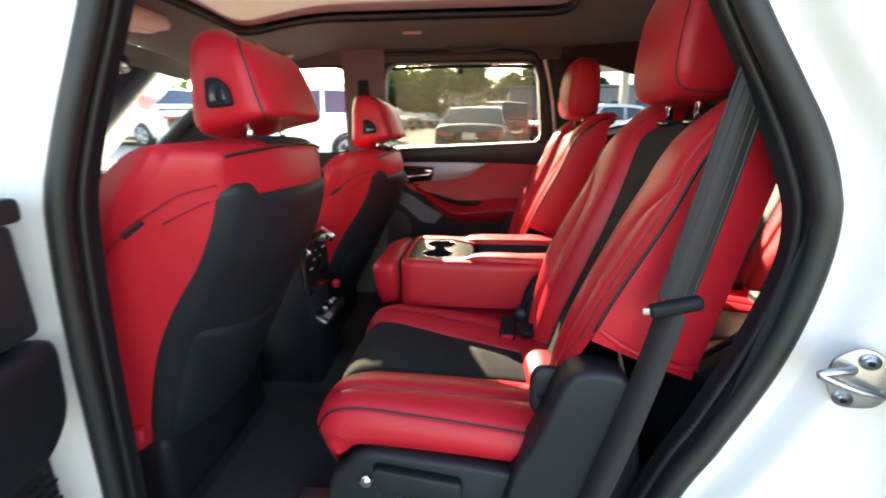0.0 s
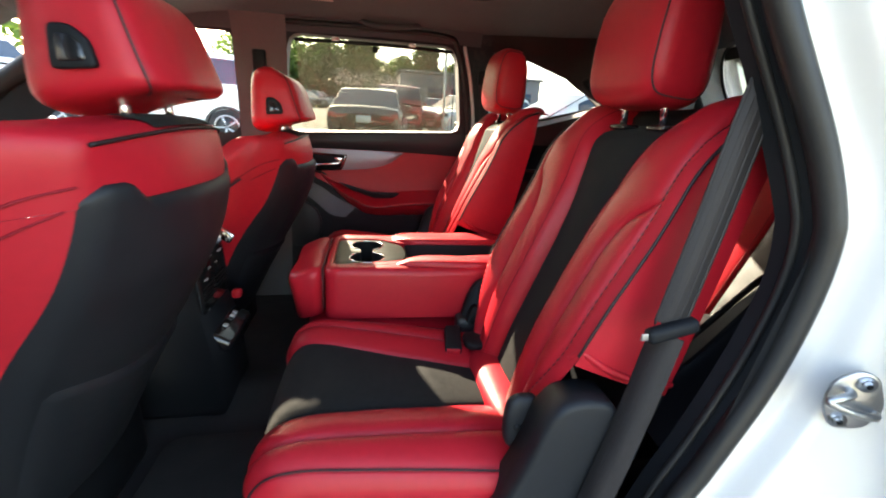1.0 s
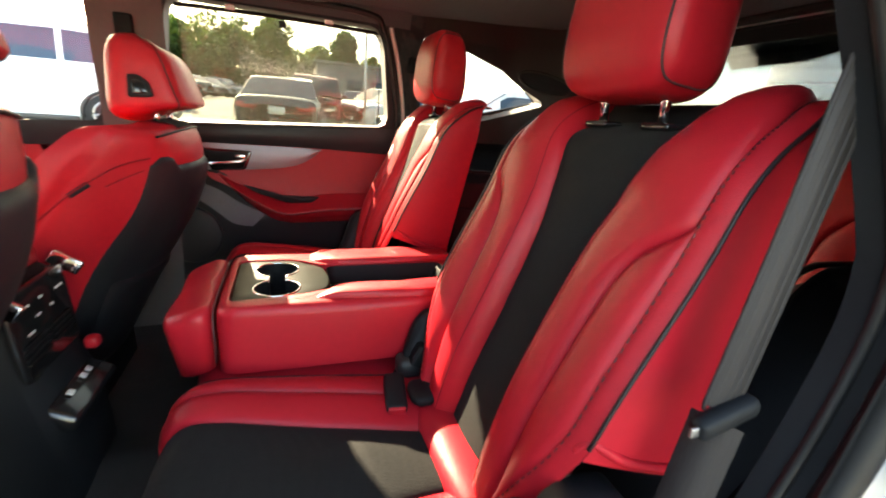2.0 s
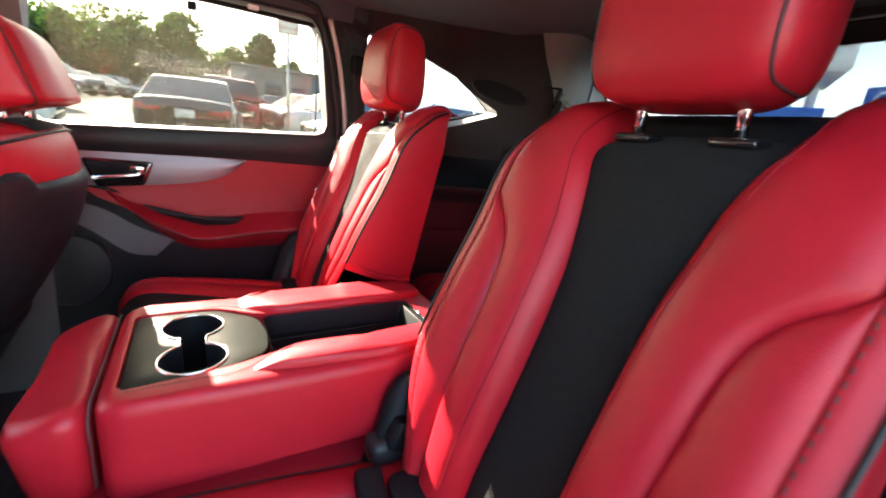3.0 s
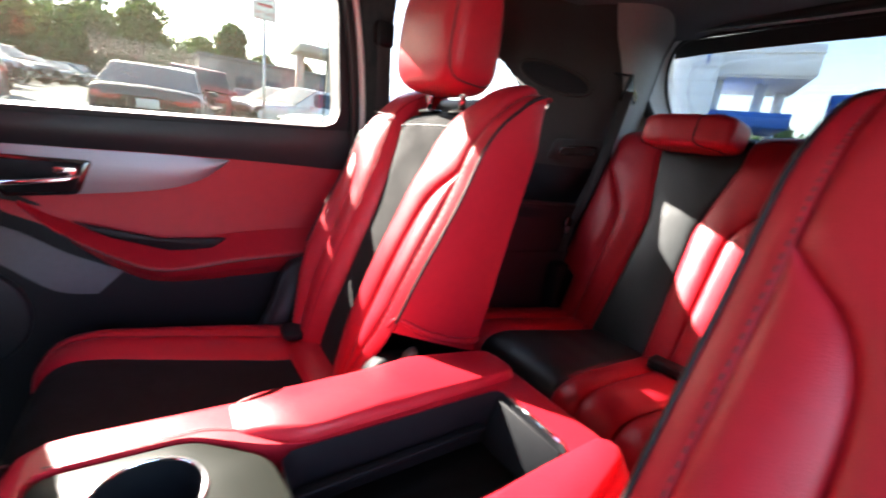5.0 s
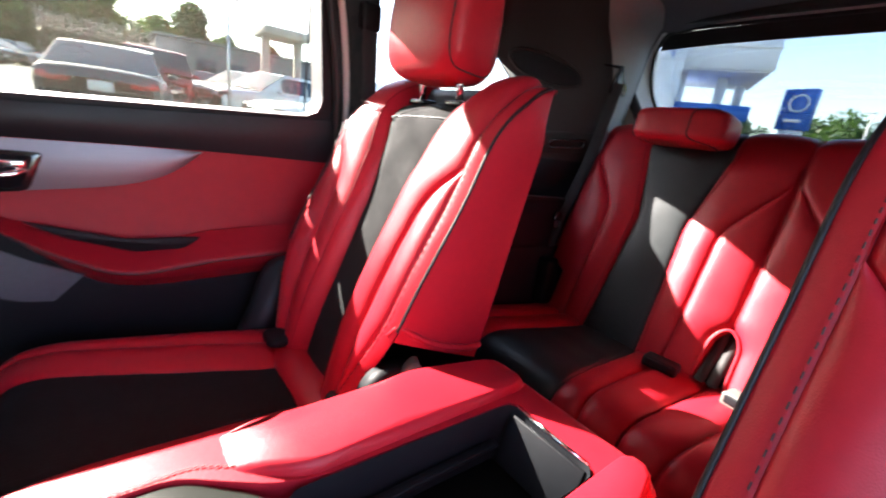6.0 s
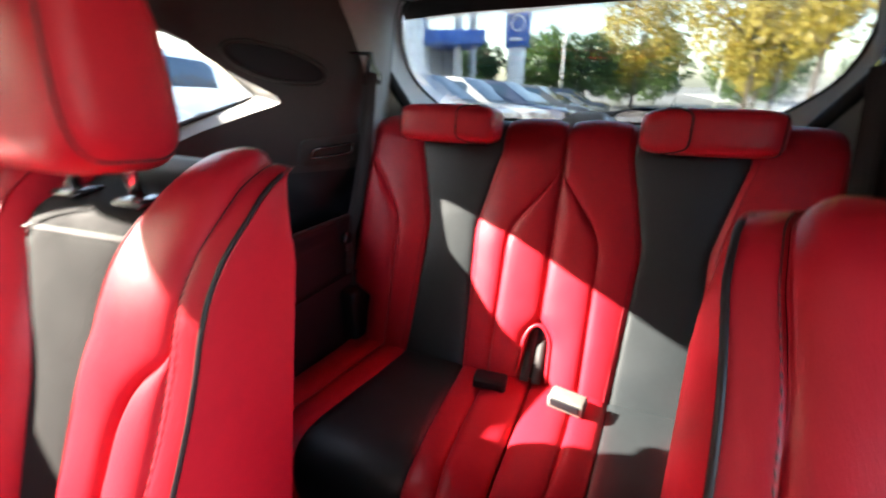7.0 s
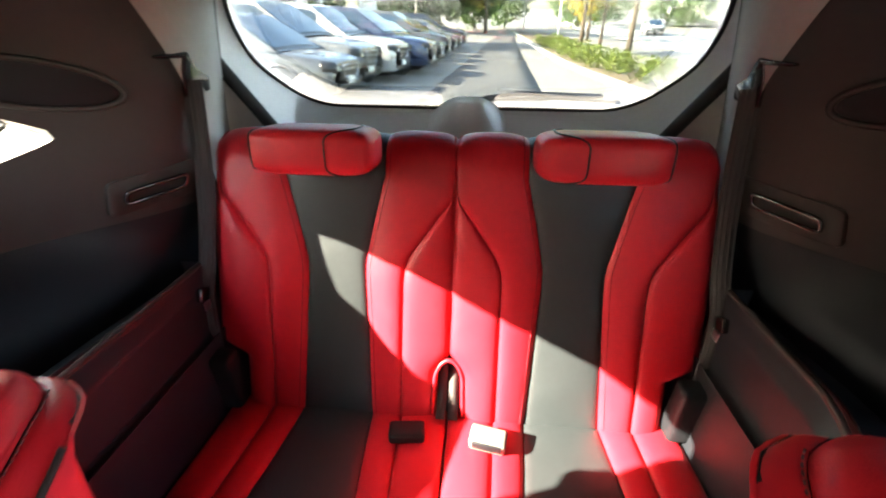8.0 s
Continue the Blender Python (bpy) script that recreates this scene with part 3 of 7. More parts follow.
def gate_at(u, v):
    i = int(round(u * 120)) % 120
    p = SP[i].lerp(GP[i], v)
    out = (p - Vector((p.x, YC, 1.43))).normalized()
    return p + out * 0.02 * math.sin(math.pi * v)


part("gate_lining", sheet(gate_at, [i / 120 for i in range(120)], steps(8), closed=True), GREYTRIM, gate, "grey tailgate lining")
part("rear_window", slab(GLASS, lambda v, z, d: Vector((gate_x(z) + d, YC + v, z)), 0.004), TINTED, gate, "tinted rear window").visible_shadow = False
part("window_frit", sheet(lambda u, v: Vector((gate_x(z := 1.570 + 0.043 * v) - 0.006, YC - 0.575 + 1.15 * u + (0.015 - 0.03 * u) * v, z - 0.012 * (2 * u - 1) ** 4)), steps(24), steps(3)), RUBBER, gate, "black printed border along the window top")
part("window_seal", tube([p - Vector((0.002, 0, 0)) for p in GP], 0.006, 6, closed=True), RUBBER, gate, "black window seal")
part("gate_seal", tube([p - Vector((0.006, 0, 0)) for p in SP], 0.017, 10, closed=True), RUBBER, gate, "black tailgate seal")
part("lower_lining", sheet(lambda u, v: Vector((1.38 + 0.22 * v, YC - 0.60 + 1.2 * u, 1.165 + 0.085 * v)), steps(8), steps(4)), GREYTRIM, gate)
part("gate_inner", sheet(lambda u, v: Vector((1.60 + 0.06 * (1 - v), YC - 0.62 + 1.24 * u, 0.45 + 0.80 * v)), steps(4), steps(4)), PLASTIC, gate, "black lower tailgate lining")


def motor_cover_at(u, v):
    x, y = 1.395 + 0.21 * v, -0.135 + 0.27 * u
    base = 1.165 + 0.085 * (x - 1.38) / 0.22
    return Vector((x, YC - 0.005 + y, base - 0.004 + (1.292 - base) * (1 - smooth01((abs(y) - 0.026) / 0.100)) * smooth01((x - 1.40) / 0.13)))


part("wiper_motor_cover", sheet(motor_cover_at, steps(40), steps(24)), GREYTRIM, gate, "grey arched cover over the wiper motor")
wip = tube([(gate_x(1.27) + 0.03, YC - 0.01, 1.272), (gate_x(1.29) + 0.03, YC - 0.15, 1.295), (gate_x(1.285) + 0.035, YC - 0.40, 1.290)], 0.007, 8)
part("wiper_arm", wip, PLASTIC, gate, "black wiper arm")
part("wiper_blade", tube([(gate_x(1.275) + 0.022, YC - 0.06, 1.277), (gate_x(1.28) + 0.022, YC - 0.28, 1.284), (gate_x(1.275) + 0.022, YC - 0.45, 1.275)], 0.006, 6), RUBBER, gate, "black wiper blade")
part("spoiler", sheet(lambda u, v: Vector((1.42 + 0.16 * v, YC - 0.62 + 1.24 * u, 1.665 - 0.03 * v - 0.04 * (2 * u - 1) ** 2)), steps(10), steps(3)), PLASTIC, gate, "black underside of the rear spoiler")

BOX = match([(-0.9, 0.45), (0.9, 0.45), (0.9, 1.72), (-0.9, 1.72)], SEAL, np.array((0.0, 1.43)))
part("rear_frame", ring_wall(lambda v, z: Vector((1.378 - 0.12 * (z - 1.3), YC + v, z)), BOX, SEAL, 2), GREYTRIM, body, "grey frame round the tailgate opening")

# dashboard and windscreen
dash = thing("dashboard", "dark dashboard with silver trim below the windscreen", "dashboard", at=(-1.35, YC, 0.6))
part("dash_top", sheet(lambda u, v: Vector((-2.05 + 0.86 * u, YC - 0.74 + 1.48 * v, 0.90 + 0.05 * math.sin(math.pi * u) - 0.24 * smooth01((u - 0.86) / 0.14))), steps(30), steps(12)), VINYL, dash)
part("dash_face", sheet(lambda u, v: Vector((-1.19 - 0.10 * v, YC - 0.74 + 1.48 * u, 0.45 + 0.3 * (1 - v))), steps(6), steps(4)), PLASTIC, dash)
part("trim_bar", rbox((-1.20, YC, 0.86), (0.03, 1.42, 0.025), 0.008), ALU, dash, "silver trim bar")
part("screen", rbox((-1.32, YC + 0.02, 1.06), (0.03, 0.34, 0.12), 0.008), GLOSSY, dash, "black display screen")
for y in (0.50, 0.60, -0.18, 0.20):
    part("air_vent", rbox((-1.195, YC - y, 0.92), (0.02, 0.09, 0.05), 0.008), GLOSSY, dash)
mir = thing("rear_view_mirror", "black rear view mirror below the roof", "mirror", at=(-1.22, YC, 1.47))
part("mirror_housing", pillow((-1.20, YC, 1.47), (0.05, 0.25, 0.075), 3.5), GLOSSY, mir)
part("mirror_stem", tube([(-1.22, YC, 1.49), (-1.28, YC, 1.56)], 0.012, 8), PLASTIC, mir)
screen = bm_object("windscreen", sheet(lambda u, v: Vector((-1.37 - 0.72 * v, YC - 0.64 - 0.1 * v + (1.28 + 0.2 * v) * u, 1.51 - 0.52 * v)), steps(6), steps(6)), PANE)
tagged(screen, "clear windscreen", "window", kind="structure").visible_shadow = False

# ---- seats ----


def sewn(th, form, E, I, M, oI, oM, oE, insert_mat, hb=0.0, hi=0.0, h1=1.0, puff=0.008, cord=True, nv=40, side="bolster", Ein=None, S=None, crown=None, band=0.0, cord_from=None, cord_r=0.0026):
    """Insert, inner panels, bolsters and piping of one padded face."""
    crown = crown or flat(0.0)
    pad = lambda t: puff + crown(t)
    part("insert", form.panel(neg(I), I, oI, oI, puff * 0.6, (hi, h1), nv), insert_mat, th, "dark insert panel")
    for f in (1, -1):
        g = (lambda q: q) if f > 0 else neg
        part("inner_panel", form.panel(g(I), g(M), oI, oM, pad, (hi, h1), nv, 0.0045 if S is None else 0.0030, steep=0.0 if S is None else 1.0), RED, th)
        if band:
            line = lambda t: I(t) + band
            steep = 0.0 if S is None else 1.0

            def off(t):
                u, w = min(1.0, band / max(1e-4, M(t) - I(t))), min(1.0, (M(t) - I(t)) / 0.07)
                ease = (1 - steep) * u * u * (3 - 2 * u) + steep * (1 - (1 - u) ** 5)
                return oI(t) + (oM(t) - oI(t)) * ease + pad(t) * w * (1 - abs(2 * u - 1) ** (2.5 + 3 * steep))
            part("seam", form.cord(g(line), off, (0.05, 0.93), 0.0011, 70, -0.0003), SEAM, th)
        E_ = E if f > 0 or Ein is None else Ein
        M_ = M if f > 0 or Ein is None else (lambda t: min(Ein(t) - 0.0005, M(t)))
        if S:
            oS = lambda t: oE(t) + 0.006 * (1 - t ** 6)
            part(side, form.panel(g(M_), g(S), oM, oS, puff * 1.2, (hb, h1), nv, 0.0025), RED, th)
            part("edge_band", form.panel(g(S), g(E_), oS, oE, puff * 0.4, (hb, h1), nv, 0.0015), RED, th)
            for k in range(76):
                t = 0.10 + 0.86 * k / 75
                a, b = (form.at(g(S)(q) + math.copysign(0.0035, g(S)(q)), q, oS(q) + 0.0012) for q in (t - 0.0028, t + 0.0028))
                part("stitch", tube([a, b], 0.0008, 5), THREAD, th, smooth=False)
        else:
            part(side, form.panel(g(M_), g(E_), oM, oE, puff * 1.2, (hb, h1), nv), RED, th)
        if cord:
            part("piping", form.cord(g(E), oE, (hb if cord_from is None else cord_from, h1 if S is None else 0.88), cord_r, 60, 0.0005), PIPE, th, "dark piping")


def ring_at(c, size, p, y, m, r=0.003, shape=None):
    """A seam round a padded block at the height y (-1..1) across it."""
    pts = []
    for i in range(48):
        a = math.tau * i / 48
        yy = y(a) if callable(y) else y
        k = (1 - abs(yy) ** p) ** (1 / p)
        x, z = (math.copysign(abs(t) ** (2 / p), t) * k for t in (math.cos(a), math.sin(a)))
        q = (x, yy, z)
        if shape:
            q = shape(*q)
        pts.append(m @ Vector((q[0] * size[0] / 2, q[1] * size[1] / 2, q[2] * size[2] / 2)) + Vector(c))
    return tube(pts, r, 6, closed=True)


def headrest(th, c, size, lean, posts, post_z, p=6.0, shape=None, seams=(-0.86, 0.86)):
    m = Matrix.Rotation(radians(lean), 4, "Y")
    hr = part("headrest", pillow(c, size, p, shape, m, 40, 28), RED, th, "red leather headrest with dark piping")
    for y in seams:
        part("seam", ring_at(c, size, p, y, m, 0.0017, shape), THREAD, hr)
    for s in posts:
        part("post", tube([(c[0] + 0.012, c[1] + s, post_z), (c[0] + 0.006, c[1] + s, c[2] - size[2] * 0.3)], 0.007, 12), CHROME, hr, "chrome post")
        part("collar", rbox((c[0] + 0.013, c[1] + s, post_z + 0.006), (0.038, 0.050, 0.011), 0.005), GLOSSY, th, "black post collar")
    return hr


BACK2 = [(0.165, 0.66), (0.185, 0.74), (0.215, 0.84), (0.258, 0.95), (0.300, 1.06), (0.335, 1.16), (0.363, 1.229), (0.402, 1.270), (0.455, 1.2895), (0.505, 1.286)]
CUSH2 = [(-0.268, 0.60), (-0.288, 0.66), (-0.290, 0.705), (-0.262, 0.742), (-0.21, 0.752), (-0.12, 0.742), (0.0, 0.725), (0.11, 0.708), (0.245, 0.692)]


def second_row_seat(o, label):
    yc = YC + o * 0.435
    th = thing("second_row_seat", label, "car seat", "second row seats", at=(0, yc, 0.42))
    f = Form(BACK2, yc, o)
    E = curve((0, 0.150), (0.14, 0.185), (0.30, 0.243), (0.6, 0.246), (0.74, 0.245), (0.84, 0.237), (0.92, 0.222), (0.97, 0.203), (1, 0.182))
    S = plus(E, -0.028)
    I = curve((0, 0.066), (0.15, 0.064), (0.33, 0.060), (0.45, 0.064), (0.57, 0.082), (0.72, 0.106), (1, 0.108))
    Mr = curve((0, 0.130), (0.20, 0.138), (0.36, 0.146), (0.43, 0.152), (0.47, 0.162), (0.50, 0.182), (0.56, 0.245), (0.7, 0.26))
    M = lambda t: min(S(t) - 0.0005, Mr(t))
    oI = ramp((0, 0), (0.62, 0), (0.84, -0.034), (0.93, -0.036), (1, -0.012))
    oM = ramp((0, 0.02), (0.3, 0.034), (0.55, 0.026), (0.75, 0.006), (0.9, 0.002), (1, -0.004))
    oE = ramp((0, 0.03), (0.3, 0.042), (0.55, 0.022), (0.75, -0.002), (0.9, -0.004), (1, -0.004))
    sewn(th, f, E, I, M, oI, oM, oE, SUEDE, hb=0.0, S=S, nv=56, band=0.020, cord_from=0.285, crown=lambda t: 0.007 * smooth01((t - 0.60) / 0.25) * math.sqrt(max(0, 1 - (max(0, t - 0.86) / 0.14) ** 2)))
    R = lambda t: E(t) if t > 0.7 else ramp((0.2, 0.236), (0.34, 0.243), (0.7, 0.246))(t)

    def D(t):
        """Depth at which the flat rear side lies behind the padded front."""
        p, q = spl(BACK2, t), spl(BACK2, t + 0.01) - spl(BACK2, t - 0.01)
        q /= np.linalg.norm(q)
        return max(0.004, (0.378 + 0.2 * (p[1] - 0.90) - p[0]) / (q[1] + 0.2 * q[0]))
    for g in (lambda q: q, neg):
        part("side_panel", f.gusset(g(E), oE, g(R), D, (0.27, 1.0), 0.004), RED, th, "red leather side panel")
    part("back_shell", f.panel(neg(R), R, neg(D), neg(D), 0.0, (0, 1), 24, 0.0, 0.0), PLASTIC, th, "black seat back shell")
    for g in (1, -1):
        hem = [(0.196, 0.226, 0.905), (0.206, 0.236, 0.921), (0.222, 0.241, 0.912), (0.250, 0.246, 0.894), (0.300, 0.248, 0.873), (0.345, 0.246, 0.861), (0.369, 0.241, 0.858)]
        part("hem", tube([Vector((x, yc + g * v, z)) for x, v, z in (spl(hem, k) for k in steps(30))], 0.006, 8), RED, th, "rolled red leather hem")
    if o > 0:
        part("cross_seam", tube([f.at(-I(h) + 2 * I(h) * k, h, oI(h) + 0.0048 * (1 - abs(2 * k - 1) ** 2.5)) for k in steps(24) for h in (0.655 - 0.012 * k,)], 0.0018, 6), PIPE, th, "dark seam across the insert")
        part("cross_seam", tube([f.at(I(0.64) + 0.02 + 0.09 * k, 0.655 + 0.012 * k, oM(0.65) + 0.0115) for k in steps(12)], 0.0016, 6), THREAD, th)
    headrest(th, (0.390, YC + o * 0.430, 1.393), (0.140, 0.238, 0.218), 6, (-0.060, 0.060), 1.245, p=4.4,
             shape=lambda x, y, z: (x * (0.90 - 0.14 * z * z) if x < 0 else x * (1.06 - 0.20 * (z + 1) - 0.22 * max(0, z) ** 2), y * (0.97 - 0.03 * z * z), z))
    c = Form(CUSH2, yc, o)
    E2, I2, M2 = ramp((0, 0.225), (0.3, 0.24), (1, 0.235)), ramp((0, 0.115), (0.35, 0.128), (1, 0.062)), ramp((0, 0.195), (0.4, 0.19), (1, 0.15))
    o2 = ramp((0, 0), (0.3, 0.004), (1, 0.012))
    sewn(th, c, E2, I2, M2, flat(-0.002), o2, ramp((0, -0.01), (0.3, -0.006), (1, 0.0)), SUEDE, puff=0.009, side="cushion_bolster", cord_r=0.0017)
    for g in (lambda q: q, neg):
        part("cushion_side", c.gusset(g(E2), ramp((0, -0.01), (0.3, -0.006), (1, 0.0)), g(plus(E2, 0.004)), ramp((0, 0.05), (0.3, 0.085), (1, 0.06)), (0.08, 1), 0.014), RED, th)
    part("hinge_roll", pillow((0.166, yc, 0.702), (0.098, 0.405, 0.060), 2.2), RED, th, "rolled red leather flap between cushion and backrest")
    part("hinge_slot", pillow((0.140, yc + 0.125, 0.738), (0.050, 0.070, 0.024), 3.0), PLASTIC, th, "black slot for the belt buckle")
    if o < 0:
        part("hinge_cap", pillow((0.134, yc + o * 0.212, 0.785), (0.060, 0.030, 0.100), 3.0), PLASTIC2, th, "dark plastic hinge cap")
        part("hinge_screw", tube([(0.122, yc + o * 0.190, 0.785), (0.122, yc + o * 0.230, 0.785)], 0.006, 12), PLASTIC, th)
    part("seat_base", rbox((-0.04, yc, 0.55), (0.42, 0.46, 0.24), 0.03), PLASTIC, th, "black plastic seat base")
    return th


seat2l = second_row_seat(-1, "red leather second row seat with black perforated suede insert")
seat2r = second_row_seat(1, "red leather second row seat beside the closed door, partly sunlit")

STRAP = material("pale_webbing", (0.17, 0.165, 0.145), 0.7, grain=0.8, scale=420, var=0.12)
part("strap", strip([spl([(0.178, 1.470, 0.79), (0.192, 1.474, 0.825), (0.216, 1.476, 0.862), (0.238, 1.480, 0.862), (0.246, 1.486, 0.83)], k) for k in steps(24)], (0.35, 0.93, 0), 0.013, 0.002), STRAP, seat2r, "pale grey folded strap at the hinge")
part("strap", strip([spl([(0.232, 1.462, 0.785), (0.250, 1.464, 0.818), (0.278, 1.468, 0.832), (0.300, 1.474, 0.810)], k) for k in steps(20)], (0.2, 0.97, 0), 0.012, 0.002), STRAP, seat2r, "pale grey folded strap at the hinge")

# the middle seat, its back folded down into an armrest with cup holders
mid = thing("middle_seat", "red leather middle seat with its back folded forward as an armrest", "car seat", "second row seats", at=(0, YC, 0.42))
cm = Form([(-0.252, 0.60), (-0.268, 0.66), (-0.262, 0.700), (-0.23, 0.722), (-0.12, 0.724), (0, 0.712), (0.12, 0.70), (0.20, 0.69)], YC, 1)
part("cushion", cm.panel(flat(-0.182), flat(0.182), flat(-0.004), flat(-0.004), 0.014), RED, mid, "red leather middle cushion")
part("base", rbox((-0.03, YC, 0.56), (0.40, 0.34, 0.20), 0.02), PLASTIC, mid)
level = lambda x, y, z: Vector((x, y, z))
ARM = resample(rounded([(-0.225, 1.130), (0.20, 1.118), (0.350, 1.160), (0.350, 1.410), (0.20, 1.452), (-0.225, 1.462)], 0.035, 5), 90)
OPEN = resample(rounded([(-0.203, 1.165), (-0.07, 1.180), (0.0, 1.203), (0.285, 1.200), (0.292, 1.335), (0.03, 1.342), (-0.012, 1.358), (-0.08, 1.405), (-0.203, 1.408)], 0.015, 4), 90)
sharp(part("armrest_body", plate(ARM, [OPEN], level, 0.735, 0.874, 0.022, 5), RED, mid, "red leather armrest body"), 50)
part("armrest_end", slab(resample(rounded([(-0.318, 1.145), (-0.229, 1.132), (-0.229, 1.462), (-0.318, 1.450)], 0.035, 5), 60), lambda x, y, d: Vector((x + 0.020 * (1 - d / 0.125) * smooth01((-0.235 - x) / 0.07), y, 0.742 + d * (1 - 1.4 * max(0, -0.26 - x)) - 0.012 * max(0, -0.25 - x) / 0.06)), 0.128, 0.024, 6), RED, mid, "padded red leather end of the armrest")
part("end_seam", tube([(-0.227, 1.138, 0.76), (-0.227, 1.138, 0.855), (-0.227, 1.16, 0.868), (-0.227, 1.435, 0.868), (-0.227, 1.455, 0.855), (-0.227, 1.456, 0.76)], 0.0018, 6), THREAD, mid)
for near, yy in ((True, (1.128, 1.198)), (False, (1.346, 1.446))):
    pts = [(0.02, yy[0] + (0.014 if near else 0.0)), (0.20, yy[0]), (0.335, yy[0] + (0.04 if near else 0)), (0.335, yy[1] - (0 if near else 0.035)), (0.20, yy[1]), (0.02, yy[1] - (0 if near else 0.012)), (-0.06, yy[1] - (0.035 if near else 0.0)), (-0.06, yy[0] + (0.03 if near else 0.055))]
    part("armrest_pad", slab(resample(rounded(pts, 0.02, 4), 60), lambda x, y, d: Vector((x, y, 0.862 + d * smooth01((x + 0.085) / 0.10))), 0.026, 0.016, 5), RED, mid, "raised red leather armrest pad")
PANEL = resample(rounded([(-0.201, 1.168), (-0.07, 1.184), (-0.012, 1.214), (-0.004, 1.28), (-0.012, 1.345), (-0.078, 1.402), (-0.201, 1.405)], 0.02, 4), 80)
# outline of two round wells joined by a neck
def bone(r, neck):
    out = []
    q = math.asin(neck / r)
    for sgn, cy in ((1, 1.340), (-1, 1.228)):
        for k in range(25):
            a = -math.pi / 2 + q + (math.tau - 2 * q) * k / 24
            out.append((-0.116 + r * math.cos(a) * sgn, cy + r * math.sin(a) * sgn))
    return out


sharp(part("cup_panel", plate(PANEL, [bone(0.045, 0.017)], level, 0.85, 0.871, 0.003, 2), CUPPANEL, mid, "dark satin cup holder panel"))
part("cup_rim", tube([Vector((x, y, 0.8715)) for x, y in bone(0.0465, 0.0185)], 0.0022, 8, closed=True), CHROME, mid, "bright cup holder rim")
well = bone(0.0448, 0.0168)
part("cup_well", sheet(lambda u, v: Vector((*well[int(round(u * 50)) % 50], 0.869 - 0.105 * v)), [i / 50 for i in range(50)], steps(2), closed=True), PLASTIC, mid, "black cup wells")
part("cup_floor", slab([(-0.165, 1.175), (-0.067, 1.175), (-0.067, 1.393), (-0.165, 1.393)], lambda x, y, d: Vector((x, y, 0.755 + d)), 0.01), PLASTIC, mid)
tray = resample(rounded([(-0.006, 1.204), (0.283, 1.203), (0.288, 1.333), (-0.006, 1.340)], 0.018, 4), 60)
part("tray_wall", sheet(lambda u, v: Vector((*(np.asarray(tray[int(round(u * 60)) % 60]) + (np.array((0.14, 1.27)) - np.asarray(tray[int(round(u * 60)) % 60])) * 0.10 * v), 0.874 - 0.075 * v)), [i / 60 for i in range(60)], steps(4), closed=True), PLASTIC, mid, "black storage tray")
part("tray_floor", slab([(0.005, 1.205), (0.28, 1.205), (0.28, 1.335), (0.005, 1.335)], lambda x, y, d: Vector((x, y, 0.796 + d)), 0.006), PLASTIC2, mid)
part("tray_step", rbox((0.13, 1.322, 0.832), (0.25, 0.012, 0.006), 0.002), PLASTIC, mid)
part("tray_end_plate", rbox((0.268, 1.268, 0.836), (0.066, 0.112, 0.006), 0.002, 2, Matrix.Rotation(radians(-72), 4, "Y")), PLASTIC, mid, "sloping dark tray end")
part("tray_edge", tube([(0.285, 1.215, 0.872), (0.287, 1.325, 0.872)], 0.003, 6), CHROME, mid)
# stitches along the pads
for yy, dy in ((1.172, 0.028), (1.398, -0.030)):
    for k in range(34):
        t = k / 33
        x = -0.19 + 0.19 * t
        y = yy + (dy if t > 0.6 else 0) * smooth01((t - 0.6) / 0.4) - (0.012 if dy > 0 else -0.012)
        part("stitch", rbox((x, y, 0.8755), (0.0038, 0.0012, 0.0010), 0), THREAD, mid, smooth=False)
for o in (-1, 1):
    part("hinge_cap", pillow((0.285, YC + o * 0.185, 0.80), (0.07, 0.03, 0.075), 2.6), GREYTRIM, mid, "grey hinge cap")
    part("hinge_arm", rbox((0.27, YC + o * 0.176, 0.765), (0.15, 0.022, 0.09), 0.01), PLASTIC, mid)
    part("hinge_disc", tube([(0.225, YC + o * 0.19, 0.79), (0.225, YC + o * 0.165, 0.79)], 0.036, 20), GREYTRIM, mid, "grey hinge disc")

# third row
BACK3 = [(0.90, 0.66), (0.925, 0.72), (0.965, 0.82), (1.008, 0.93), (1.045, 1.03), (1.075, 1.12), (1.100, 1.20), (1.128, 1.262), (1.175, 1.285), (1.23, 1.270)]
CUSH3 = [(0.545, 0.58), (0.528, 0.64), (0.530, 0.70), (0.552, 0.742), (0.60, 0.755), (0.68, 0.748), (0.78, 0.735), (0.88, 0.722), (0.95, 0.715)]


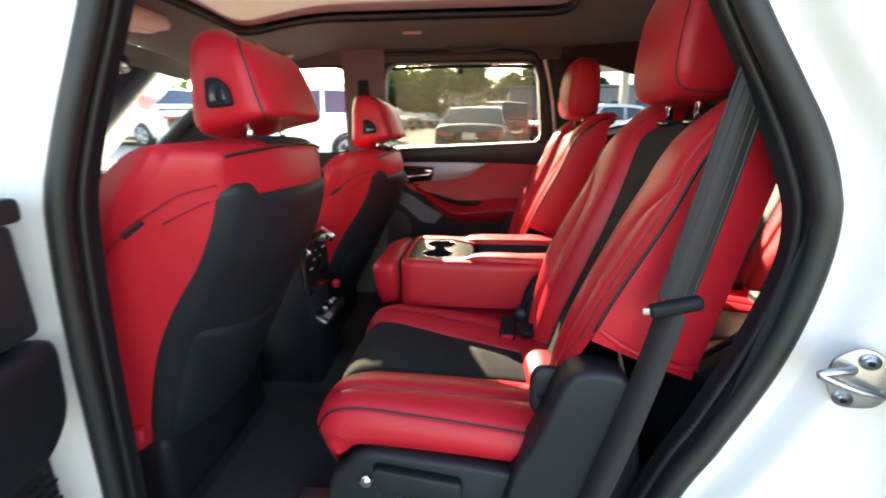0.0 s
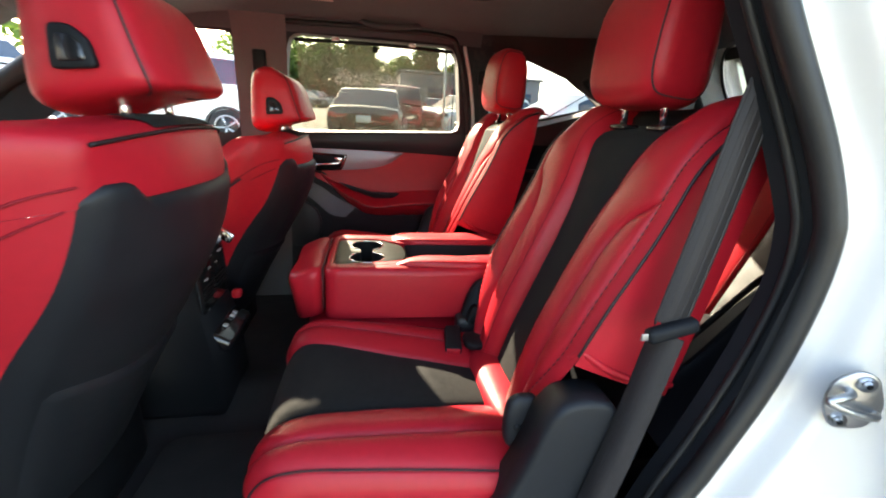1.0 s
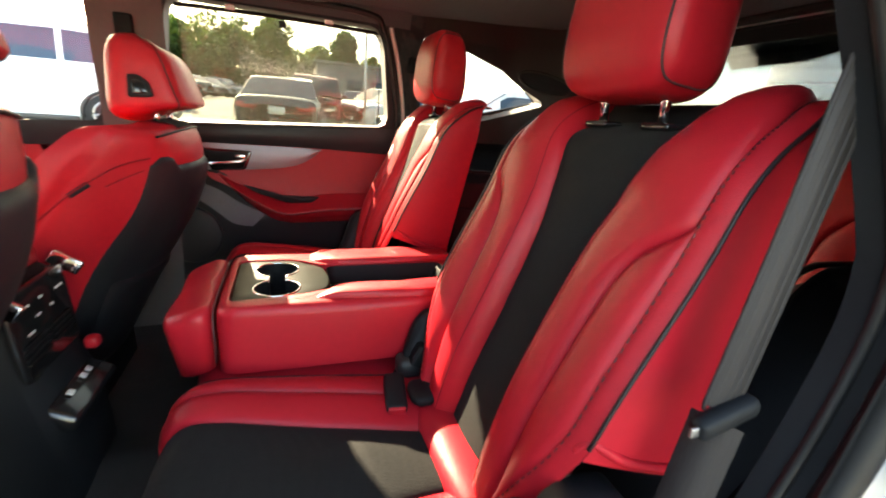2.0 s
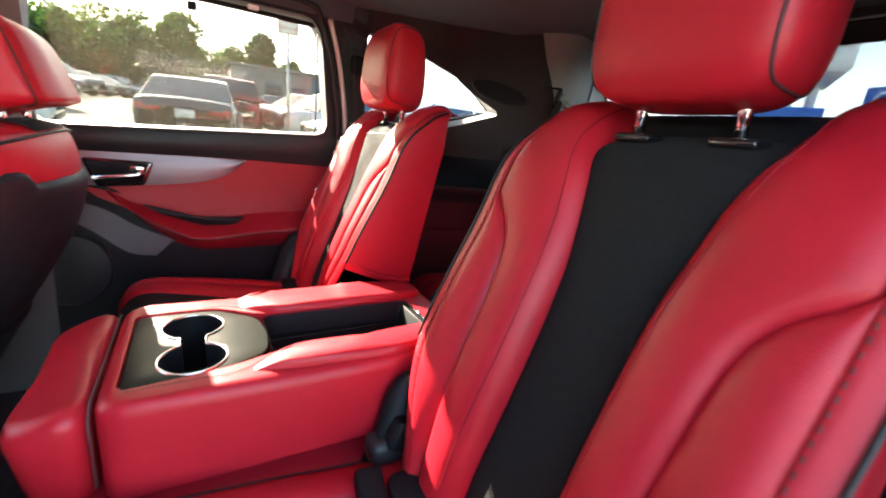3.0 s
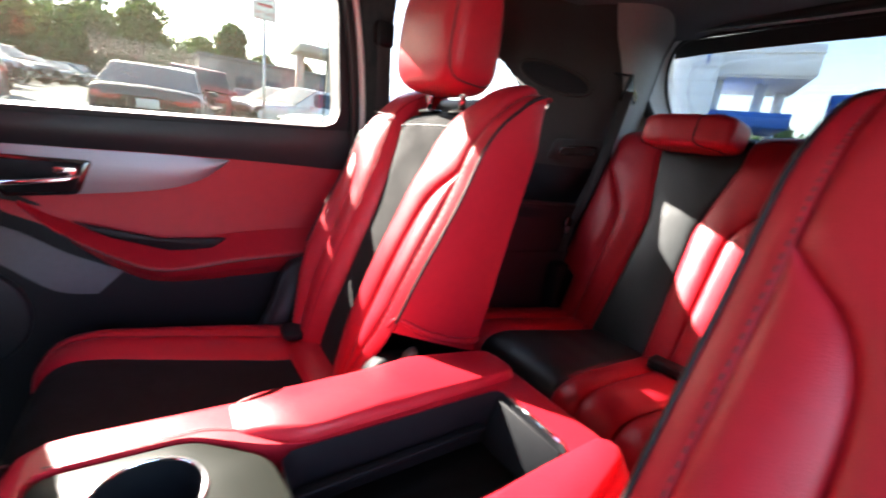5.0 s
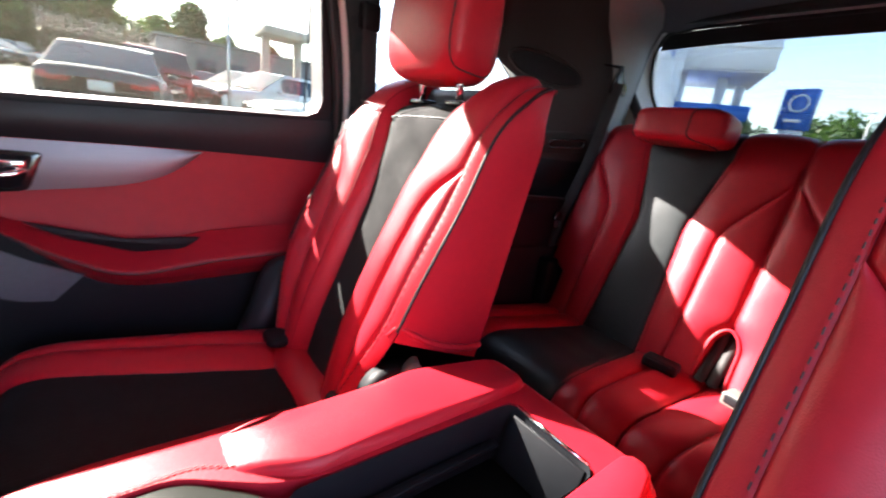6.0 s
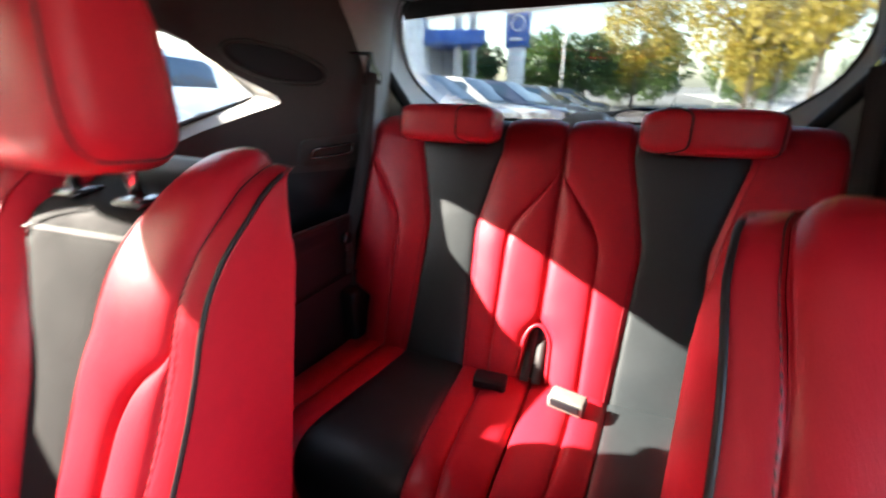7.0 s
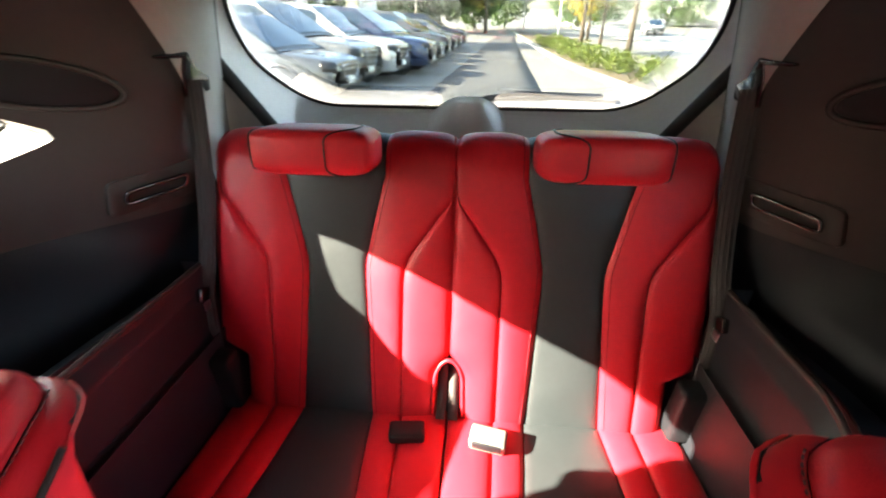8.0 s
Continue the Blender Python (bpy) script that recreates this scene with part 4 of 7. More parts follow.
def third_row_seat(o):
    yc = YC + o * 0.252
    th = thing("third_row_seat", "red leather third row seat half with black insert", "car seat", "third row seats", at=(0.8, yc, 0.52))
    f = Form(BACK3, yc, o)
    E = poly((0, 0.205), (0.235, 0.208), (0.262, 0.268), (0.55, 0.266), (0.78, 0.252), (0.93, 0.246), (1, 0.235))
    Ein = poly((0, 0.216), (0.225, 0.220), (0.265, 0.250), (0.9, 0.250), (1, 0.243))
    I = poly((0, 0.083), (0.11, 0.080), (0.42, 0.064), (0.46, 0.064), (0.70, 0.1065), (1, 0.1065))
    Mr = poly((0, 0.146), (0.42, 0.148), (0.455, 0.151), (0.485, 0.162), (0.63, 0.246), (1, 0.27))
    M = lambda t: min(E(t) - 0.0005, Mr(t))
    oM, oE = ramp((0, 0.008), (0.4, 0.014), (0.7, 0.004), (1, 0)), ramp((0, 0.0), (0.4, 0.008), (0.7, -0.002), (1, -0.006))
    sewn(th, f, E, I, M, flat(0), oM, oE, VINYL, cord=False, nv=64, Ein=Ein, band=0.011)
    R, D = plus(E, 0.004), ramp((0, 0.06), (0.6, 0.08), (1, 0.03))
    for g, e in ((lambda q: q, E), (neg, Ein)):
        part("side_panel", f.gusset(g(e), oE, g(plus(e, 0.003)), D, nv=64), RED, th)
    part("back_shell", f.panel(neg(Ein), E, neg(D), neg(D), 0.0, (0, 1), 16, 0.0, 0.0), PLASTIC, th)
    # low headrest roll
    part("headrest", pillow((1.075, YC + o * 0.266, 1.283), (0.128, 0.238, 0.087), 4.8, None, Matrix.Rotation(radians(8), 4, "Y"), 44, 24), RED, th, "low red leather headrest roll")
    for k in (0.90, lambda a: -0.30 - 0.42 * abs(math.sin(a)) ** 3):
        part("headrest_seam", ring_at((1.075, YC + o * 0.266, 1.283), (0.129, o * 0.239, 0.088), 4.8, k, Matrix.Rotation(radians(8), 4, "Y"), 0.0017), PIPE, th)
    c = Form(CUSH3, yc, o)
    E2, I2, M2 = flat(0.250), ramp((0, 0.115), (0.4, 0.112), (1, 0.081)), ramp((0, 0.185), (1, 0.150))
    sewn(th, c, E2, I2, M2, flat(0), flat(0.006), flat(-0.003), VINYL, cord=False, side="cushion_bolster")
    for g in (lambda q: q, neg):
        part("cushion_side", c.gusset(g(E2), flat(-0.003), g(E2), flat(0.09), (0.05, 1), 0.0), RED, th)
    return th


seat3r = third_row_seat(1)
seat3l = third_row_seat(-1)

# front seats, seen from behind
EDGEF = [(-0.475, 1.222), (-0.43, 1.205), (-0.436, 1.155), (-0.457, 1.085), (-0.495, 1.008), (-0.566, 0.908), (-0.626, 0.798), (-0.674, 0.66), (-0.69, 0.58)]
MIDF = [(-0.475, 1.228), (-0.400, 1.218), (-0.374, 1.160), (-0.378, 1.090), (-0.402, 1.01), (-0.458, 0.905), (-0.528, 0.79), (-0.598, 0.66), (-0.64, 0.58)]
NOSEF = [(-0.54, 1.215), (-0.575, 1.195), (-0.64, 1.13), (-0.71, 1.05), (-0.79, 0.95), (-0.86, 0.84), (-0.91, 0.73), (-0.94, 0.62), (-0.95, 0.56)]


def front_seat(o, label):
    yc = YC + o * 0.415
    th = thing("front_row_seat", label, "car seat", "front seats", at=(-0.7, yc, 0.42))
    half = ramp((0, 0.205), (0.25, 0.225), (0.6, 0.225), (1, 0.20))

    def rear(s, h, off=0.0):
        e, m = spl(EDGEF, h), spl(MIDF, h)
        d = spl(MIDF, h + 0.02) - spl(MIDF, h - 0.02)
        d /= np.linalg.norm(d) + 1e-9
        q = m + (e - m) * abs(s) ** 2.3
        return Vector((q[0] - d[1] * off, yc + o * s * half(h), q[1] + d[0] * off))

    part("upper_seam", tube([rear(-0.98 + 1.96 * k, 0.158 - 0.012 * math.sin(math.pi * k), 0.0030) for k in steps(60)], 0.0028, 6), PIPE, th, "dark seam across the shoulders")
    part("top_insert", sheet(lambda u, v: rear(-0.50 + 1.0 * u, 0.03 + 0.105 * v, 0.0035), steps(20), steps(8)), SUEDE, th, "black suede panel behind the headrest posts")
    def wing_at(f, u, v):
        a, b = spl(EDGEF, v), spl(NOSEF, v)
        q = a + (b - a) * u
        crease = -0.006 * math.exp(-((u - 0.55 - 0.25 * (v - 0.3)) / 0.03) ** 2) * (v < 0.6)
        s = half(v) + 0.055 * math.sin(math.pi / 2 * min(1, u * 1.6)) - 0.03 * max(0, u - 0.7) + crease
        return Vector((q[0], yc + o * f * s, q[1]))

    def upper(u, v):
        """One skin over the shoulders: wing, back, wing."""
        h = 0.31 * v
        if u < 0:
            p = wing_at(-1, -u, h)
        elif u > 1:
            p = wing_at(1, u - 1, h)
        else:
            p = rear(-1 + 2 * u, h, 0.0)
        return p + Vector((0.0012, 0, 0.0008)) * noise.noise(p * 14)
    part("upper_back", sheet(upper, [-1 + k for k in steps(16)] + [k for k in steps(32)][1:] + [1 + k for k in steps(16)][1:], steps(24)), RED, th, "red leather upper back and shoulders")
    for f in (1, -1):
        wing = lambda u, v: wing_at(f, u, v)
        part("wing", sheet(lambda u, v: wing(u, 0.31 + 0.69 * v), steps(24), steps(30)), RED, th, "red leather side wing")
        net = [(wing(a, b), a, b) for a in steps(70) for b in steps(70)]

        def on_wing(x, z):
            """The point of the wing at a place of its side view."""
            near = sorted(((q[0].x - x) ** 2 + (q[0].z - z) ** 2 + 1e-8, q[0].y) for q in net)[:6]
            y = sum(b / a for a, b in near) / sum(1 / a for a, b in near)
            return Vector((x, y + o * f * 0.0012, z))
        seam = [(-0.437, 1.150), (-0.488, 1.135), (-0.547, 1.098), (-0.600, 1.056), (-0.670, 0.990)]
        part("wing_seam", tube([on_wing(*spl(seam, k)) for k in steps(30)], 0.0018, 6), SEAM, th)
        fold = [(-0.452, 1.122), (-0.482, 1.108), (-0.520, 1.088)]
        part("wing_fold", tube([on_wing(*spl(fold, k)) for k in steps(10)], 0.0016, 6), SEAM, th)
        part("side_tag", strip([on_wing(-0.545 - 0.036 * k, 1.096 - 0.026 * k) for k in steps(4)], (0.6, 0, -0.8), 0.006, 0.002), PLASTIC2, th, "small dark fabric tag")

    def shell(u, v):
        s = -1.0 + 2.0 * u
        h0 = 0.262 + 0.045 * smooth01((0.80 - abs(s)) / 0.12) + 0.03 * smooth01((abs(s) - 0.9) / 0.1)
        h = h0 + (1 - h0) * v
        rim = min(1.0, min(u, 1 - u) / 0.05, v / 0.035)
        return rear(s, h, 0.013 * math.sqrt(max(0, rim)) - 0.001)
    part("back_shell", sheet(shell, [0, 0.01, 0.025, 0.05] + [0.05 + 0.9 * k for k in steps(56)][1:-1] + [0.95, 0.975, 0.99, 1], [0, 0.008, 0.02, 0.035] + [0.035 + 0.965 * k for k in steps(34)][1:]), PLASTIC2, th, "black plastic back shell")

    def pocket(u, v):
        s = -0.86 + 1.72 * u
        top = 0.70 - 0.018 * smooth01((u - 0.7) / 0.3)
        h = top + (0.985 - top) * v
        rim = min(1.0, min(u, 1 - u) / 0.06, v / 0.03, (1 - v) / 0.05)
        return rear(s, h, 0.011 + 0.009 * math.sqrt(max(0, rim)))
    part("map_pocket", sheet(pocket, steps(40), steps(30)), PLASTIC2, th, "black map pocket")
    part("front_cushion", pillow((-0.95, yc, 0.66), (0.50, 0.40, 0.20), 4), RED, th)
    part("seat_base", rbox((-0.88, yc, 0.50), (0.45, 0.42, 0.2), 0.03), PLASTIC, th)
    part("release_tab", pillow((-0.695, yc + o * 0.222, 0.628), (0.036, 0.03, 0.038), 3), RED, th, "small red release tab")
    c, lean = (-0.470, yc, 1.325), -3

    def head_ring(v):
        """Outline of the headrest at the height v: straight sides, a ridged corner towards the rear and a bowed rear face."""
        xf, xs, xr, w = -0.548 + 0.012 * v, -0.374 - 0.050 * v, -0.350 - 0.052 * v, 0.147 - 0.014 * v
        e = max(0.0, 1 - abs(2 * v - 1) ** (4.0 if v > 0.5 else 7.0)) ** (1 / 2.6)
        pts = resample(rounded([(xf, -w * 0.75), (xf + 0.03, -w * 0.96), (xs, -w), (xr, -w * 0.5), (xr, w * 0.5), (xs, w), (xf + 0.03, w * 0.96), (xf, w * 0.75)], 0.030, 6), 96)
        mx = (xf + xs) / 2
        k = 0.30 + 0.70 * e
        put = lambda x, y: Vector((mx + (x - mx) * k, yc + y * k, 1.222 + 0.206 * v + 0.036 * (x - xf) / 0.17 * (1 - v) ** 3 - 0.030 * max(0, (x - mx) / 0.1) * v ** 3))
        ridge = []
        for f in (1, -1):
            p = np.array((xs, f * w))
            ua, ub = np.array((xf + 0.03, f * w * 0.96)) - p, np.array((xr, f * w * 0.5)) - p
            q = p + 0.0075 * (ua / np.linalg.norm(ua) + ub / np.linalg.norm(ub))
            ridge.append(put(*q) + Vector((0.0010, f * 0.0012, 0)))
        return [put(x, y) for x, y in pts], ridge
    rings = [head_ring(0.5 - 0.5 * math.cos(math.pi * a)) for a in steps(36)]
    bm = bmesh.new()
    vs = [[bm.verts.new(p) for p in r[0]] for r in rings]
    for a, b in zip(vs, vs[1:]):
        for i in range(96):
            bm.faces.new((a[i], a[(i + 1) % 96], b[(i + 1) % 96], b[i]))
    bm.faces.new(vs[0][::-1])
    bm.faces.new(vs[-1])
    hr = part("headrest", bm, RED, th, "red leather headrest with dark piping")
    for f in (0, 1):
        part("seam", tube([q[1][f] for q in rings][1:], 0.0018, 6), THREAD, hr)
    for y in (-0.07, 0.07):
        part("post", tube([(c[0] + 0.020, yc + y, 1.205), (c[0] + 0.014, yc + y, 1.27)], 0.007, 12), CHROME, hr, "chrome post")
        part("collar", rbox((c[0] + 0.020, yc + y, 1.214), (0.036, 0.046, 0.010), 0.004), GLOSSY, th, "black post collar")
    for f in (1, -1):
        m = Matrix.Rotation(radians(lean), 4, "Y")
        key = rounded([(-0.026, -0.022), (0.026, -0.020), (0.020, 0.012), (0.0, 0.030), (-0.022, 0.030)], 0.008, 4)
        side = lambda x, z, d: m @ Vector((x, f * (0.1395 - 0.09 * (z - 0.01) + d), z)) + Vector(c) + Vector((0.008, 0, -0.022))
        part("adjuster_frame", slab(key, side, 0.008, 0.003), PLASTIC, hr, "black headrest adjuster")
        part("adjuster_button", slab([(a * 0.62, b * 0.62) for a, b in key], lambda x, z, d: side(x, z, d + 0.007), 0.003, 0.002), GLOSSY, hr)
    return th


driver = front_seat(-1, "red leather driver seat with black plastic back shell")
passenger = front_seat(1, "red leather front passenger seat with black plastic back shell")
passenger.location += Vector((0.058, 0, -0.045))         # set further back than the other



# ---- closed right rear door ----
door = thing("rear_door", "closed rear door with red leather panel and aluminium trim", "car door", at=(0, YC + 0.8, 0.45))
part("window_sill", lining(1, [(-0.52, 1.100), (0.0, 1.097), (0.37, 1.082)], [(-0.52, 1.150), (0.0, 1.172), (0.37, 1.192)], 20, 6, -0.014, 0.008), PLASTIC2, door, "black window sill")
part("red_panel", lining(1, [(-0.345, 0.965), (-0.25, 0.92), (-0.1, 0.865), (0.04, 0.86), (0.08, 0.86), (0.37, 0.86)], [(-0.52, 1.102), (-0.3, 1.10), (-0.1, 1.098), (0.04, 1.095), (0.15, 1.092), (0.37, 1.083)], 30, 10, 0.0, -0.004), RED_IN_SHADE, door, "red leather upper panel")


def rest(u, v):
    low = spl([(-0.33, 0.985), (-0.285, 0.935), (-0.182, 0.838), (-0.091, 0.799), (0.08, 0.80), (0.256, 0.807), (0.37, 0.815)], u)
    top = spl([(-0.325, 0.992), (-0.27, 0.955), (-0.17, 0.915), (-0.09, 0.888), (0.05, 0.915), (0.25, 0.925), (0.37, 0.93)], u)
    q = low + (top - low) * v
    out = 0.050 * math.sin(math.pi * v) ** 1.2 * smooth01(u / 0.25) + 0.010 * math.exp(-((v - 0.55) / 0.1) ** 2)
    return Vector((q[0], YC + wide(*q) - 0.006 - out, q[1]))


part("armrest", sheet(rest, steps(40), steps(24)), RED_IN_SHADE, door, "red leather door armrest")
for k in range(70):
    a, b = rest(0.22 + 0.0108 * k, 0.56), rest(0.226 + 0.0108 * k, 0.56)
    part("stitch", tube([a - Vector((0, 0.0012, 0)), b - Vector((0, 0.0012, 0))], 0.0008, 5), THREAD, door, smooth=False)
part("armrest_seam", tube([rest(0.2 + 0.8 * k, 0.52) - Vector((0, 0.001, 0)) for k in steps(40)], 0.002, 6), THREAD, door)
SLOT = rounded([(-0.25, 0.955), (-0.10, 0.912), (0.035, 0.909), (0.0, 0.886), (-0.085, 0.884), (-0.19, 0.920)], 0.01, 3)
part("pull_pocket", slab(SLOT, lambda x, z, d: Vector((x, YC + wide(x, z) - 0.030 - d, z)), 0.008, 0.002), PLASTIC, door, "black pull pocket")
part("trim_strip", lining(1, [(-0.52, 1.00), (-0.35, 1.003), (-0.225, 1.007), (-0.095, 1.019), (-0.015, 1.045), (0.045, 1.0905)], [(-0.52, 1.10), (-0.35, 1.10), (-0.225, 1.098), (-0.095, 1.097), (-0.015, 1.095), (0.045, 1.094)], 30, 6, -0.012, 0.004), ALU, door, "brushed aluminium trim")
REC = rounded([(-0.375, 1.082), (-0.205, 1.076), (-0.232, 1.006), (-0.345, 1.000)], 0.012, 4)
part("handle_bezel", slab(REC, lambda x, z, d: Vector((x, YC + wide(x, z) - 0.013 - d, z)), 0.008, 0.003), GLOSSY, door, "gloss black handle bezel")
part("handle_bowl", slab([(x * 0.86 - 0.041, z * 0.80 + 0.2085) for x, z in REC], lambda x, z, d: Vector((x, YC + wide(x, z) - 0.0215 - d, z)), 0.002), PLASTIC, door)
part("door_handle", tube([(-0.35, YC + 0.755, 1.030), (-0.30, YC + 0.758, 1.034), (-0.245, YC + 0.752, 1.042), (-0.228, YC + 0.758, 1.050)], 0.0065, 8, flat=0.7), CHROME, door, "chrome door handle")
part("lock_tab", rbox((-0.245, YC + 0.758, 1.058), (0.035, 0.014, 0.014), 0.004), CHROME, door, "chrome lock tab")
part("lower_panel", lining(1, [(-0.55, 0.37), (0.37, 0.37)], [(-0.55, 1.01), (-0.33, 1.0), (-0.25, 0.92), (-0.13, 0.825), (0.1, 0.82), (0.37, 0.83)], 20, 10, 0.003), PLASTIC, door, "black lower door panel")
part("lower_wedge", lining(1, [(-0.46, 0.93), (-0.37, 0.87), (-0.29, 0.80), (-0.22, 0.785)], [(-0.40, 0.96), (-0.33, 0.93), (-0.26, 0.88), (-0.17, 0.835)], 12, 4, -0.012), material("slate_trim", (0.055, 0.058, 0.070), 0.5, grain=0.3, scale=700), door, "slate grey trim wedge")
part("speaker_grille", slab([(-0.43 + 0.10 * math.cos(a * math.tau / 40), 0.75 + 0.11 * math.sin(a * math.tau / 40)) for a in range(40)], lambda x, z, d: Vector((x, YC + wide(x, z) + 0.003 - d, z)), 0.014, 0.008, 3), PLASTIC2, door, "black round loudspeaker grille")
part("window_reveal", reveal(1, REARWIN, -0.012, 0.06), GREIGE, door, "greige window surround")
part("door_frame", ring_wall(side_place(1, 0.0), match([(-0.53, 1.10), (0.42, 1.10), (0.42, 1.62), (-0.47, 1.62)], REARWIN, np.array((-0.08, 1.36))), REARWIN, 3), PLASTIC2, door, "black upper door frame")
part("frame_seal", tube([side_place(1, -0.014)(*spl([(0.345, 1.10), (0.335, 1.25), (0.30, 1.42), (0.262, 1.535), (0.20, 1.578), (-0.1, 1.585), (-0.44, 1.582)], k)) for k in steps(60)], 0.011, 8), RUBBER, door, "black rubber seal")
part("frame_edge", tube([side_place(1, -0.006)(*spl([(0.37, 1.10), (0.362, 1.25), (0.33, 1.42), (0.29, 1.55)], k)) for k in steps(40)], 0.008, 8), GREYTRIM, door)
part("pane", pane(1, REARWIN, 0.055), PRIVACY, door, "tinted window pane").visible_shadow = False
part("belt_strip", sheet(lambda u, v: Vector((x := -0.47 + 0.79 * u, YC + wide(x, 1.18) + 0.002 + 0.05 * v, 1.163 + 0.030 * u + 0.008 * v)), steps(10), steps(2)), PILLAR, door, "grey outer window ledge")
part("outer_skin", sheet(lambda u, v: Vector((-0.56 + 1.0 * u, YC + 0.93 + 0.05 * math.sin(math.pi * v), 0.42 + 0.74 * v)), steps(6), steps(8)), WHITE, door)

# sun blind in that window
blind = thing("window_blind", "net sun blind drawn up over the door window", "sun blind", at=(-0.06, YC + 0.76, 1.17))
part("net", sheet(lambda u, v: Vector((x := -0.395 + 0.65 * u - 0.008 * v, YC + wide(x, z := 1.185 + 0.012 * u + 0.335 * v) + 0.018, z)), steps(12), steps(12)), NET, blind, "fine beige net")
part("top_bar", tube([(x := -0.405 + 0.66 * k, YC + wide(x, 1.523) + 0.016, 1.528 + 0.006 * math.sin(math.pi * k)) for k in steps(24)], 0.007, 8), PLASTIC, blind, "black top bar")
part("pull_tab", rbox((-0.085, YC + 0.742, 1.512), (0.022, 0.008, 0.022), 0.003), PLASTIC, blind)
for x in (-0.245, 0.07):
    part("hook", rbox((x, YC + 0.738, 1.540), (0.03, 0.02, 0.014), 0.004), material("white_clip", (0.8, 0.8, 0.78), 0.4), blind, "pale hook")
part("side_cord", tube([(0.258, YC + wide(0.258, 1.52) + 0.015, 1.52), (0.268, YC + wide(0.27, 1.19) + 0.015, 1.197)], 0.002, 6), PLASTIC, blind)

# front passenger door
fdoor = thing("front_door", "closed front passenger door with red panel", "car door", at=(-1, YC + 0.8, 0.45))
part("door_panel", lining(1, [(-1.6, 0.37), (-0.63, 0.37)], [(-1.6, 1.05), (-0.64, 1.08)], 12, 8), RED, fdoor, "red leather door panel")
part("window_sill", lining(1, [(-1.6, 1.04), (-0.64, 1.075)], [(-1.6, 1.10), (-0.64, 1.155)], 12, 4, -0.01, 0.006), PLASTIC2, fdoor)
part("door_frame", ring_wall(side_place(1, 0.0), match([(-1.75, 1.05), (-0.60, 1.05), (-0.60, 1.60), (-1.10, 1.60)], FRONTWIN, np.array((-0.9, 1.33))), FRONTWIN, 3), PLASTIC2, fdoor)
part("pane", pane(1, FRONTWIN, 0.05), PANE, fdoor, "clear window pane").visible_shadow = False
part("mirror", pillow((-1.62, YC + 1.08, 1.10), (0.12, 0.24, 0.17), 3.5), WHITE, fdoor, "white door mirror")
ldoor = thing("driver_door", "closed driver door with red panel", "car door", at=(-1, YC - 0.8, 0.45))
part("door_panel", lining(-1, [(-1.6, 0.37), (-0.66, 0.37)], [(-1.6, 1.05), (-0.66, 1.08)], 12, 8), RED, ldoor, "red leather door panel")
part("door_frame", ring_wall(side_place(-1, 0.0), match([(-1.75, 1.05), (-0.60, 1.05), (-0.60, 1.60), (-1.10, 1.60)], FRONTWIN, np.array((-0.9, 1.33))), FRONTWIN, 3), PLASTIC2, ldoor)
part("pane", pane(-1, FRONTWIN, 0.05), PANE, ldoor, "clear window pane").visible_shadow = False

# ---- the open left side: seals and painted jambs ----
INNER = [(-0.604, 0.4), (-0.6, 0.607), (-0.568, 1.1), (-0.483, 1.404), (-0.427, 1.55), (-0.278, 1.6), (0.05, 1.6), (0.22, 1.52), (0.294, 1.382), (0.374, 1.215), (0.408, 1.1), (0.39, 0.99), (0.34, 0.85), (0.275, 0.7), (0.18, 0.4)]
RIMW = [(-0.601, 0.4), (-0.599, 0.66), (-0.578, 1.1), (-0.495, 1.39), (-0.437, 1.57), (-0.238, 1.645), (0.08, 1.64), (0.245, 1.53), (0.318, 1.366), (0.4, 1.222), (0.42, 1.11), (0.395, 0.943), (0.335, 0.8), (0.29, 0.7), (0.24, 0.4)]


def wy(z):
    """The left opening leans in above the sill of the windows."""
    return 0.50 + 0.16 * max(0, z - 1.15)


def band(u, v):
    a, b = spl(INNER, u), spl(RIMW, u)
    q = a + (b - a) * v
    return Vector((q[0], wy(q[1]) + 0.055 * (1 - v) - 0.012 * math.sin(math.pi * v), q[1]))


part("pillar_trim", sheet(band, steps(160), steps(10)), PLASTIC, body, "black trim round the door opening")
part("pillar_backing", sheet(lambda u, v: (band(0.37 * u, 1.0) + Vector((-0.060, 0.028, 0))).lerp(band(0.37 * u, 0.0) + Vector((-0.008, 0.004, 0)), v), steps(40), steps(4)), PLASTIC, body, "black lining of the centre pillar")
part("door_seal", tube([band(k, 0.62) - Vector((0, 0.012, 0)) for k in steps(160)], 0.015, 10), RUBBER, body, "black rubber door seal")
part("seal_lip", tube([band(k, 0.97) - Vector((0, 0.004, 0)) for k in steps(160)], 0.008, 8), RUBBER, body)
part("inner_lip", tube([band(k, 0.22) - Vector((0, 0.006, 0)) for k in steps(160)], 0.006, 8), RUBBER, body)


def rear_jamb(u, v):
    q = spl(RIMW[6:], u)
    x = q[0] + float(np.interp(v, [0, 0.12, 0.2, 0.5, 1.0], [0, 0.030, 0.050, 0.16, 0.75]))
    y = wy(q[1]) + float(np.interp(v, [0, 0.12, 0.2, 0.5, 1.0], [0, -0.012, -0.045, -0.105, -0.145]))
    return Vector((x, y, q[1] + 0.02 * v))


part("rear_jamb", sheet(rear_jamb, steps(60), steps(40)), WHITE, body, "white painted rear door jamb")


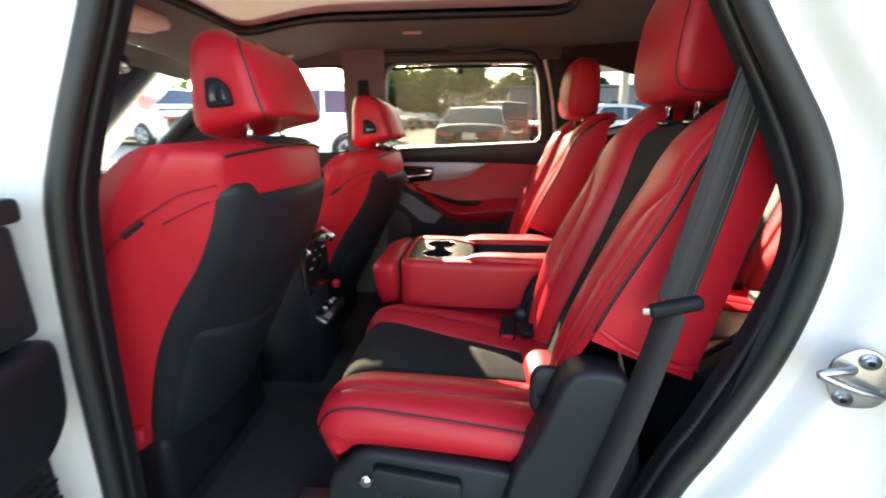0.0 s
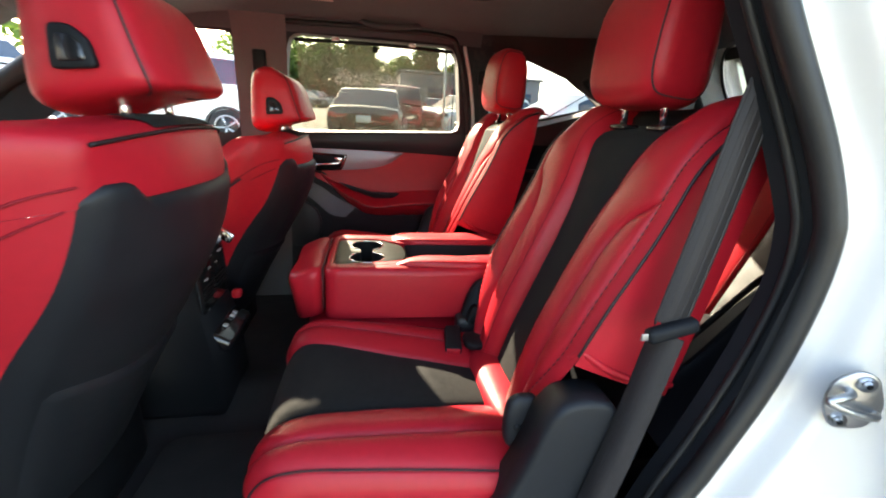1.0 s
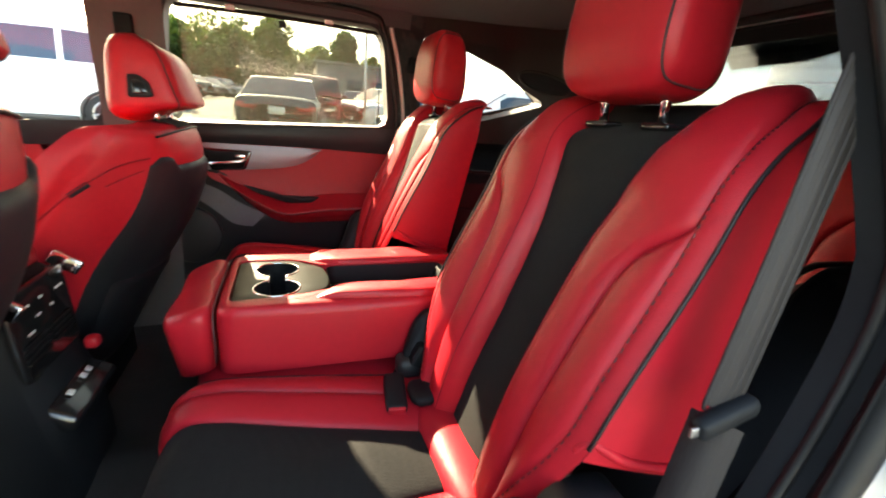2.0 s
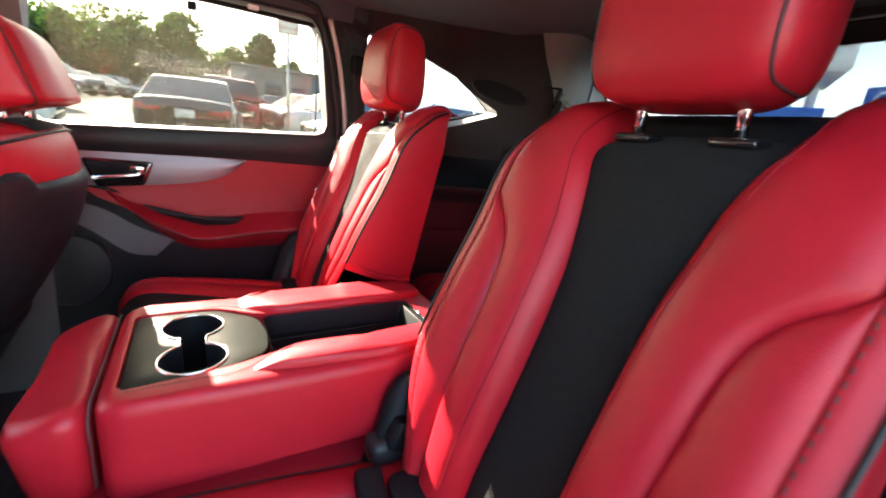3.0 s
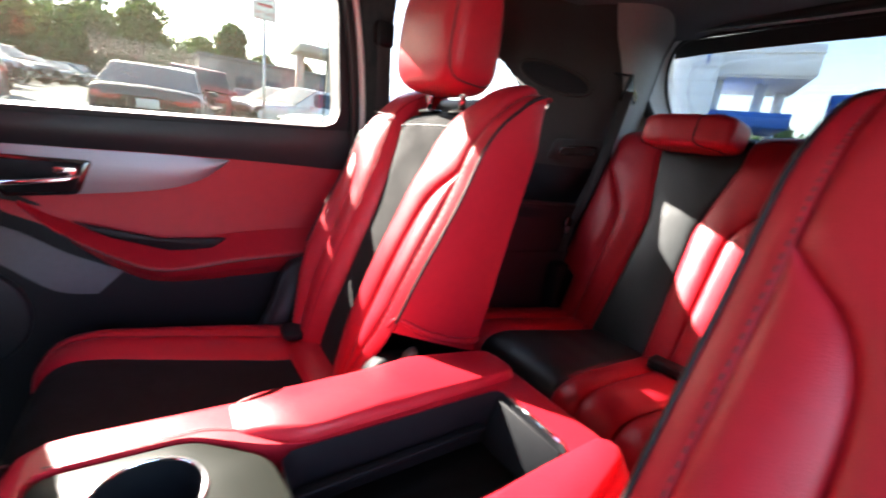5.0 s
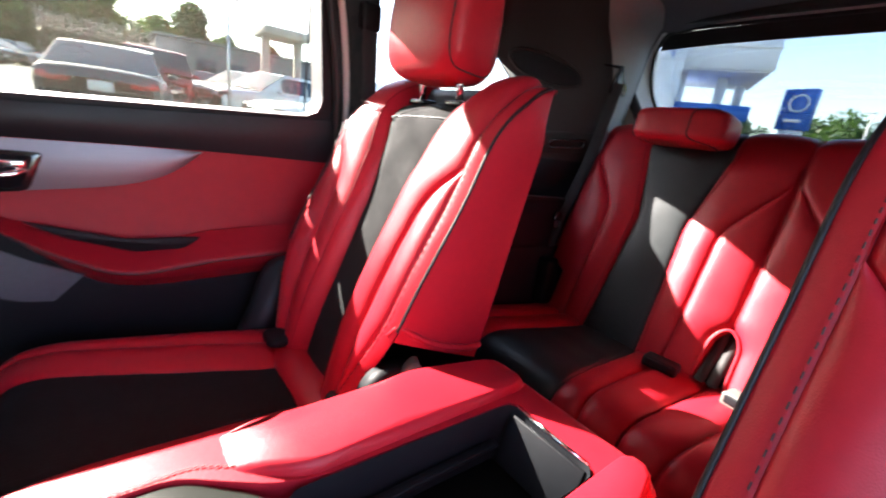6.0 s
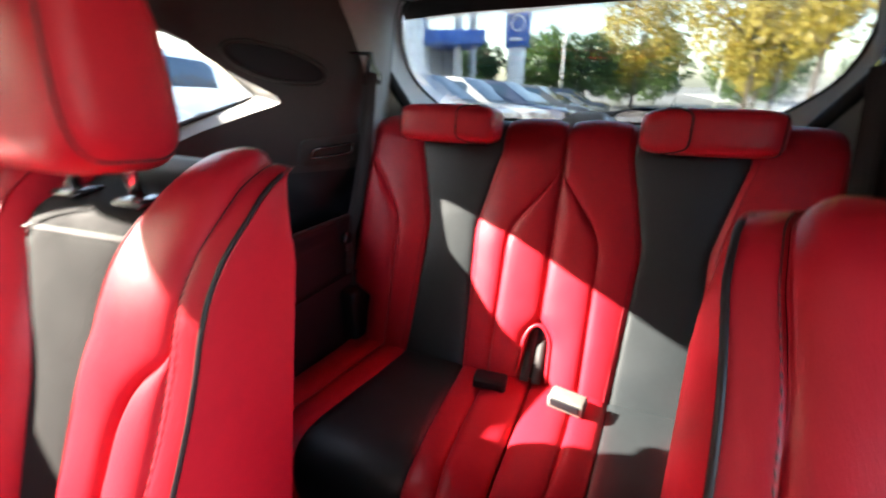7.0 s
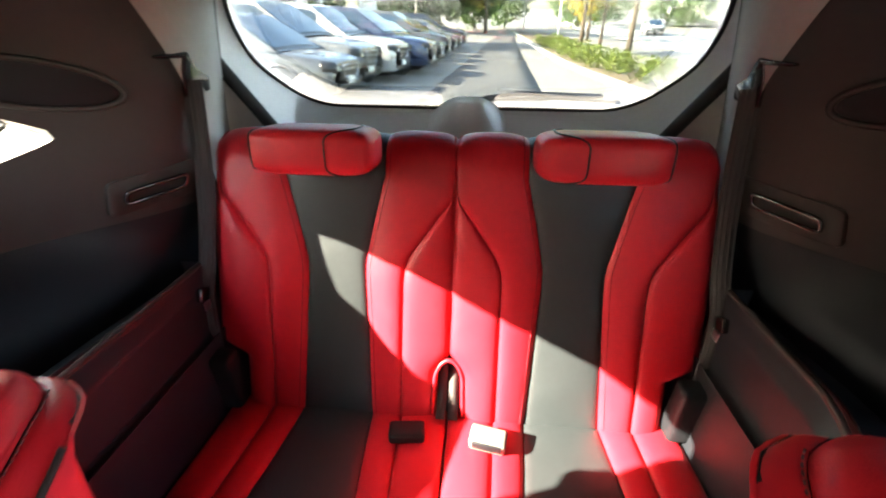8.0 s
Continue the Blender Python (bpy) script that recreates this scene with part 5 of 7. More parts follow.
def front_jamb(u, v):
    q = spl(RIMW[:7], u)
    x = q[0] - float(np.interp(v, [0, 0.3, 0.6, 1.0], [0, 0.04, 0.10, 0.16]))
    y = wy(q[1]) + float(np.interp(v, [0, 0.3, 0.6, 1.0], [0, -0.02, -0.05, -0.06]))
    return Vector((x, y, q[1]))


part("front_jamb", sheet(front_jamb, steps(50), steps(20)), WHITE, body, "white painted centre pillar")
part("rocker", sheet(lambda u, v: Vector((-0.62 + 0.90 * u, 0.30 + 0.28 * v, 0.40 + 0.02 * v)), steps(6), steps(4)), WHITE, body, "white door sill")
part("step_plate", rbox((-0.15, 0.50, 0.425), (0.62, 0.10, 0.012), 0.004), PLASTIC, body)

strk = thing("door_striker", "zinc-plated steel striker bolted to the white jamb", "door striker", at=(0.44, 0.43, 0.98))
SM = look((0, 0, 0), (0.45, 1.0, 0)).to_3x3().to_4x4()
SC = Vector((0.444, 0.440, 0.958))
def strike(a, b, d):
    return SC + SM @ Vector((a, b, d)) * 0.8


part("plate", slab(rounded([(-0.034, -0.014), (-0.016, -0.050), (0.026, -0.040), (0.040, -0.004), (0.022, 0.044), (-0.004, 0.052), (-0.032, 0.026)], 0.014, 4), lambda a, b, d: strike(a, b, d), 0.005, 0.002), STEEL, strk)
part("loop", tube([spl([strike(0.030, -0.014, -0.002), strike(0.024, -0.012, 0.016), strike(-0.010, -0.004, 0.030), strike(-0.050, 0.012, 0.040), strike(-0.036, 0.018, 0.034), strike(-0.014, 0.018, 0.018), strike(-0.008, 0.016, 0.0)], k) for k in steps(30)], 0.0047, 10), STEEL, strk, "steel loop")
for a, b in ((-0.012, -0.032), (0.006, 0.032)):
    part("bolt", tube([strike(a, b, 0.003), strike(a, b, 0.009)], 0.0096, 16), STEEL, strk, "steel bolt")
    part("bolt_head", tube([strike(a, b, 0.009), strike(a, b, 0.013)], 0.0068, 6), STEEL, strk)
    part("bolt_socket", tube([strike(a, b, 0.0128), strike(a, b, 0.0138)], 0.0036, 6), PLASTIC, strk)

# open rear door, standing out from the front edge of the opening
odoor = thing("open_rear_door", "open rear door with black inner panel and slotted grille", "car door", at=(-0.64, 0.40, 0.45))
OM = Matrix.Translation((-0.634, 0.440, 0)) @ Matrix.Rotation(radians(12), 4, "Z")
def leaf(a, z, d):
    """a: away from the hinge; d: out of the panel."""
    return OM @ Vector((d, -a, z))


part("inner_panel", sheet(lambda u, v: leaf(0.85 * u, 0.45 + 0.75 * v, 0.01 - 0.05 * (1 - v) * 0), steps(8), steps(10)), PLASTIC2, odoor)
up = rounded([(0.0, 0.975), (0.82, 0.99), (0.82, 1.125), (0.0, 1.125)], 0.012, 3)
part("upper_pad", slab(up, lambda a, z, d: leaf(a, z, 0.008 + d), 0.045, 0.012, 3), VINYL, odoor, "black padded upper panel")
part("ledge", slab(rounded([(-0.004, 1.128), (0.82, 1.128), (0.82, 1.158), (-0.004, 1.158)], 0.01, 3), lambda a, z, d: leaf(a, z, 0.005 + d), 0.062, 0.012, 3), VINYL, odoor, "black sill pad")
low = rounded([(-0.012, 0.845), (0.035, 0.80), (0.82, 0.82), (0.82, 0.962), (-0.022, 0.962)], 0.03, 4)
part("lower_pad", slab(low, lambda a, z, d: leaf(a, z, 0.006 + d), 0.05, 0.02, 3), PLASTIC2, odoor, "black lower panel")
part("pocket", slab(rounded([(-0.02, 0.45), (0.82, 0.45), (0.82, 0.80), (0.03, 0.80)], 0.03, 4), lambda a, z, d: leaf(a, z, 0.0 + d), 0.03, 0.012, 3), PLASTIC2, odoor)
for i in range(9):
    for j in range(14):
        part("grille_slot", slab(rounded([(0.02 + 0.024 * i + 0.004 * (j % 2), 0.56 + 0.0155 * j), (0.038 + 0.024 * i + 0.004 * (j % 2), 0.562 + 0.0155 * j), (0.038 + 0.024 * i + 0.004 * (j % 2), 0.568 + 0.0155 * j), (0.02 + 0.024 * i + 0.004 * (j % 2), 0.566 + 0.0155 * j)], 0.002, 2), lambda a, z, d: leaf(a, z, 0.0298 + d), 0.0015), GLOSSY, odoor, smooth=False)
part("outer_skin", sheet(lambda u, v: leaf(0.9 * u, 0.42 + 0.75 * v, -0.08 - 0.03 * math.sin(math.pi * v)), steps(8), steps(8)), WHITE, odoor, "white outer skin")
part("edge", sheet(lambda u, v: leaf(-0.002, 0.42 + 0.75 * v, -0.08 + 0.09 * u), steps(2), steps(4)), WHITE, odoor)

# ---- belts, buckles, console, lamps ----


def belt(name, label, pts, half, across=(1, 0, 0), group="seat belts"):
    th = thing(name, label, "seat belt", group, at=pts[0])
    n = 30
    part("webbing", strip([spl(pts, k) for k in steps(n)], across, half, 0.0022), WEB, th, "grey woven webbing")
    side = Vector(across).normalized()
    for q in (-0.9, -0.45, 0.0, 0.45, 0.9):
        part("rib", tube([Vector(spl(pts, k)) + side * half * q for k in steps(n)], 0.0019, 6), WEB, th)
    return th


b2 = belt("seat_belt", "grey seat belt hanging beside the second row seat", [(0.372, 0.575, 1.375), (0.345, 0.570, 1.27), (0.318, 0.566, 1.13), (0.290, 0.562, 0.998)], 0.0235, (0.98, -0.08, 0))
part("webbing", strip([spl([(0.288, 0.560, 0.985), (0.265, 0.556, 0.88), (0.235, 0.552, 0.76), (0.19, 0.548, 0.60)], k) for k in steps(20)], (0.55, -0.83, 0), 0.022, 0.0022), WEB, b2, "grey woven webbing")
part("tongue", rbox((0.290, 0.556, 0.992), (0.075, 0.02, 0.022), 0.008, 3, Matrix.Rotation(radians(-14), 4, "Y")), PLASTIC, b2, "black belt tongue")
part("tongue_steel", rbox((0.250, 0.553, 0.985), (0.012, 0.003, 0.010), 0.001), STEEL, b2)
part("anchor", rbox((0.385, 0.59, 1.40), (0.06, 0.03, 0.05), 0.01), PLASTIC, b2)
b2r = belt("seat_belt", "grey seat belt on the far rear pillar", [(0.385, 2.005, 1.42), (0.40, 2.02, 1.25), (0.40, 2.03, 1.08), (0.38, 2.03, 0.8)], 0.023, (0.9, 0.3, 0))
part("anchor", rbox((0.385, 2.01, 1.43), (0.05, 0.03, 0.06), 0.01), PLASTIC, b2r)
for o in (1, -1):
    y = YC + o * 0.505
    b3 = belt("seat_belt", "grey third row seat belt hanging from its outlet", [(1.100, YC + o * 0.500, 1.400), (1.088, YC + o * 0.510, 1.29), (1.070, YC + o * 0.520, 1.18), (1.035, YC + o * 0.528, 1.07), (0.985, YC + o * 0.530, 0.975), (0.95, YC + o * 0.520, 0.86)], 0.0175, (-0.25, o, 0.1))
    part("tongue", rbox((0.985, YC + o * 0.528, 0.985), (0.05, 0.014, 0.03), 0.005, 3, Matrix.Rotation(radians(25), 4, "Y")), GLOSSY, b3, "black belt tongue")
    part("tongue_steel", rbox((0.972, YC + o * 0.522, 0.965), (0.02, 0.003, 0.02), 0.001), STEEL, b3)
    part("anchor_cover", rbox((0.925, YC + o * 0.492, 0.795), (0.05, 0.052, 0.15), 0.012), PLASTIC, b3, "black anchor cover")


def buckle(label, c, size, turn, pitch, m2=PLASTIC, red=False):
    th = thing("belt_buckle", label, "belt buckle", "belt buckles", at=c)
    m = Matrix.Rotation(radians(turn), 4, "Z") @ Matrix.Rotation(radians(pitch), 4, "Y")
    part("housing", rbox(c, size, 0.007, 3, m), m2, th)
    e = Vector(c) + m @ Vector((-size[0] * 0.46, 0, size[2] * 0.12))
    part("button", rbox(e, (size[0] * 0.16, size[1] * 0.8, size[2] * 0.60), 0.002, 2, m), RED if red else PLASTIC, th, "red release button" if red else "")
    return th


buckle("black belt buckle with red button lying on the cushion", (0.092, 1.000, 0.732), (0.085, 0.040, 0.030), 82, -14, red=True)
buckle("black belt buckle beside the folded armrest", (0.16, 1.57, 0.735), (0.06, 0.04, 0.07), 0, 20)
part("sleeve", rbox((0.145, 1.085, 0.735), (0.06, 0.05, 0.045), 0.014), VINYL, buckle("black buckle sleeve beside the backrest", (0.17, 1.075, 0.76), (0.05, 0.04, 0.05), 0, 30))
buckle("dark belt buckle lying on the third row cushion", (0.86, 1.375, 0.748), (0.042, 0.075, 0.026), 6, 0, m2=PLASTIC)
# paler copy of the dark buckle, with the sunlight put into its grey
buckle("sunlit grey belt buckle lying on the third row cushion", (0.855, 1.205, 0.752), (0.045, 0.075, 0.030), -10, 0, m2=material("sunlit_buckle", (0.10, 0.095, 0.085), 0.5, grain=0.3, scale=800))
stalk = thing("buckle_straps", "pair of grey buckle straps between the third row seats", "belt strap", at=(0.92, YC, 0.72))
for s in (-0.012, 0.013):
    part("strap", strip([(1.000, YC + s, 0.845), (0.962, YC + s, 0.785), (0.910, YC + s * 1.1, 0.730)], (0, 1, 0), 0.0105, 0.004), WEB, stalk)

# dark notch between the third row backs, where the straps come out
notch = thing("notch_lining", "black lining of the notch between third row backs", "seat trim", at=(0.95, YC, 0.72))
part("lining", slab(rounded([(-0.026, 0.70), (0.026, 0.70), (0.024, 0.815), (0.0, 0.848), (-0.024, 0.815)], 0.015, 4), lambda v, z, d: Vector((0.945 + 0.38 * (z - 0.73) + 0.030 - d, YC + v, z)), 0.006, 0.002), PLASTIC, notch)

rim = [(-0.034, 0.728), (-0.032, 0.775), (-0.030, 0.812), (-0.018, 0.838), (0.0, 0.848), (0.018, 0.838), (0.030, 0.812), (0.032, 0.775), (0.034, 0.728)]
part("rim", tube([Vector((0.921 + 0.40 * (q[1] - 0.72), YC + q[0], q[1])) for q in (spl(rim, k) for k in steps(48))], 0.0045, 8), RED, notch, "rolled red leather rim")

# plastic covers at the foot of the second row backs, seat base with lever
for o, yc in ((-1, seat2l), (1, seat2r)):
    ys = YC + o * (0.435 + 0.275)
    cover = rounded([(0.04, 0.50), (0.075, 0.66), (0.118, 0.75), (0.142, 0.83), (0.165, 0.862), (0.20, 0.870), (0.248, 0.862), (0.265, 0.82), (0.285, 0.70), (0.31, 0.50)], 0.02, 5)
    part("recliner_cover", slab(cover, lambda x, z, d: Vector((x, ys - o * 0.05 + o * d, z)), 0.060, 0.012, 3), PLASTIC2, yc, "black recliner cover")
    part("inner_recliner_cover", slab([(x * 0.9 + 0.02, z - 0.01) for x, z in cover], lambda x, z, d: Vector((x, YC + o * 0.215 - o * d, z)), 0.03, 0.012, 3), PLASTIC, yc, "black inner recliner cover")
    base = rounded([(-0.29, 0.46), (-0.265, 0.61), (-0.20, 0.675), (0.0, 0.655), (0.10, 0.64), (0.12, 0.46)], 0.03, 4)
    part("side_cover", slab(base, lambda x, z, d: Vector((x, YC + o * 0.655 + o * d, z)), 0.045, 0.012, 3), PLASTIC2, yc, "black seat side cover")
    part("recline_lever", slab(rounded([(-0.175, 0.655), (-0.015, 0.632), (-0.012, 0.60), (-0.05, 0.575), (-0.15, 0.585), (-0.178, 0.632)], 0.01, 3), lambda x, z, d: Vector((x, YC + o * 0.700 + o * d, z)), 0.02, 0.006, 3), PLASTIC2, yc, "black recline lever")
    part("lever_grip", rbox((-0.105, YC + o * 0.721, 0.593), (0.06, 0.006, 0.016), 0.003), GLOSSY, yc)
    part("bolt", tube([(-0.19, YC + o * 0.698, 0.618), (-0.19, YC + o * 0.712, 0.618)], 0.011, 12), CHROME, yc, "chrome bolt")
    part("isofix_flap", tube([(0.115, YC + o * 0.64, 0.69), (0.118, YC + o * 0.665, 0.69)], 0.014, 12), GREYTRIM, yc, "grey round flap")
    part("rail", rbox((-0.08, YC + o * 0.60, 0.44), (0.60, 0.05, 0.04), 0.006), STEEL, yc, "steel seat rail")

# centre console between the front seats
cons = thing("centre_console", "black centre console with rear climate controls", "console", at=(-0.75, YC, 0.42))
part("console_body", slab(rounded([(-1.15, 0.42), (-1.15, 0.80), (-0.95, 0.90), (-0.60, 0.905), (-0.556, 0.88), (-0.548, 0.745), (-0.535, 0.70), (-0.51, 0.62), (-0.50, 0.42)], 0.03, 4), lambda x, z, d: Vector((x, YC - 0.115 + d, z)), 0.23, 0.02, 3), PLASTIC, cons, "black console body")
part("console_lid", slab(rounded([(-0.92, YC - 0.11), (-0.575, YC - 0.11), (-0.575, YC + 0.11), (-0.92, YC + 0.11)], 0.03, 4), lambda x, y, d: Vector((x, y, 0.90 + d)), 0.035, 0.015, 4), RED, cons, "red leather console lid")
CM = look((-0.478, YC, 0.79), (0.5, YC, 0.85)).to_3x3().to_4x4()
face = lambda a, b, d: Vector((-0.553, YC, 0.805)) + CM @ Vector((a, b, -d))
part("control_panel", slab(rounded([(-0.105, -0.085), (0.105, -0.085), (0.105, 0.085), (-0.105, 0.085)], 0.015, 4), face, 0.014, 0.005, 3), GLOSSY, cons, "gloss black climate panel")
part("bright_trim", rbox((-0.542, YC - 0.116, 0.886), (0.060, 0.014, 0.034), 0.005, 3, Matrix.Rotation(radians(35), 4, "Y")), CHROME, cons, "bright metal corner trim")
part("bright_trim", rbox((-0.542, YC + 0.116, 0.886), (0.060, 0.014, 0.034), 0.005, 3, Matrix.Rotation(radians(35), 4, "Y")), CHROME, cons, "bright metal corner trim")
MARK = material("pale_marking", (0.6, 0.6, 0.6), 0.5)
for a, b, w in ((-0.07, 0.045, 0.030), (0.0, 0.05, 0.012), (0.05, 0.05, 0.02), (-0.03, 0.022, 0.012), (0.02, 0.022, 0.016), (0.055, 0.0, 0.022), (-0.075, -0.03, 0.01), (0.08, 0.05, 0.016)):
    part("marking", slab([(a - w / 2, b - 0.0022), (a + w / 2, b - 0.0022), (a + w / 2, b + 0.0022), (a - w / 2, b + 0.0022)], lambda p, q, d: face(p, q, 0.0135 + d), 0.001), MARK, cons, smooth=False)
for a in (-0.05, 0.05):
    for k in range(4):
        part("vent_slat", slab([(a - 0.04, -0.015 - 0.011 * k), (a + 0.04, -0.015 - 0.011 * k), (a + 0.04, -0.018 - 0.011 * k), (a - 0.04, -0.018 - 0.011 * k)], lambda p, q, d: face(p, q, 0.012 + d), 0.006), PLASTIC, cons, smooth=False)
part("socket_shelf", rbox((-0.522, YC, 0.640), (0.09, 0.20, 0.04), 0.012, 3, Matrix.Rotation(radians(30), 4, "Y")), GLOSSY, cons, "gloss black socket shelf")
for a in (-0.04, 0.02, 0.045):
    part("socket", rbox((-0.509, YC + a, 0.662), (0.012, 0.014, 0.004), 0.001, 2, Matrix.Rotation(radians(30), 4, "Y")), MARK, cons)
part("red_tag", pillow((-0.515, YC + 0.10, 0.70), (0.03, 0.03, 0.03), 3), RED, cons)

# grab handles, lamps and lights in the roof
for o in (1, -1):
    gh = thing("grab_handle", "charcoal grab handle on the roof rail", "grab handle", "grab handles", at=(-0.03, YC + o * 0.70, 1.6))
    pts = [(-0.135, YC + o * 0.690, 1.618), (-0.13, YC + o * 0.668, 1.600), (-0.10, YC + o * 0.655, 1.590), (-0.02, YC + o * 0.650, 1.588), (0.05, YC + o * 0.655, 1.594), (0.085, YC + o * 0.668, 1.604), (0.09, YC + o * 0.690, 1.622)]
    part("grip", tube([spl(pts, k) for k in steps(30)], 0.010, 10, flat=0.75), LINER, gh)
    for x in (-0.132, 0.088):
        part("end_cap", rbox((x, YC + o * 0.690, 1.612), (0.035, 0.03, 0.03), 0.008), LINER, gh)
    vis = thing("roof_light", "pale reading light in the headliner", "light", "roof lights", at=(-0.27, YC + o * 0.51, 1.64))
    part("lens", rbox((-0.272, YC + o * 0.525, liner_at(-0.272, 0.525).z - 0.002), (0.075, 0.022, 0.008), 0.003), material("pink_lens", (0.55, 0.35, 0.33), 0.35), vis)
    fh = thing("front_grab_handle", "pale lit grab handle above the front door", "grab handle", "grab handles", at=(-0.9, YC + o * 0.68, 1.57))
    part("grip", tube([spl([(-1.02, YC + o * 0.655, 1.585), (-0.99, YC + o * 0.63, 1.565), (-0.92, YC + o * 0.625, 1.56), (-0.86, YC + o * 0.63, 1.567), (-0.835, YC + o * 0.655, 1.59)], k) for k in steps(24)], 0.010, 8), GREYTRIM, fh)
ohc = thing("overhead_console", "grey overhead console with map lights", "console", at=(-1.1, YC, 1.58))
part("console_shell", pillow((-1.12, YC, 1.585), (0.26, 0.26, 0.05), 4), GREYTRIM, ohc)
for s in (-0.07, 0.07):
    part("map_lamp", rbox((-1.08, YC + s, 1.561), (0.05, 0.06, 0.008), 0.003), GREYTRIM, ohc)
    part("button_row", rbox((-1.16, YC + s, 1.562), (0.03, 0.07, 0.006), 0.002), PLASTIC, ohc)
tagv = thing("floor_mat", "black carpet mat in the rear footwell", "mat", at=(-0.40, 0.86, 0.42))
part("mat", slab(rounded([(-0.62, 0.64), (-0.24, 0.64), (-0.24, 1.10), (-0.62, 1.10)], 0.05, 5), lambda x, y, d: Vector((x, y, 0.412 + d)), 0.012, 0.004), CARPET, tagv)

# ---- outside ----
GX, GY = -0.035, 0.050              # the lot falls towards the rear and rises to the right


def ground_z(x, y):
    v = y - YC
    return GX * 40 * math.tanh(x / 40) + (GY * 45 * math.tanh(v / 45) if v > 0 else 0.03 * 20 * math.tanh(v / 20))


def cubic(u):
    return -400 + 800 * (0.5 + 4 * (u - 0.5) ** 3)


ground = bm_object("ground", sheet(lambda u, v: Vector((cubic(u), cubic(v), ground_z(cubic(u), cubic(v)))), steps(90), steps(90)), ASPHALT)
tagged(ground, "sunlit grey asphalt parking lot", "ground", kind="structure")


def ground_strip(name, label, x0, x1, y0, y1, lift, mat, n=30, kind="structure"):
    """A strip of ground with a real edge; y0 and y1 are functions of x."""
    def fn(u, v):
        x = x0 + (x1 - x0) * u
        y = y0(x) + (y1(x) - y0(x)) * min(1, max(0, (v - 0.1) / 0.8))
        return Vector((x, y, ground_z(x, y) + (lift if 0.05 < v < 0.95 else -0.02)))
    ob = bm_object(name, sheet(fn, steps(n), [0, 0.1, 0.3, 0.5, 0.7, 0.9, 1]), mat)
    return tagged(ob, label, name.replace("_", " "), kind=kind)


DRIVE = material("dark_drive", (0.075, 0.074, 0.074), 0.9, grain=0.8, scale=50, var=0.2, var_scale=0.5)
PALE = material("pale_concrete", (0.34, 0.33, 0.30), 0.85, grain=0.5, scale=40, var=0.12, var_scale=0.8)
kerb = lambda x: -2.9 + 0.07 * min(max(x - 11, 0), 10)
# strip of ground in a darker tone than the lot
ground_strip("drive_lane", "darker strip of the driveway behind the car", 3, 48, lambda x: 3.2 - 0.06 * x, lambda x: 0.15 - 0.04 * x, 0.004, DRIVE)
ground_strip("kerb", "pale concrete kerb beside the driveway", -14, 60, kerb, lambda x: kerb(x) - 0.35, 0.12, CONCRETE)
SOIL = material("planting_soil", (0.09, 0.07, 0.045), 0.95, grain=0.8, scale=30, var=0.3, var_scale=1.5)
ground_strip("planting_bed", "planted strip behind the kerb", -14, 60, lambda x: kerb(x) - 0.35, lambda x: kerb(x) - 4.0, 0.10, SOIL)
ground_strip("street", "pale sunlit street beyond the planting", -60, 160, lambda x: -13.0, lambda x: -24.0, 0.005, PALE)
MARKING = material("white_marking", (0.6, 0.6, 0.58), 0.7, var=0.15, grain=0.3, scale=60)
for k in range(7):
    x = 7.4 + 2.9 * k
    ln = bm_object("parking_line", sheet(lambda u, v: Vector((xx := x + 0.06 * u - 1.2 * v, yy := 3.2 + 5.0 * v, ground_z(xx, yy) + 0.006)), steps(1), steps(6)), MARKING)
    tagged(ln, "white painted parking bay line", "marking", "parking lines", "structure")

# parked cars
TYRE = material("tyre_rubber", (0.012, 0.012, 0.012), 0.8, grain=0.4, scale=200)
RIM = material("alloy_rim", (0.45, 0.45, 0.46), 0.3, metal=0.9)
# the blue base paints in the sky's reflection, too weak from gloss alone
CARGLASS = material("sky_blue_dark_glass", (0.012, 0.034, 0.062), 0.05, spec=0.45, var=0.2, var_scale=1.2)
REDLAMP = material("red_lamp", (0.45, 0.015, 0.012), 0.2, coat=0.5)
CLEARLAMP = material("clear_lamp", (0.55, 0.56, 0.58), 0.12, metal=0.4, coat=0.5)
GRILLE = material("dark_grille", (0.012, 0.012, 0.013), 0.4, var=0.3)
PLATE = material("plate_white", (0.65, 0.65, 0.62), 0.5)
paints = {}


def paint(rgb):
    if rgb not in paints:
        paints[rgb] = material("car_paint", rgb, 0.25, coat=0.7, var=0.03, metal=0.15)
    return paints[rgb]


SEDAN = dict(L=4.75, W=0.92, belt=0.93, roof=1.45, hood=0.88, deck=1.02, gh=(-1.95, -1.15, 0.25, 1.15), trunk=True)
SUV = dict(L=4.75, W=0.95, belt=1.08, roof=1.74, hood=1.04, deck=1.08, gh=(-2.28, -1.80, 0.05, 1.12), trunk=False)
LOWCAR = dict(L=4.5, W=0.90, belt=0.92, roof=1.48, hood=0.90, deck=0.98, gh=(-2.05, -1.55, 0.30, 1.30), trunk=False)


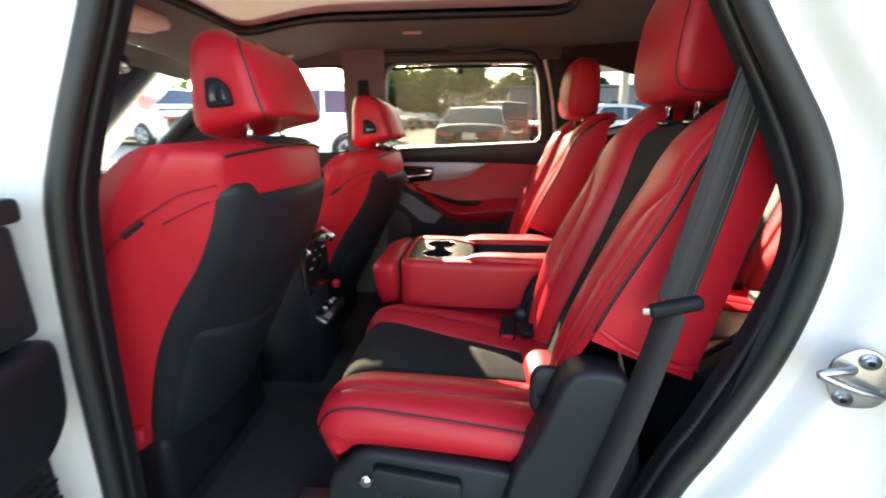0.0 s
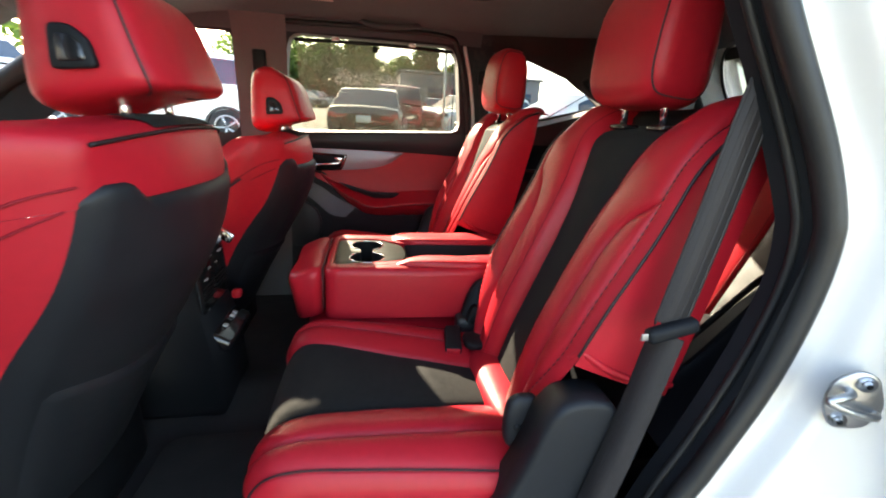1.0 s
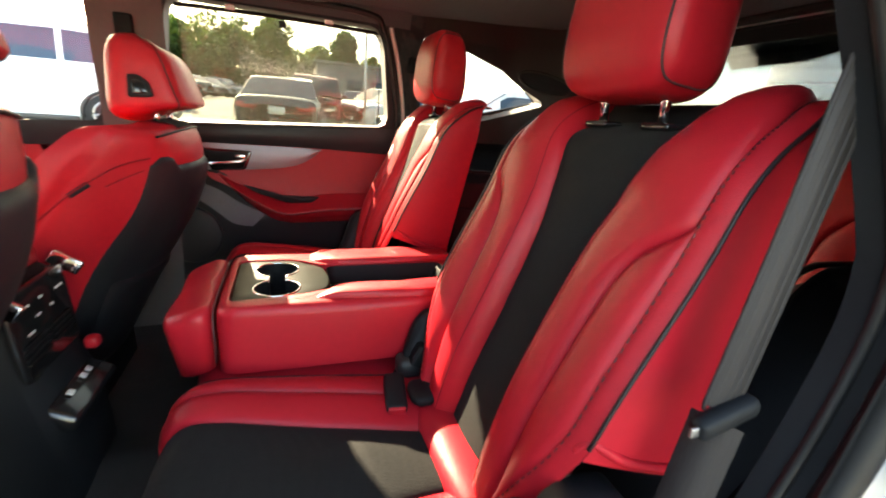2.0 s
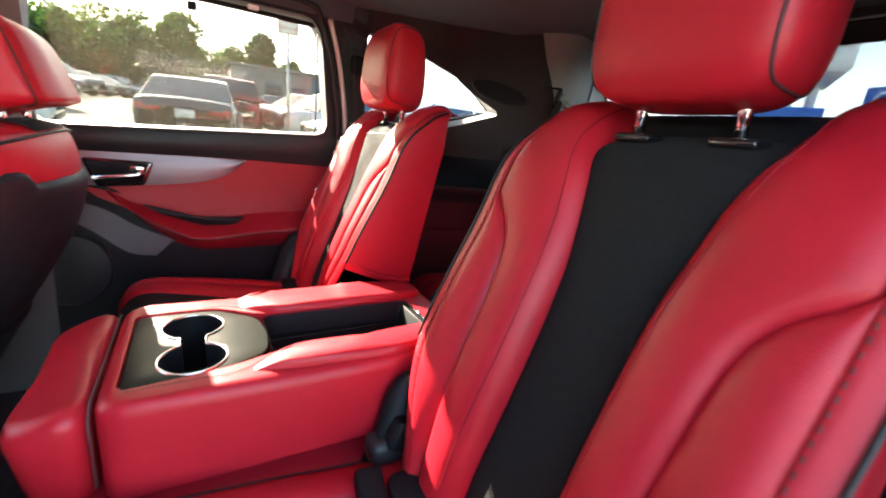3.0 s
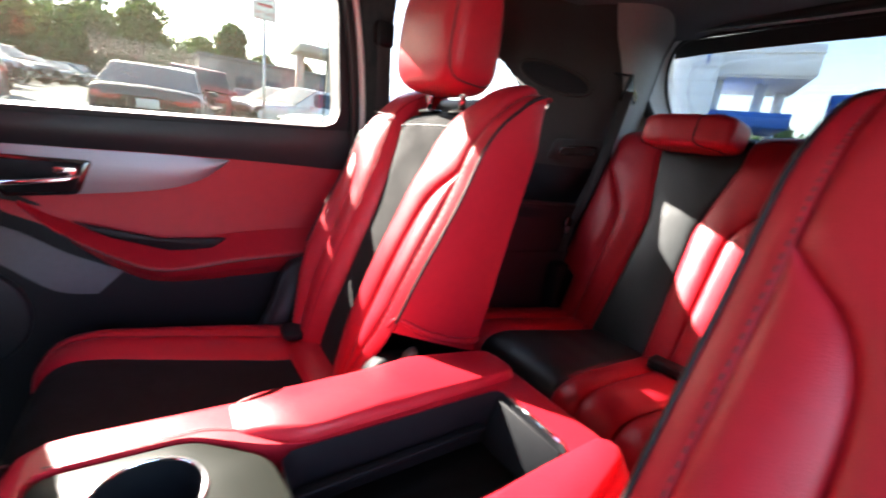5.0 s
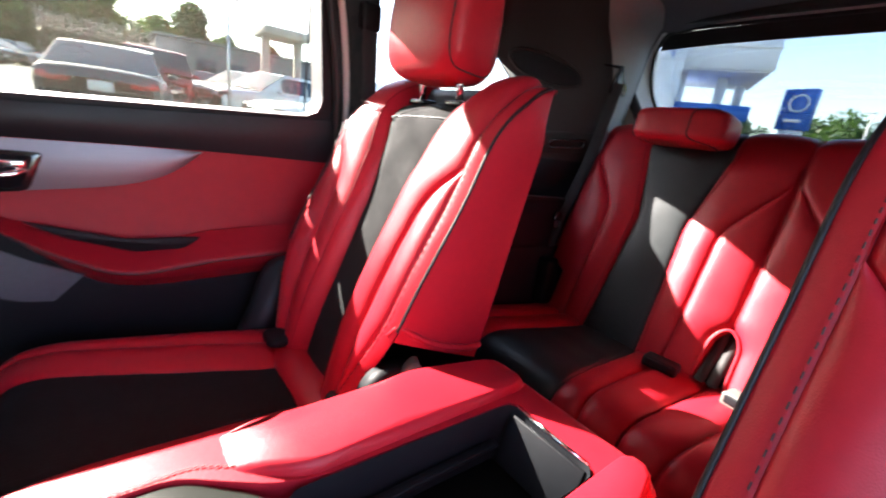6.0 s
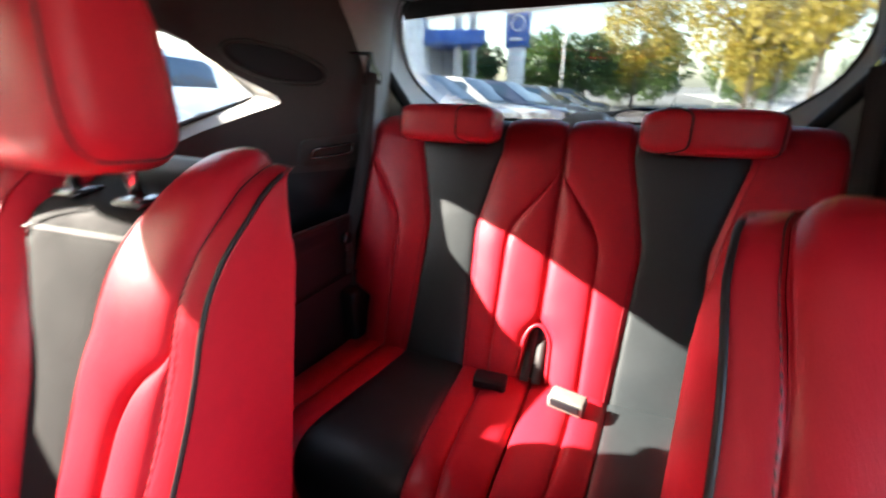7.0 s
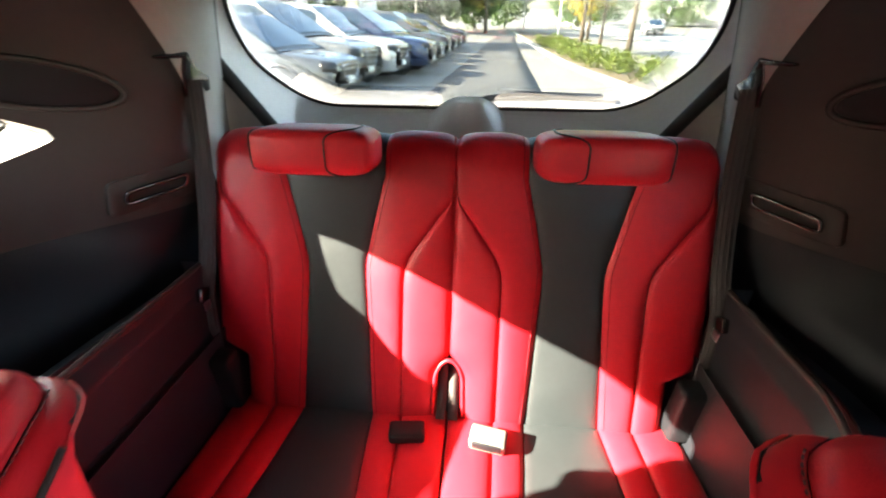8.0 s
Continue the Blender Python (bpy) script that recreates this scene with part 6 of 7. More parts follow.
def parked_car(label, kind, rgb, x, y, heading, group="parked cars"):
    """heading: degrees of the nose, from +x towards +y."""
    k = kind
    th = thing("parked_car", label, "car", group, at=(0, 0, 0))
    a = radians(heading)
    n = Vector((0.035 if x > 0 else 0.0, -0.045, 1)).normalized()
    fwd = Vector((math.cos(a), math.sin(a), 0))
    fwd = (fwd - n * fwd.dot(n)).normalized()
    left = n.cross(fwd)
    m = Matrix((fwd, left, n)).transposed().to_4x4()
    m.translation = (x, y, ground_z(x, y))
    P = paint(rgb)
    L, W = k["L"] / 2, k["W"]
    # lower body as a loft of cross sections
    st = [(-L, 0.45, k["deck"] * 0.80, k["deck"] * 0.82, 0.80), (-L + 0.10, 0.30, k["deck"] * 0.93, k["deck"] * 0.97, 0.93), (-L + 0.45, 0.24, k["belt"], k["deck"], 0.98), (-1.2, 0.22, k["belt"], k["belt"] + 0.03, 1.0), (0.2, 0.22, k["belt"], k["belt"] + 0.02, 1.0), (1.1, 0.22, k["belt"] * 0.97, k["hood"] + 0.02, 0.99), (L - 0.60, 0.24, k["hood"] * 0.94, k["hood"] * 0.99, 0.98), (L - 0.22, 0.26, k["hood"] * 0.87, k["hood"] * 0.94, 0.94), (L - 0.05, 0.28, k["hood"] * 0.80, k["hood"] * 0.86, 0.88), (L, 0.36, k["hood"] * 0.68, k["hood"] * 0.72, 0.82)]

    def sect(u, v):
        q = spl(st, u)
        xx, zb, zs, zt, w = q
        w *= W
        ring = [(0.0, zb), (0.80 * w, zb), (0.96 * w, zb + 0.08), (w, (zb + zs) * 0.52), (0.985 * w, zs * 0.90), (0.93 * w, zs), (0.72 * w, zt - 0.005), (0.0, zt + 0.02)]
        s = spl(ring, v)
        return xx, s[0], s[1]

    def body_at(u, v):
        xx, yy, zz = sect(u, 1 - abs(2 * v - 1))
        return m @ Vector((xx, yy * (1 if v < 0.5 else -1), zz))
    part("body", sheet(lambda u, v: body_at(v, u), steps(36), steps(44)), P, th)
    # greenhouse
    g0, g1, g2, g3 = k["gh"]
    top = k["roof"]

    def roof_at(u, v):
        t = v
        xs = g0 + (g3 - g0) * t
        zz = float(np.interp(xs, [g0, g1, (g1 + g2) / 2, g2, g3], [k["belt"] + 0.02, top - 0.05, top, top - 0.03, k["belt"] + 0.0]))
        f = (zz - k["belt"]) / (top - k["belt"])
        ww = W * (0.93 - 0.18 * f)
        ring = [(0.93 * W, k["belt"] - 0.02), (ww, zz - 0.02 - 0.04 * f), (ww * 0.86, zz), (0.0, zz + 0.02)]
        q = spl(ring, 1 - abs(2 * u - 1))
        return m @ Vector((xs, q[0] * (1 if u < 0.5 else -1), q[1]))
    part("cabin", sheet(roof_at, steps(24), steps(30)), P, th)

    bz = k["belt"]

    def pane(s0, s1, xa, xb, lift=0.006):
        """A pane lying in the cabin's skin, from s0 to s1 round it and from xa to xb along it."""
        def at(p, q):
            u, v = s0 + (s1 - s0) * p, (xa + (xb - xa) * q - g0) / (g3 - g0)
            c = roof_at(u, v)
            nn = (roof_at(u + 0.01, v) - roof_at(u - 0.01, v)).cross(roof_at(u, v + 0.01) - roof_at(u, v - 0.01)).normalized()
            return c + (nn if nn.dot(c - m @ Vector(((g1 + g2) / 2, 0, bz * 0.8))) > 0 else -nn) * lift
        return sheet(at, steps(14), steps(6))
    part("windscreen", pane(0.20, 0.80, g3 - 0.10, g2 + 0.07), CARGLASS, th)
    part("rear_screen", pane(0.21, 0.79, g0 + 0.10, g1 - 0.04), CARGLASS, th)
    wip = sheet(lambda u, v: roof_at(0.2 + 0.6 * u, (g3 - 0.10 + 0.07 * v - g0) / (g3 - g0)) + n * 0.006, steps(10), steps(2))
    part("wiper_cowl", wip, GRILLE, th)
    for o in (1, -1):
        xm = (g1 + g2) / 2
        for xa, xb in (((g0 + g1) / 2 + 0.16, xm - 0.04), (xm + 0.04, g2 + 0.22)):
            e = (0.035, 0.150) if o > 0 else (0.965, 0.850)
            part("side_window", pane(e[0], e[1], xa, xb), CARGLASS, th)
        mz = bz + 0.06
        part("door_mirror", pillow((0, 0, 0), (0.16, 0.22, 0.13), 3.2, None, m @ Matrix.Translation((g2 + 0.42, o * (W + 0.08), mz)), 14, 8), P, th)
        part("door_handle", rbox((0, 0, 0), (0.18, 0.03, 0.025), 0.008, 2, m @ Matrix.Translation((-0.15, o * W * 0.995, bz * 0.86))), P, th)
        part("side_sill", rbox((0, 0, 0), (2.0, 0.06, 0.10), 0.02, 2, m @ Matrix.Translation((0, o * W * 0.955, 0.25))), GRILLE, th)
        for fx in (-L + 0.95, L - 0.92):
            c = m @ Matrix.Translation((fx, o * (W - 0.10), 0.34))
            part("wheel_well", tube([c @ Vector((0, o * -0.05, 0)), c @ Vector((0, o * 0.096, 0))], 0.41, 24), GRILLE, th)
            wh = part("wheel", tube([c @ Vector((0, o * -0.11, 0)), c @ Vector((0, o * 0.112, 0))], 0.34, 24), TYRE, th)
            part("rim", tube([c @ Vector((0, o * 0.09, 0)), c @ Vector((0, o * 0.118, 0))], 0.235, 20), GRILLE, wh)
            for j in range(5):
                aa = j * math.tau / 5
                part("spoke", tube([c @ Vector((0, o * 0.122, 0)), c @ Vector((0.225 * math.cos(aa), o * 0.122, 0.225 * math.sin(aa)))], 0.026, 6, flat=0.5), RIM, wh)
            part("rim_ring", tube([c @ Vector((0.225 * math.cos(q * math.tau / 20), o * 0.118, 0.225 * math.sin(q * math.tau / 20))) for q in range(20)], 0.018, 6, closed=True), RIM, wh)
            part("arch", tube([c @ Vector((0.375 * math.cos(q), o * 0.085, 0.375 * math.sin(q))) for q in np.linspace(-0.15, math.pi + 0.15, 16)], 0.035, 6), GRILLE, th)
        hl = m @ Matrix.Translation((L - 0.20, o * W * 0.63, k["hood"] * 0.79)) @ Matrix.Rotation(-o * 0.50, 4, "Z")
        lamp = part("headlight", pillow((0, 0, 0), (0.34, 0.46, 0.17), 3.4, None, hl, 18, 8), CLEARLAMP, th, "clear headlight")
        part("lens_surround", pillow((-0.012, 0, -0.01), (0.35, 0.52, 0.22), 3.4, None, hl, 18, 8), GRILLE, lamp)
        part("fog_light", rbox((0, 0, 0), (0.10, 0.22, 0.10), 0.03, 2, m @ Matrix.Translation((L - 0.08, o * W * 0.62, 0.42)) @ Matrix.Rotation(-o * 0.35, 4, "Z")), GRILLE, th)
        part("tail_light", pillow((0, 0, 0), (0.20, 0.44, 0.15), 3.4, None, m @ Matrix.Translation((-L + 0.12, o * W * 0.66, k["deck"] * 0.80)) @ Matrix.Rotation(o * 0.25, 4, "Z"), 16, 8), REDLAMP, th, "red tail light")
    gz, gh = k["hood"] * 0.66, k["hood"] * 0.30
    gr = part("grille", rbox((0, 0, 0), (0.12, W * 0.86, gh), 0.05, 3, m @ Matrix.Translation((L - 0.05, 0, gz))), GRILLE, th)
    part("grille_frame", tube([m @ Vector((L + 0.012, a * W * 0.43, gz + b * gh / 2)) for a, b in ((-1, 1), (1, 1), (0.72, -1), (-0.72, -1))], 0.016, 6, closed=True), RIM, gr, "bright grille frame")
    for b in (-0.22, 0.2):
        part("grille_bar", rbox((0, 0, 0), (0.02, W * 0.74, 0.028), 0.006, 1, m @ Matrix.Translation((L + 0.010, 0, gz + b * gh))), RIM, gr)
    part("bumper_intake", rbox((0, 0, 0), (0.12, W * 1.15, 0.13), 0.03, 2, m @ Matrix.Translation((L - 0.06, 0, 0.36))), GRILLE, th)
    part("front_plate", rbox((0, 0, 0), (0.02, 0.34, 0.12), 0.004, 1, m @ Matrix.Translation((L + 0.008, 0, 0.46))), PLATE, th)
    part("number_plate", rbox((0, 0, 0), (0.02, 0.34, 0.16), 0.004, 1, m @ Matrix.Translation((-L + 0.02, 0, k["deck"] * 0.72))), PLATE, th)
    part("rear_bumper", rbox((0, 0, 0), (0.10, W * 1.5, 0.16), 0.04, 2, m @ Matrix.Translation((-L + 0.06, 0, 0.36))), GRILLE, th)
    return th


def polar(az, d):
    return 0.0 + d * math.sin(radians(az)), 0.7 + d * math.cos(radians(az))


# beyond the right side: a sedan seen from behind and rows of cars
sx, sy = polar(0.0, 9.8 + 2.3)
parked_car("dark grey sedan with red tail lights, seen from behind", SEDAN, (0.030, 0.036, 0.046), sx, sy, 84)
sx, sy = polar(3.6, 17.5)
parked_car("dark red sport utility car behind the sedan", SUV, (0.30, 0.014, 0.030), sx, sy, 84)
for az, d, kd, rgb, hd, lab in ((11.5, 23, SUV, (0.70, 0.70, 0.68), 215, "white sport utility car across the lot"), (14.5, 17, SUV, (0.62, 0.62, 0.62), 205, "silver sport utility car across the lot"),
                                (8.4, 36, SUV, (0.05, 0.07, 0.12), 250, "dark blue sport utility car far across the lot"), (18.5, 19, LOWCAR, (0.10, 0.02, 0.05), 205, "dark purple car across the lot")):
    x, y = polar(az, d)
    parked_car(lab, kd, rgb, x, y, hd)
tones = [(0.40, 0.42, 0.44), (0.06, 0.065, 0.07), (0.50, 0.50, 0.48), (0.10, 0.11, 0.12), (0.32, 0.33, 0.35), (0.03, 0.03, 0.035), (0.45, 0.45, 0.45), (0.15, 0.16, 0.18)]
for i in range(8):
    x, y = polar(-17.0 + 1.75 * i, 20 + 5.0 * i)
    parked_car("car in a long row along the lot", LOWCAR if i % 3 else SUV, tones[i], x, y, 330, "row of cars")
parked_car("white sport utility car parked beside the lane, seen from its side", SUV, (0.74, 0.74, 0.73), 4.2, 9.2, 184)
x, y = polar(-41, 17)
parked_car("white sport utility car ahead of the windscreen", SUV, (0.66, 0.67, 0.66), x, y, 160)
x, y = polar(-25, 10.5)
parked_car("white car outside the front window", SUV, (0.72, 0.72, 0.71), x, y, 186)
# behind: a slanted row along the driveway
ROW = ((8.5, 3.75, LOWCAR, (0.075, 0.078, 0.084), "silver car with a bright grille parked aslant behind the tailgate"),
       (10.5, 3.85, SUV, (0.15, 0.15, 0.148), "silver sport utility car in the slanted row"),
       (12.6, 3.45, SUV, (0.42, 0.42, 0.41), "white sport utility car in the slanted row"),
       (14.7, 2.85, SUV, (0.014, 0.025, 0.060), "dark blue sport utility car in the slanted row"),
       (17.2, 2.80, SEDAN, (0.018, 0.021, 0.030), "dark grey car in the slanted row"),
       (19.9, 2.75, SUV, (0.05, 0.052, 0.056), "grey sport utility car in the slanted row"),
       (22.7, 2.65, SEDAN, (0.013, 0.018, 0.036), "dark blue car far along the row"),
       (25.6, 2.55, LOWCAR, (0.11, 0.115, 0.12), "grey car at the far end of the row"),
       (28.6, 2.45, SUV, (0.03, 0.033, 0.04), "dark sport utility car at the far end of the row"))
for x, y, kd, rgb, lab in ROW:
    a = radians(264)
    parked_car(lab, kd, rgb, x - kd["L"] / 2 * math.cos(a), y - kd["L"] / 2 * math.sin(a), 264, "slanted row of cars")
parked_car("white sport utility car behind the slanted row", SUV, (0.42, 0.42, 0.41), 12.5, 10.4, 264, "slanted row of cars")

# sign on a pole
SIGNRED = material("sign_red", (0.45, 0.03, 0.03), 0.6)
SIGNWHITE = material("sign_white", (0.75, 0.74, 0.70), 0.5, var=0.05)
px, py = polar(9.6, 7.3)
sgn = thing("lane_sign", "white sign with red lettering on a thin steel pole", "sign", at=(px, py, 0.35))
gz = ground_z(px, py)
part("pole", tube([(px, py, gz), (px, py, 2.95)], 0.022, 8), STEEL, sgn)
part("board", rbox((px, py - 0.03, 2.74), (0.30, 0.006, 0.46), 0.02, 2), SIGNWHITE, sgn)
part("border", tube([(px + a, py - 0.035, 2.74 + b) for a, b in rounded([(-0.135, -0.215), (0.135, -0.215), (0.135, 0.215), (-0.135, 0.215)], 0.02, 3)], 0.004, 6, closed=True), SIGNRED, sgn)
fc = bpy.data.curves.new("lettering", "FONT")
fc.body, fc.size, fc.align_x, fc.extrude = "FIRE LANE", 0.062, "CENTER", 0.001
fo = new("lettering", fc)
fc.materials.append(SIGNRED)
fo.parent = sgn
fo.matrix_parent_inverse = sgn.matrix_basis.inverted()
fo.matrix_basis = pose(px, py - 0.037, 2.575, 90, 0, 0)
for z in (2.88, 2.80, 2.70):
    part("text_bar", rbox((px, py - 0.0345, z), (0.20, 0.003, 0.035), 0), SIGNRED, sgn, smooth=False)

# trees
BARK = material("bark", (0.10, 0.075, 0.055), 0.9, grain=1.0, scale=40, var=0.3, var_scale=6, stretch=(1, 1, 0.2))


def leaf_material(name, rgb):
    m = material(name, rgb, 0.55, var=0.35, var_scale=0.9)
    b = m.node_tree.nodes["Principled BSDF"]
    b.inputs["Subsurface Weight"].default_value = 0.0
    nt = m.node_tree
    tr = nd(nt, "ShaderNodeBsdfTranslucent", Color=(rgb[0] * 1.5, rgb[1] * 1.5, rgb[2], 1))
    mx = nd(nt, "ShaderNodeMixShader", Fac=0.35)
    nt.links.new(b.outputs[0], mx.inputs[1])
    nt.links.new(tr.outputs[0], mx.inputs[2])
    nt.links.new(mx.outputs[0], nt.nodes["Material Output"].inputs["Surface"])
    return m


GREEN = leaf_material("green_leaves", (0.065, 0.120, 0.028))
DEEP = leaf_material("deep_green_leaves", (0.038, 0.085, 0.026))
GOLD = leaf_material("yellowing_leaves", (0.34, 0.26, 0.04))


def leaves(rng, centres, n, size):
    """Many small leaves scattered in lumps round the given centres."""
    verts, faces = [], []
    for _ in range(n):
        c, r = centres[rng.integers(len(centres))]
        d = rng.normal(size=3)
        d /= np.linalg.norm(d)
        p = np.asarray(c) + d * r * rng.uniform(0.35, 1.0) ** 0.6
        a, b = rng.normal(size=3), rng.normal(size=3)
        a /= np.linalg.norm(a)
        b -= a * a.dot(b)
        b /= np.linalg.norm(b)
        s = size * rng.uniform(0.6, 1.3)
        i = len(verts)
        verts += [p - a * s, p + b * s * 0.55, p + a * s, p - b * s * 0.55]
        faces.append((i, i + 1, i + 2, i + 3))
    me = bpy.data.meshes.new("crown")
    me.from_pydata([tuple(v) for v in verts], [], faces)
    return me


def tree(label, x, y, h, spread, trunk_h, mat, n=1500, size=0.22, seed=1, group="trees", tall=False):
    rng = np.random.default_rng(seed)
    th = thing("tree", label, "tree", group, at=(x, y, ground_z(x, y)))
    z0 = ground_z(x, y)
    bm = tube([(x, y, z0 - 0.05), (x + 0.05, y, z0 + trunk_h * 0.5), (x, y + 0.06, z0 + trunk_h), (x + 0.1, y, z0 + h * 0.75)], 0.5, 8)
    for v in bm.verts:
        f = 1 - 0.85 * min(1, (v.co.z - z0) / (h * 0.75))
        cx, cy = x, y
        v.co.x, v.co.y = cx + (v.co.x - cx) * 0.017 * h * f / 0.5, cy + (v.co.y - cy) * 0.017 * h * f / 0.5
    tr = part("trunk", bm, BARK, th)
    cs = []
    k = 16 if not tall else 12
    for i in range(k):
        t = (i + 0.5) / k
        a = i * 2.4 + rng.uniform(0, 0.6)
        zz = z0 + trunk_h + (h - trunk_h) * t * 0.92
        prof = math.sin(math.pi * (0.12 + 0.80 * t)) if not tall else (1 - 0.75 * t)
        r = spread * prof * rng.uniform(0.55, 1.0)
        c = (x + r * math.cos(a), y + r * math.sin(a), zz)
        cs.append((c, spread * rng.uniform(0.30, 0.48)))
        if i % 2 == 0:
            bl = tube([(x, y, z0 + trunk_h * 0.85 + (zz - z0 - trunk_h) * 0.5), ((x * 0.4 + c[0] * 0.6), (y * 0.4 + c[1] * 0.6), zz - 0.15 * spread), c], 0.006 * h, 5)
            part("limb", bl, BARK, th)
    me = leaves(rng, cs, n, size)
    me.materials.append(mat)
    cr = new("crown", me)
    cr.parent = th
    cr.matrix_parent_inverse = th.matrix_basis.inverted()
    return th


for i, (az, d, top, sp, tall) in enumerate(((-14, 70, 8.6, 4.5, False), (-10.5, 66, 7.2, 4.6, False), (-7.6, 62, 8.2, 4.6, False), (-4.8, 64, 8.0, 4.6, False), (-1.2, 58, 9.9, 3.0, True), (1.2, 66, 6.0, 3.5, False), (4.4, 75, 7.2, 3.2, False), (7.2, 66, 9.4, 2.6, True), (10.5, 90, 6.8, 3, False), (15.2, 60, 6.6, 1.6, True), (-20, 64, 5.0, 3.6, False), (-27, 60, 4.6, 3.4, False))):
    x, y = polar(az, d)
    h = 1.2 + d * math.tan(radians(top)) - ground_z(x, y)
    tree("dark green broad-leaved tree beyond the lot" if not tall else "tall narrow green tree beyond the lot", x, y, h, sp * 1.15, h * 0.22, DEEP if i % 2 else GREEN, 5200, 0.30, 10 + i, tall=tall)
x, y = polar(-39, 22)
tree("bright green tree ahead of the car", x, y, 6.5, 3.5, 2.0, GREEN, 2500, 0.2, 60)
tree("young street tree with yellowing leaves by the kerb", 20.5, -4.9, 8.5, 2.6, 3.9, GOLD, 3600, 0.13, 31)
tree("young street tree with yellowing leaves by the kerb", 28.0, -4.4, 9.0, 3.6, 3.6, GOLD, 4600, 0.15, 32)
tree("slender street tree with yellowing leaves", 30.0, -6.0, 8.0, 2.2, 3.6, GOLD, 2200, 0.15, 34)
tree("tall yellowing tree beyond the end of the driveway", 52.0, 1.2, 12.5, 4.6, 4.0, GOLD, 5000, 0.22, 35)
tree("street tree with green and yellow leaves", 46.0, -8.6, 9.5, 3.4, 2.8, GOLD, 3000, 0.2, 33)
for i, (x, y, h, s) in enumerate(((50, 6.5, 6.5, 3.6), (58, 2.6, 6, 3.4), (48, 10.5, 6.5, 3.6), (44, 17, 5.5, 3.2), (66, -1.5, 8, 4.2), (80, -14, 8, 5), (95, -22, 9, 6), (88, -34, 8, 6), (70, -40, 9, 6), (110, -50, 9, 7))):
    tree("green tree beyond the end of the driveway", x, y, h, s, 1.6, (DEEP, GREEN, GREEN)[i % 3], 4000, 0.26, 80 + i)

# hedge along the kerb
rng = np.random.default_rng(5)
hc = []
for i in range(160):
    x = -12 + 50 * i / 159
    hc.append(((x, kerb(x) - 1.5 + rng.uniform(-0.9, 0.9), ground_z(x, kerb(x)) + 0.30), rng.uniform(0.35, 0.6)))
hm = leaves(rng, hc, 16000, 0.07)
hm.materials.append(leaf_material("hedge_leaves", (0.10, 0.13, 0.025)))
tagged(new("hedge", hm), "low yellow-green hedge in the planting bed", "hedge", kind="stuff")

# buildings
WALLM = material("beige_wall", (0.40, 0.37, 0.33), 0.8, var=0.06, var_scale=0.4)
ROOFM = material("grey_roof", (0.16, 0.16, 0.17), 0.8, var=0.1, var_scale=0.5)
BLUE = material("blue_cladding", (0.012, 0.10, 0.42), 0.4, var=0.05)
SILVER = material("pale_cladding", (0.74, 0.76, 0.78), 0.45, var=0.05, var_scale=0.6, grain=0.1, scale=30)


def box_at(c, size, turn, r=0.05):
    return rbox(c, size, r, 1, Matrix.Rotation(radians(turn), 4, "Z"))


shed = thing("warehouse", "long low grey warehouse beyond the lot", "building", at=(8, 62, 2))
part("wall", box_at((13, 62, 3.4), (18.5, 12, 6.8), 0), ROOFM, shed)
part("roof", box_at((13, 62, 6.95), (19.1, 12.6, 0.3), 0), ROOFM, shed)
for i in range(6):
    part("window", box_at((5.2 + 3.0 * i, 55.95, 4.6), (1.8, 0.1, 1.2), 0, 0.01), CARGLASS, shed)
lb = thing("shop_building", "low pale shop building behind the row of cars", "building", at=(-22, 62, 2))
part("wall", box_at((-24, 66, 3.5), (22, 12, 6.4), 0), WALLM, lb)
part("roof", box_at((-24, 66, 6.8), (22.6, 12.6, 0.3), 0), ROOFM, lb)
for i in range(5):
    part("window", box_at((-32 + 4.0 * i, 59.95, 3.6), (2.4, 0.1, 1.6), 0, 0.01), CARGLASS, lb)
kio = thing("shelter", "pale flat-roofed shelter across the lot", "building", at=polar(15.5, 34) + (1.5,))
kx, ky = polar(16.2, 34)
part("roof", box_at((kx, ky, 6.0), (3.0, 3.0, 0.5), 0), WALLM, kio)
for a in (-1.1, 1.1):
    part("column", box_at((kx + a, ky, 3.7), (0.5, 0.5, 4.4), 0), WALLM, kio)

# showroom behind, with its blue canopy
def rp(az, d, z):
    return (0.1 + d * math.sin(radians(az)), 1.1 + d * math.cos(radians(az)), z)


show = thing("showroom", "silver and blue showroom building with a projecting canopy", "building", at=rp(64, 30, 0))
part("tower", box_at(rp(60.8, 28, 3.6), (3.4, 3.4, 7.6), 26), SILVER, show, "silver clad tower")
for i in range(11):
    part("panel_joint", box_at(Vector(rp(60.8, 28, 0.3 + 0.66 * i)), (3.43, 3.43, 0.025), 26, 0), ROOFM, show, smooth=False)
part("hall", box_at(rp(60, 38, 1.6), (12, 10, 3.8), 26), SILVER, show)
part("canopy", box_at(rp(66.5, 31, 6.9), (6.5, 6.0, 1.5), 26), SILVER, show, "projecting silver canopy")
part("canopy_soffit", box_at(rp(66.5, 31, 6.1), (6.3, 5.8, 0.12), 26), SILVER, show)
part("canopy_edge", box_at(rp(66.5, 31, 7.25), (6.6, 6.1, 0.16), 26), SIGNWHITE, show, "bright canopy edge")
part("blue_fascia", box_at(rp(66.8, 30, 3.9), (6.0, 4.5, 0.75), 26), BLUE, show, "blue fascia")
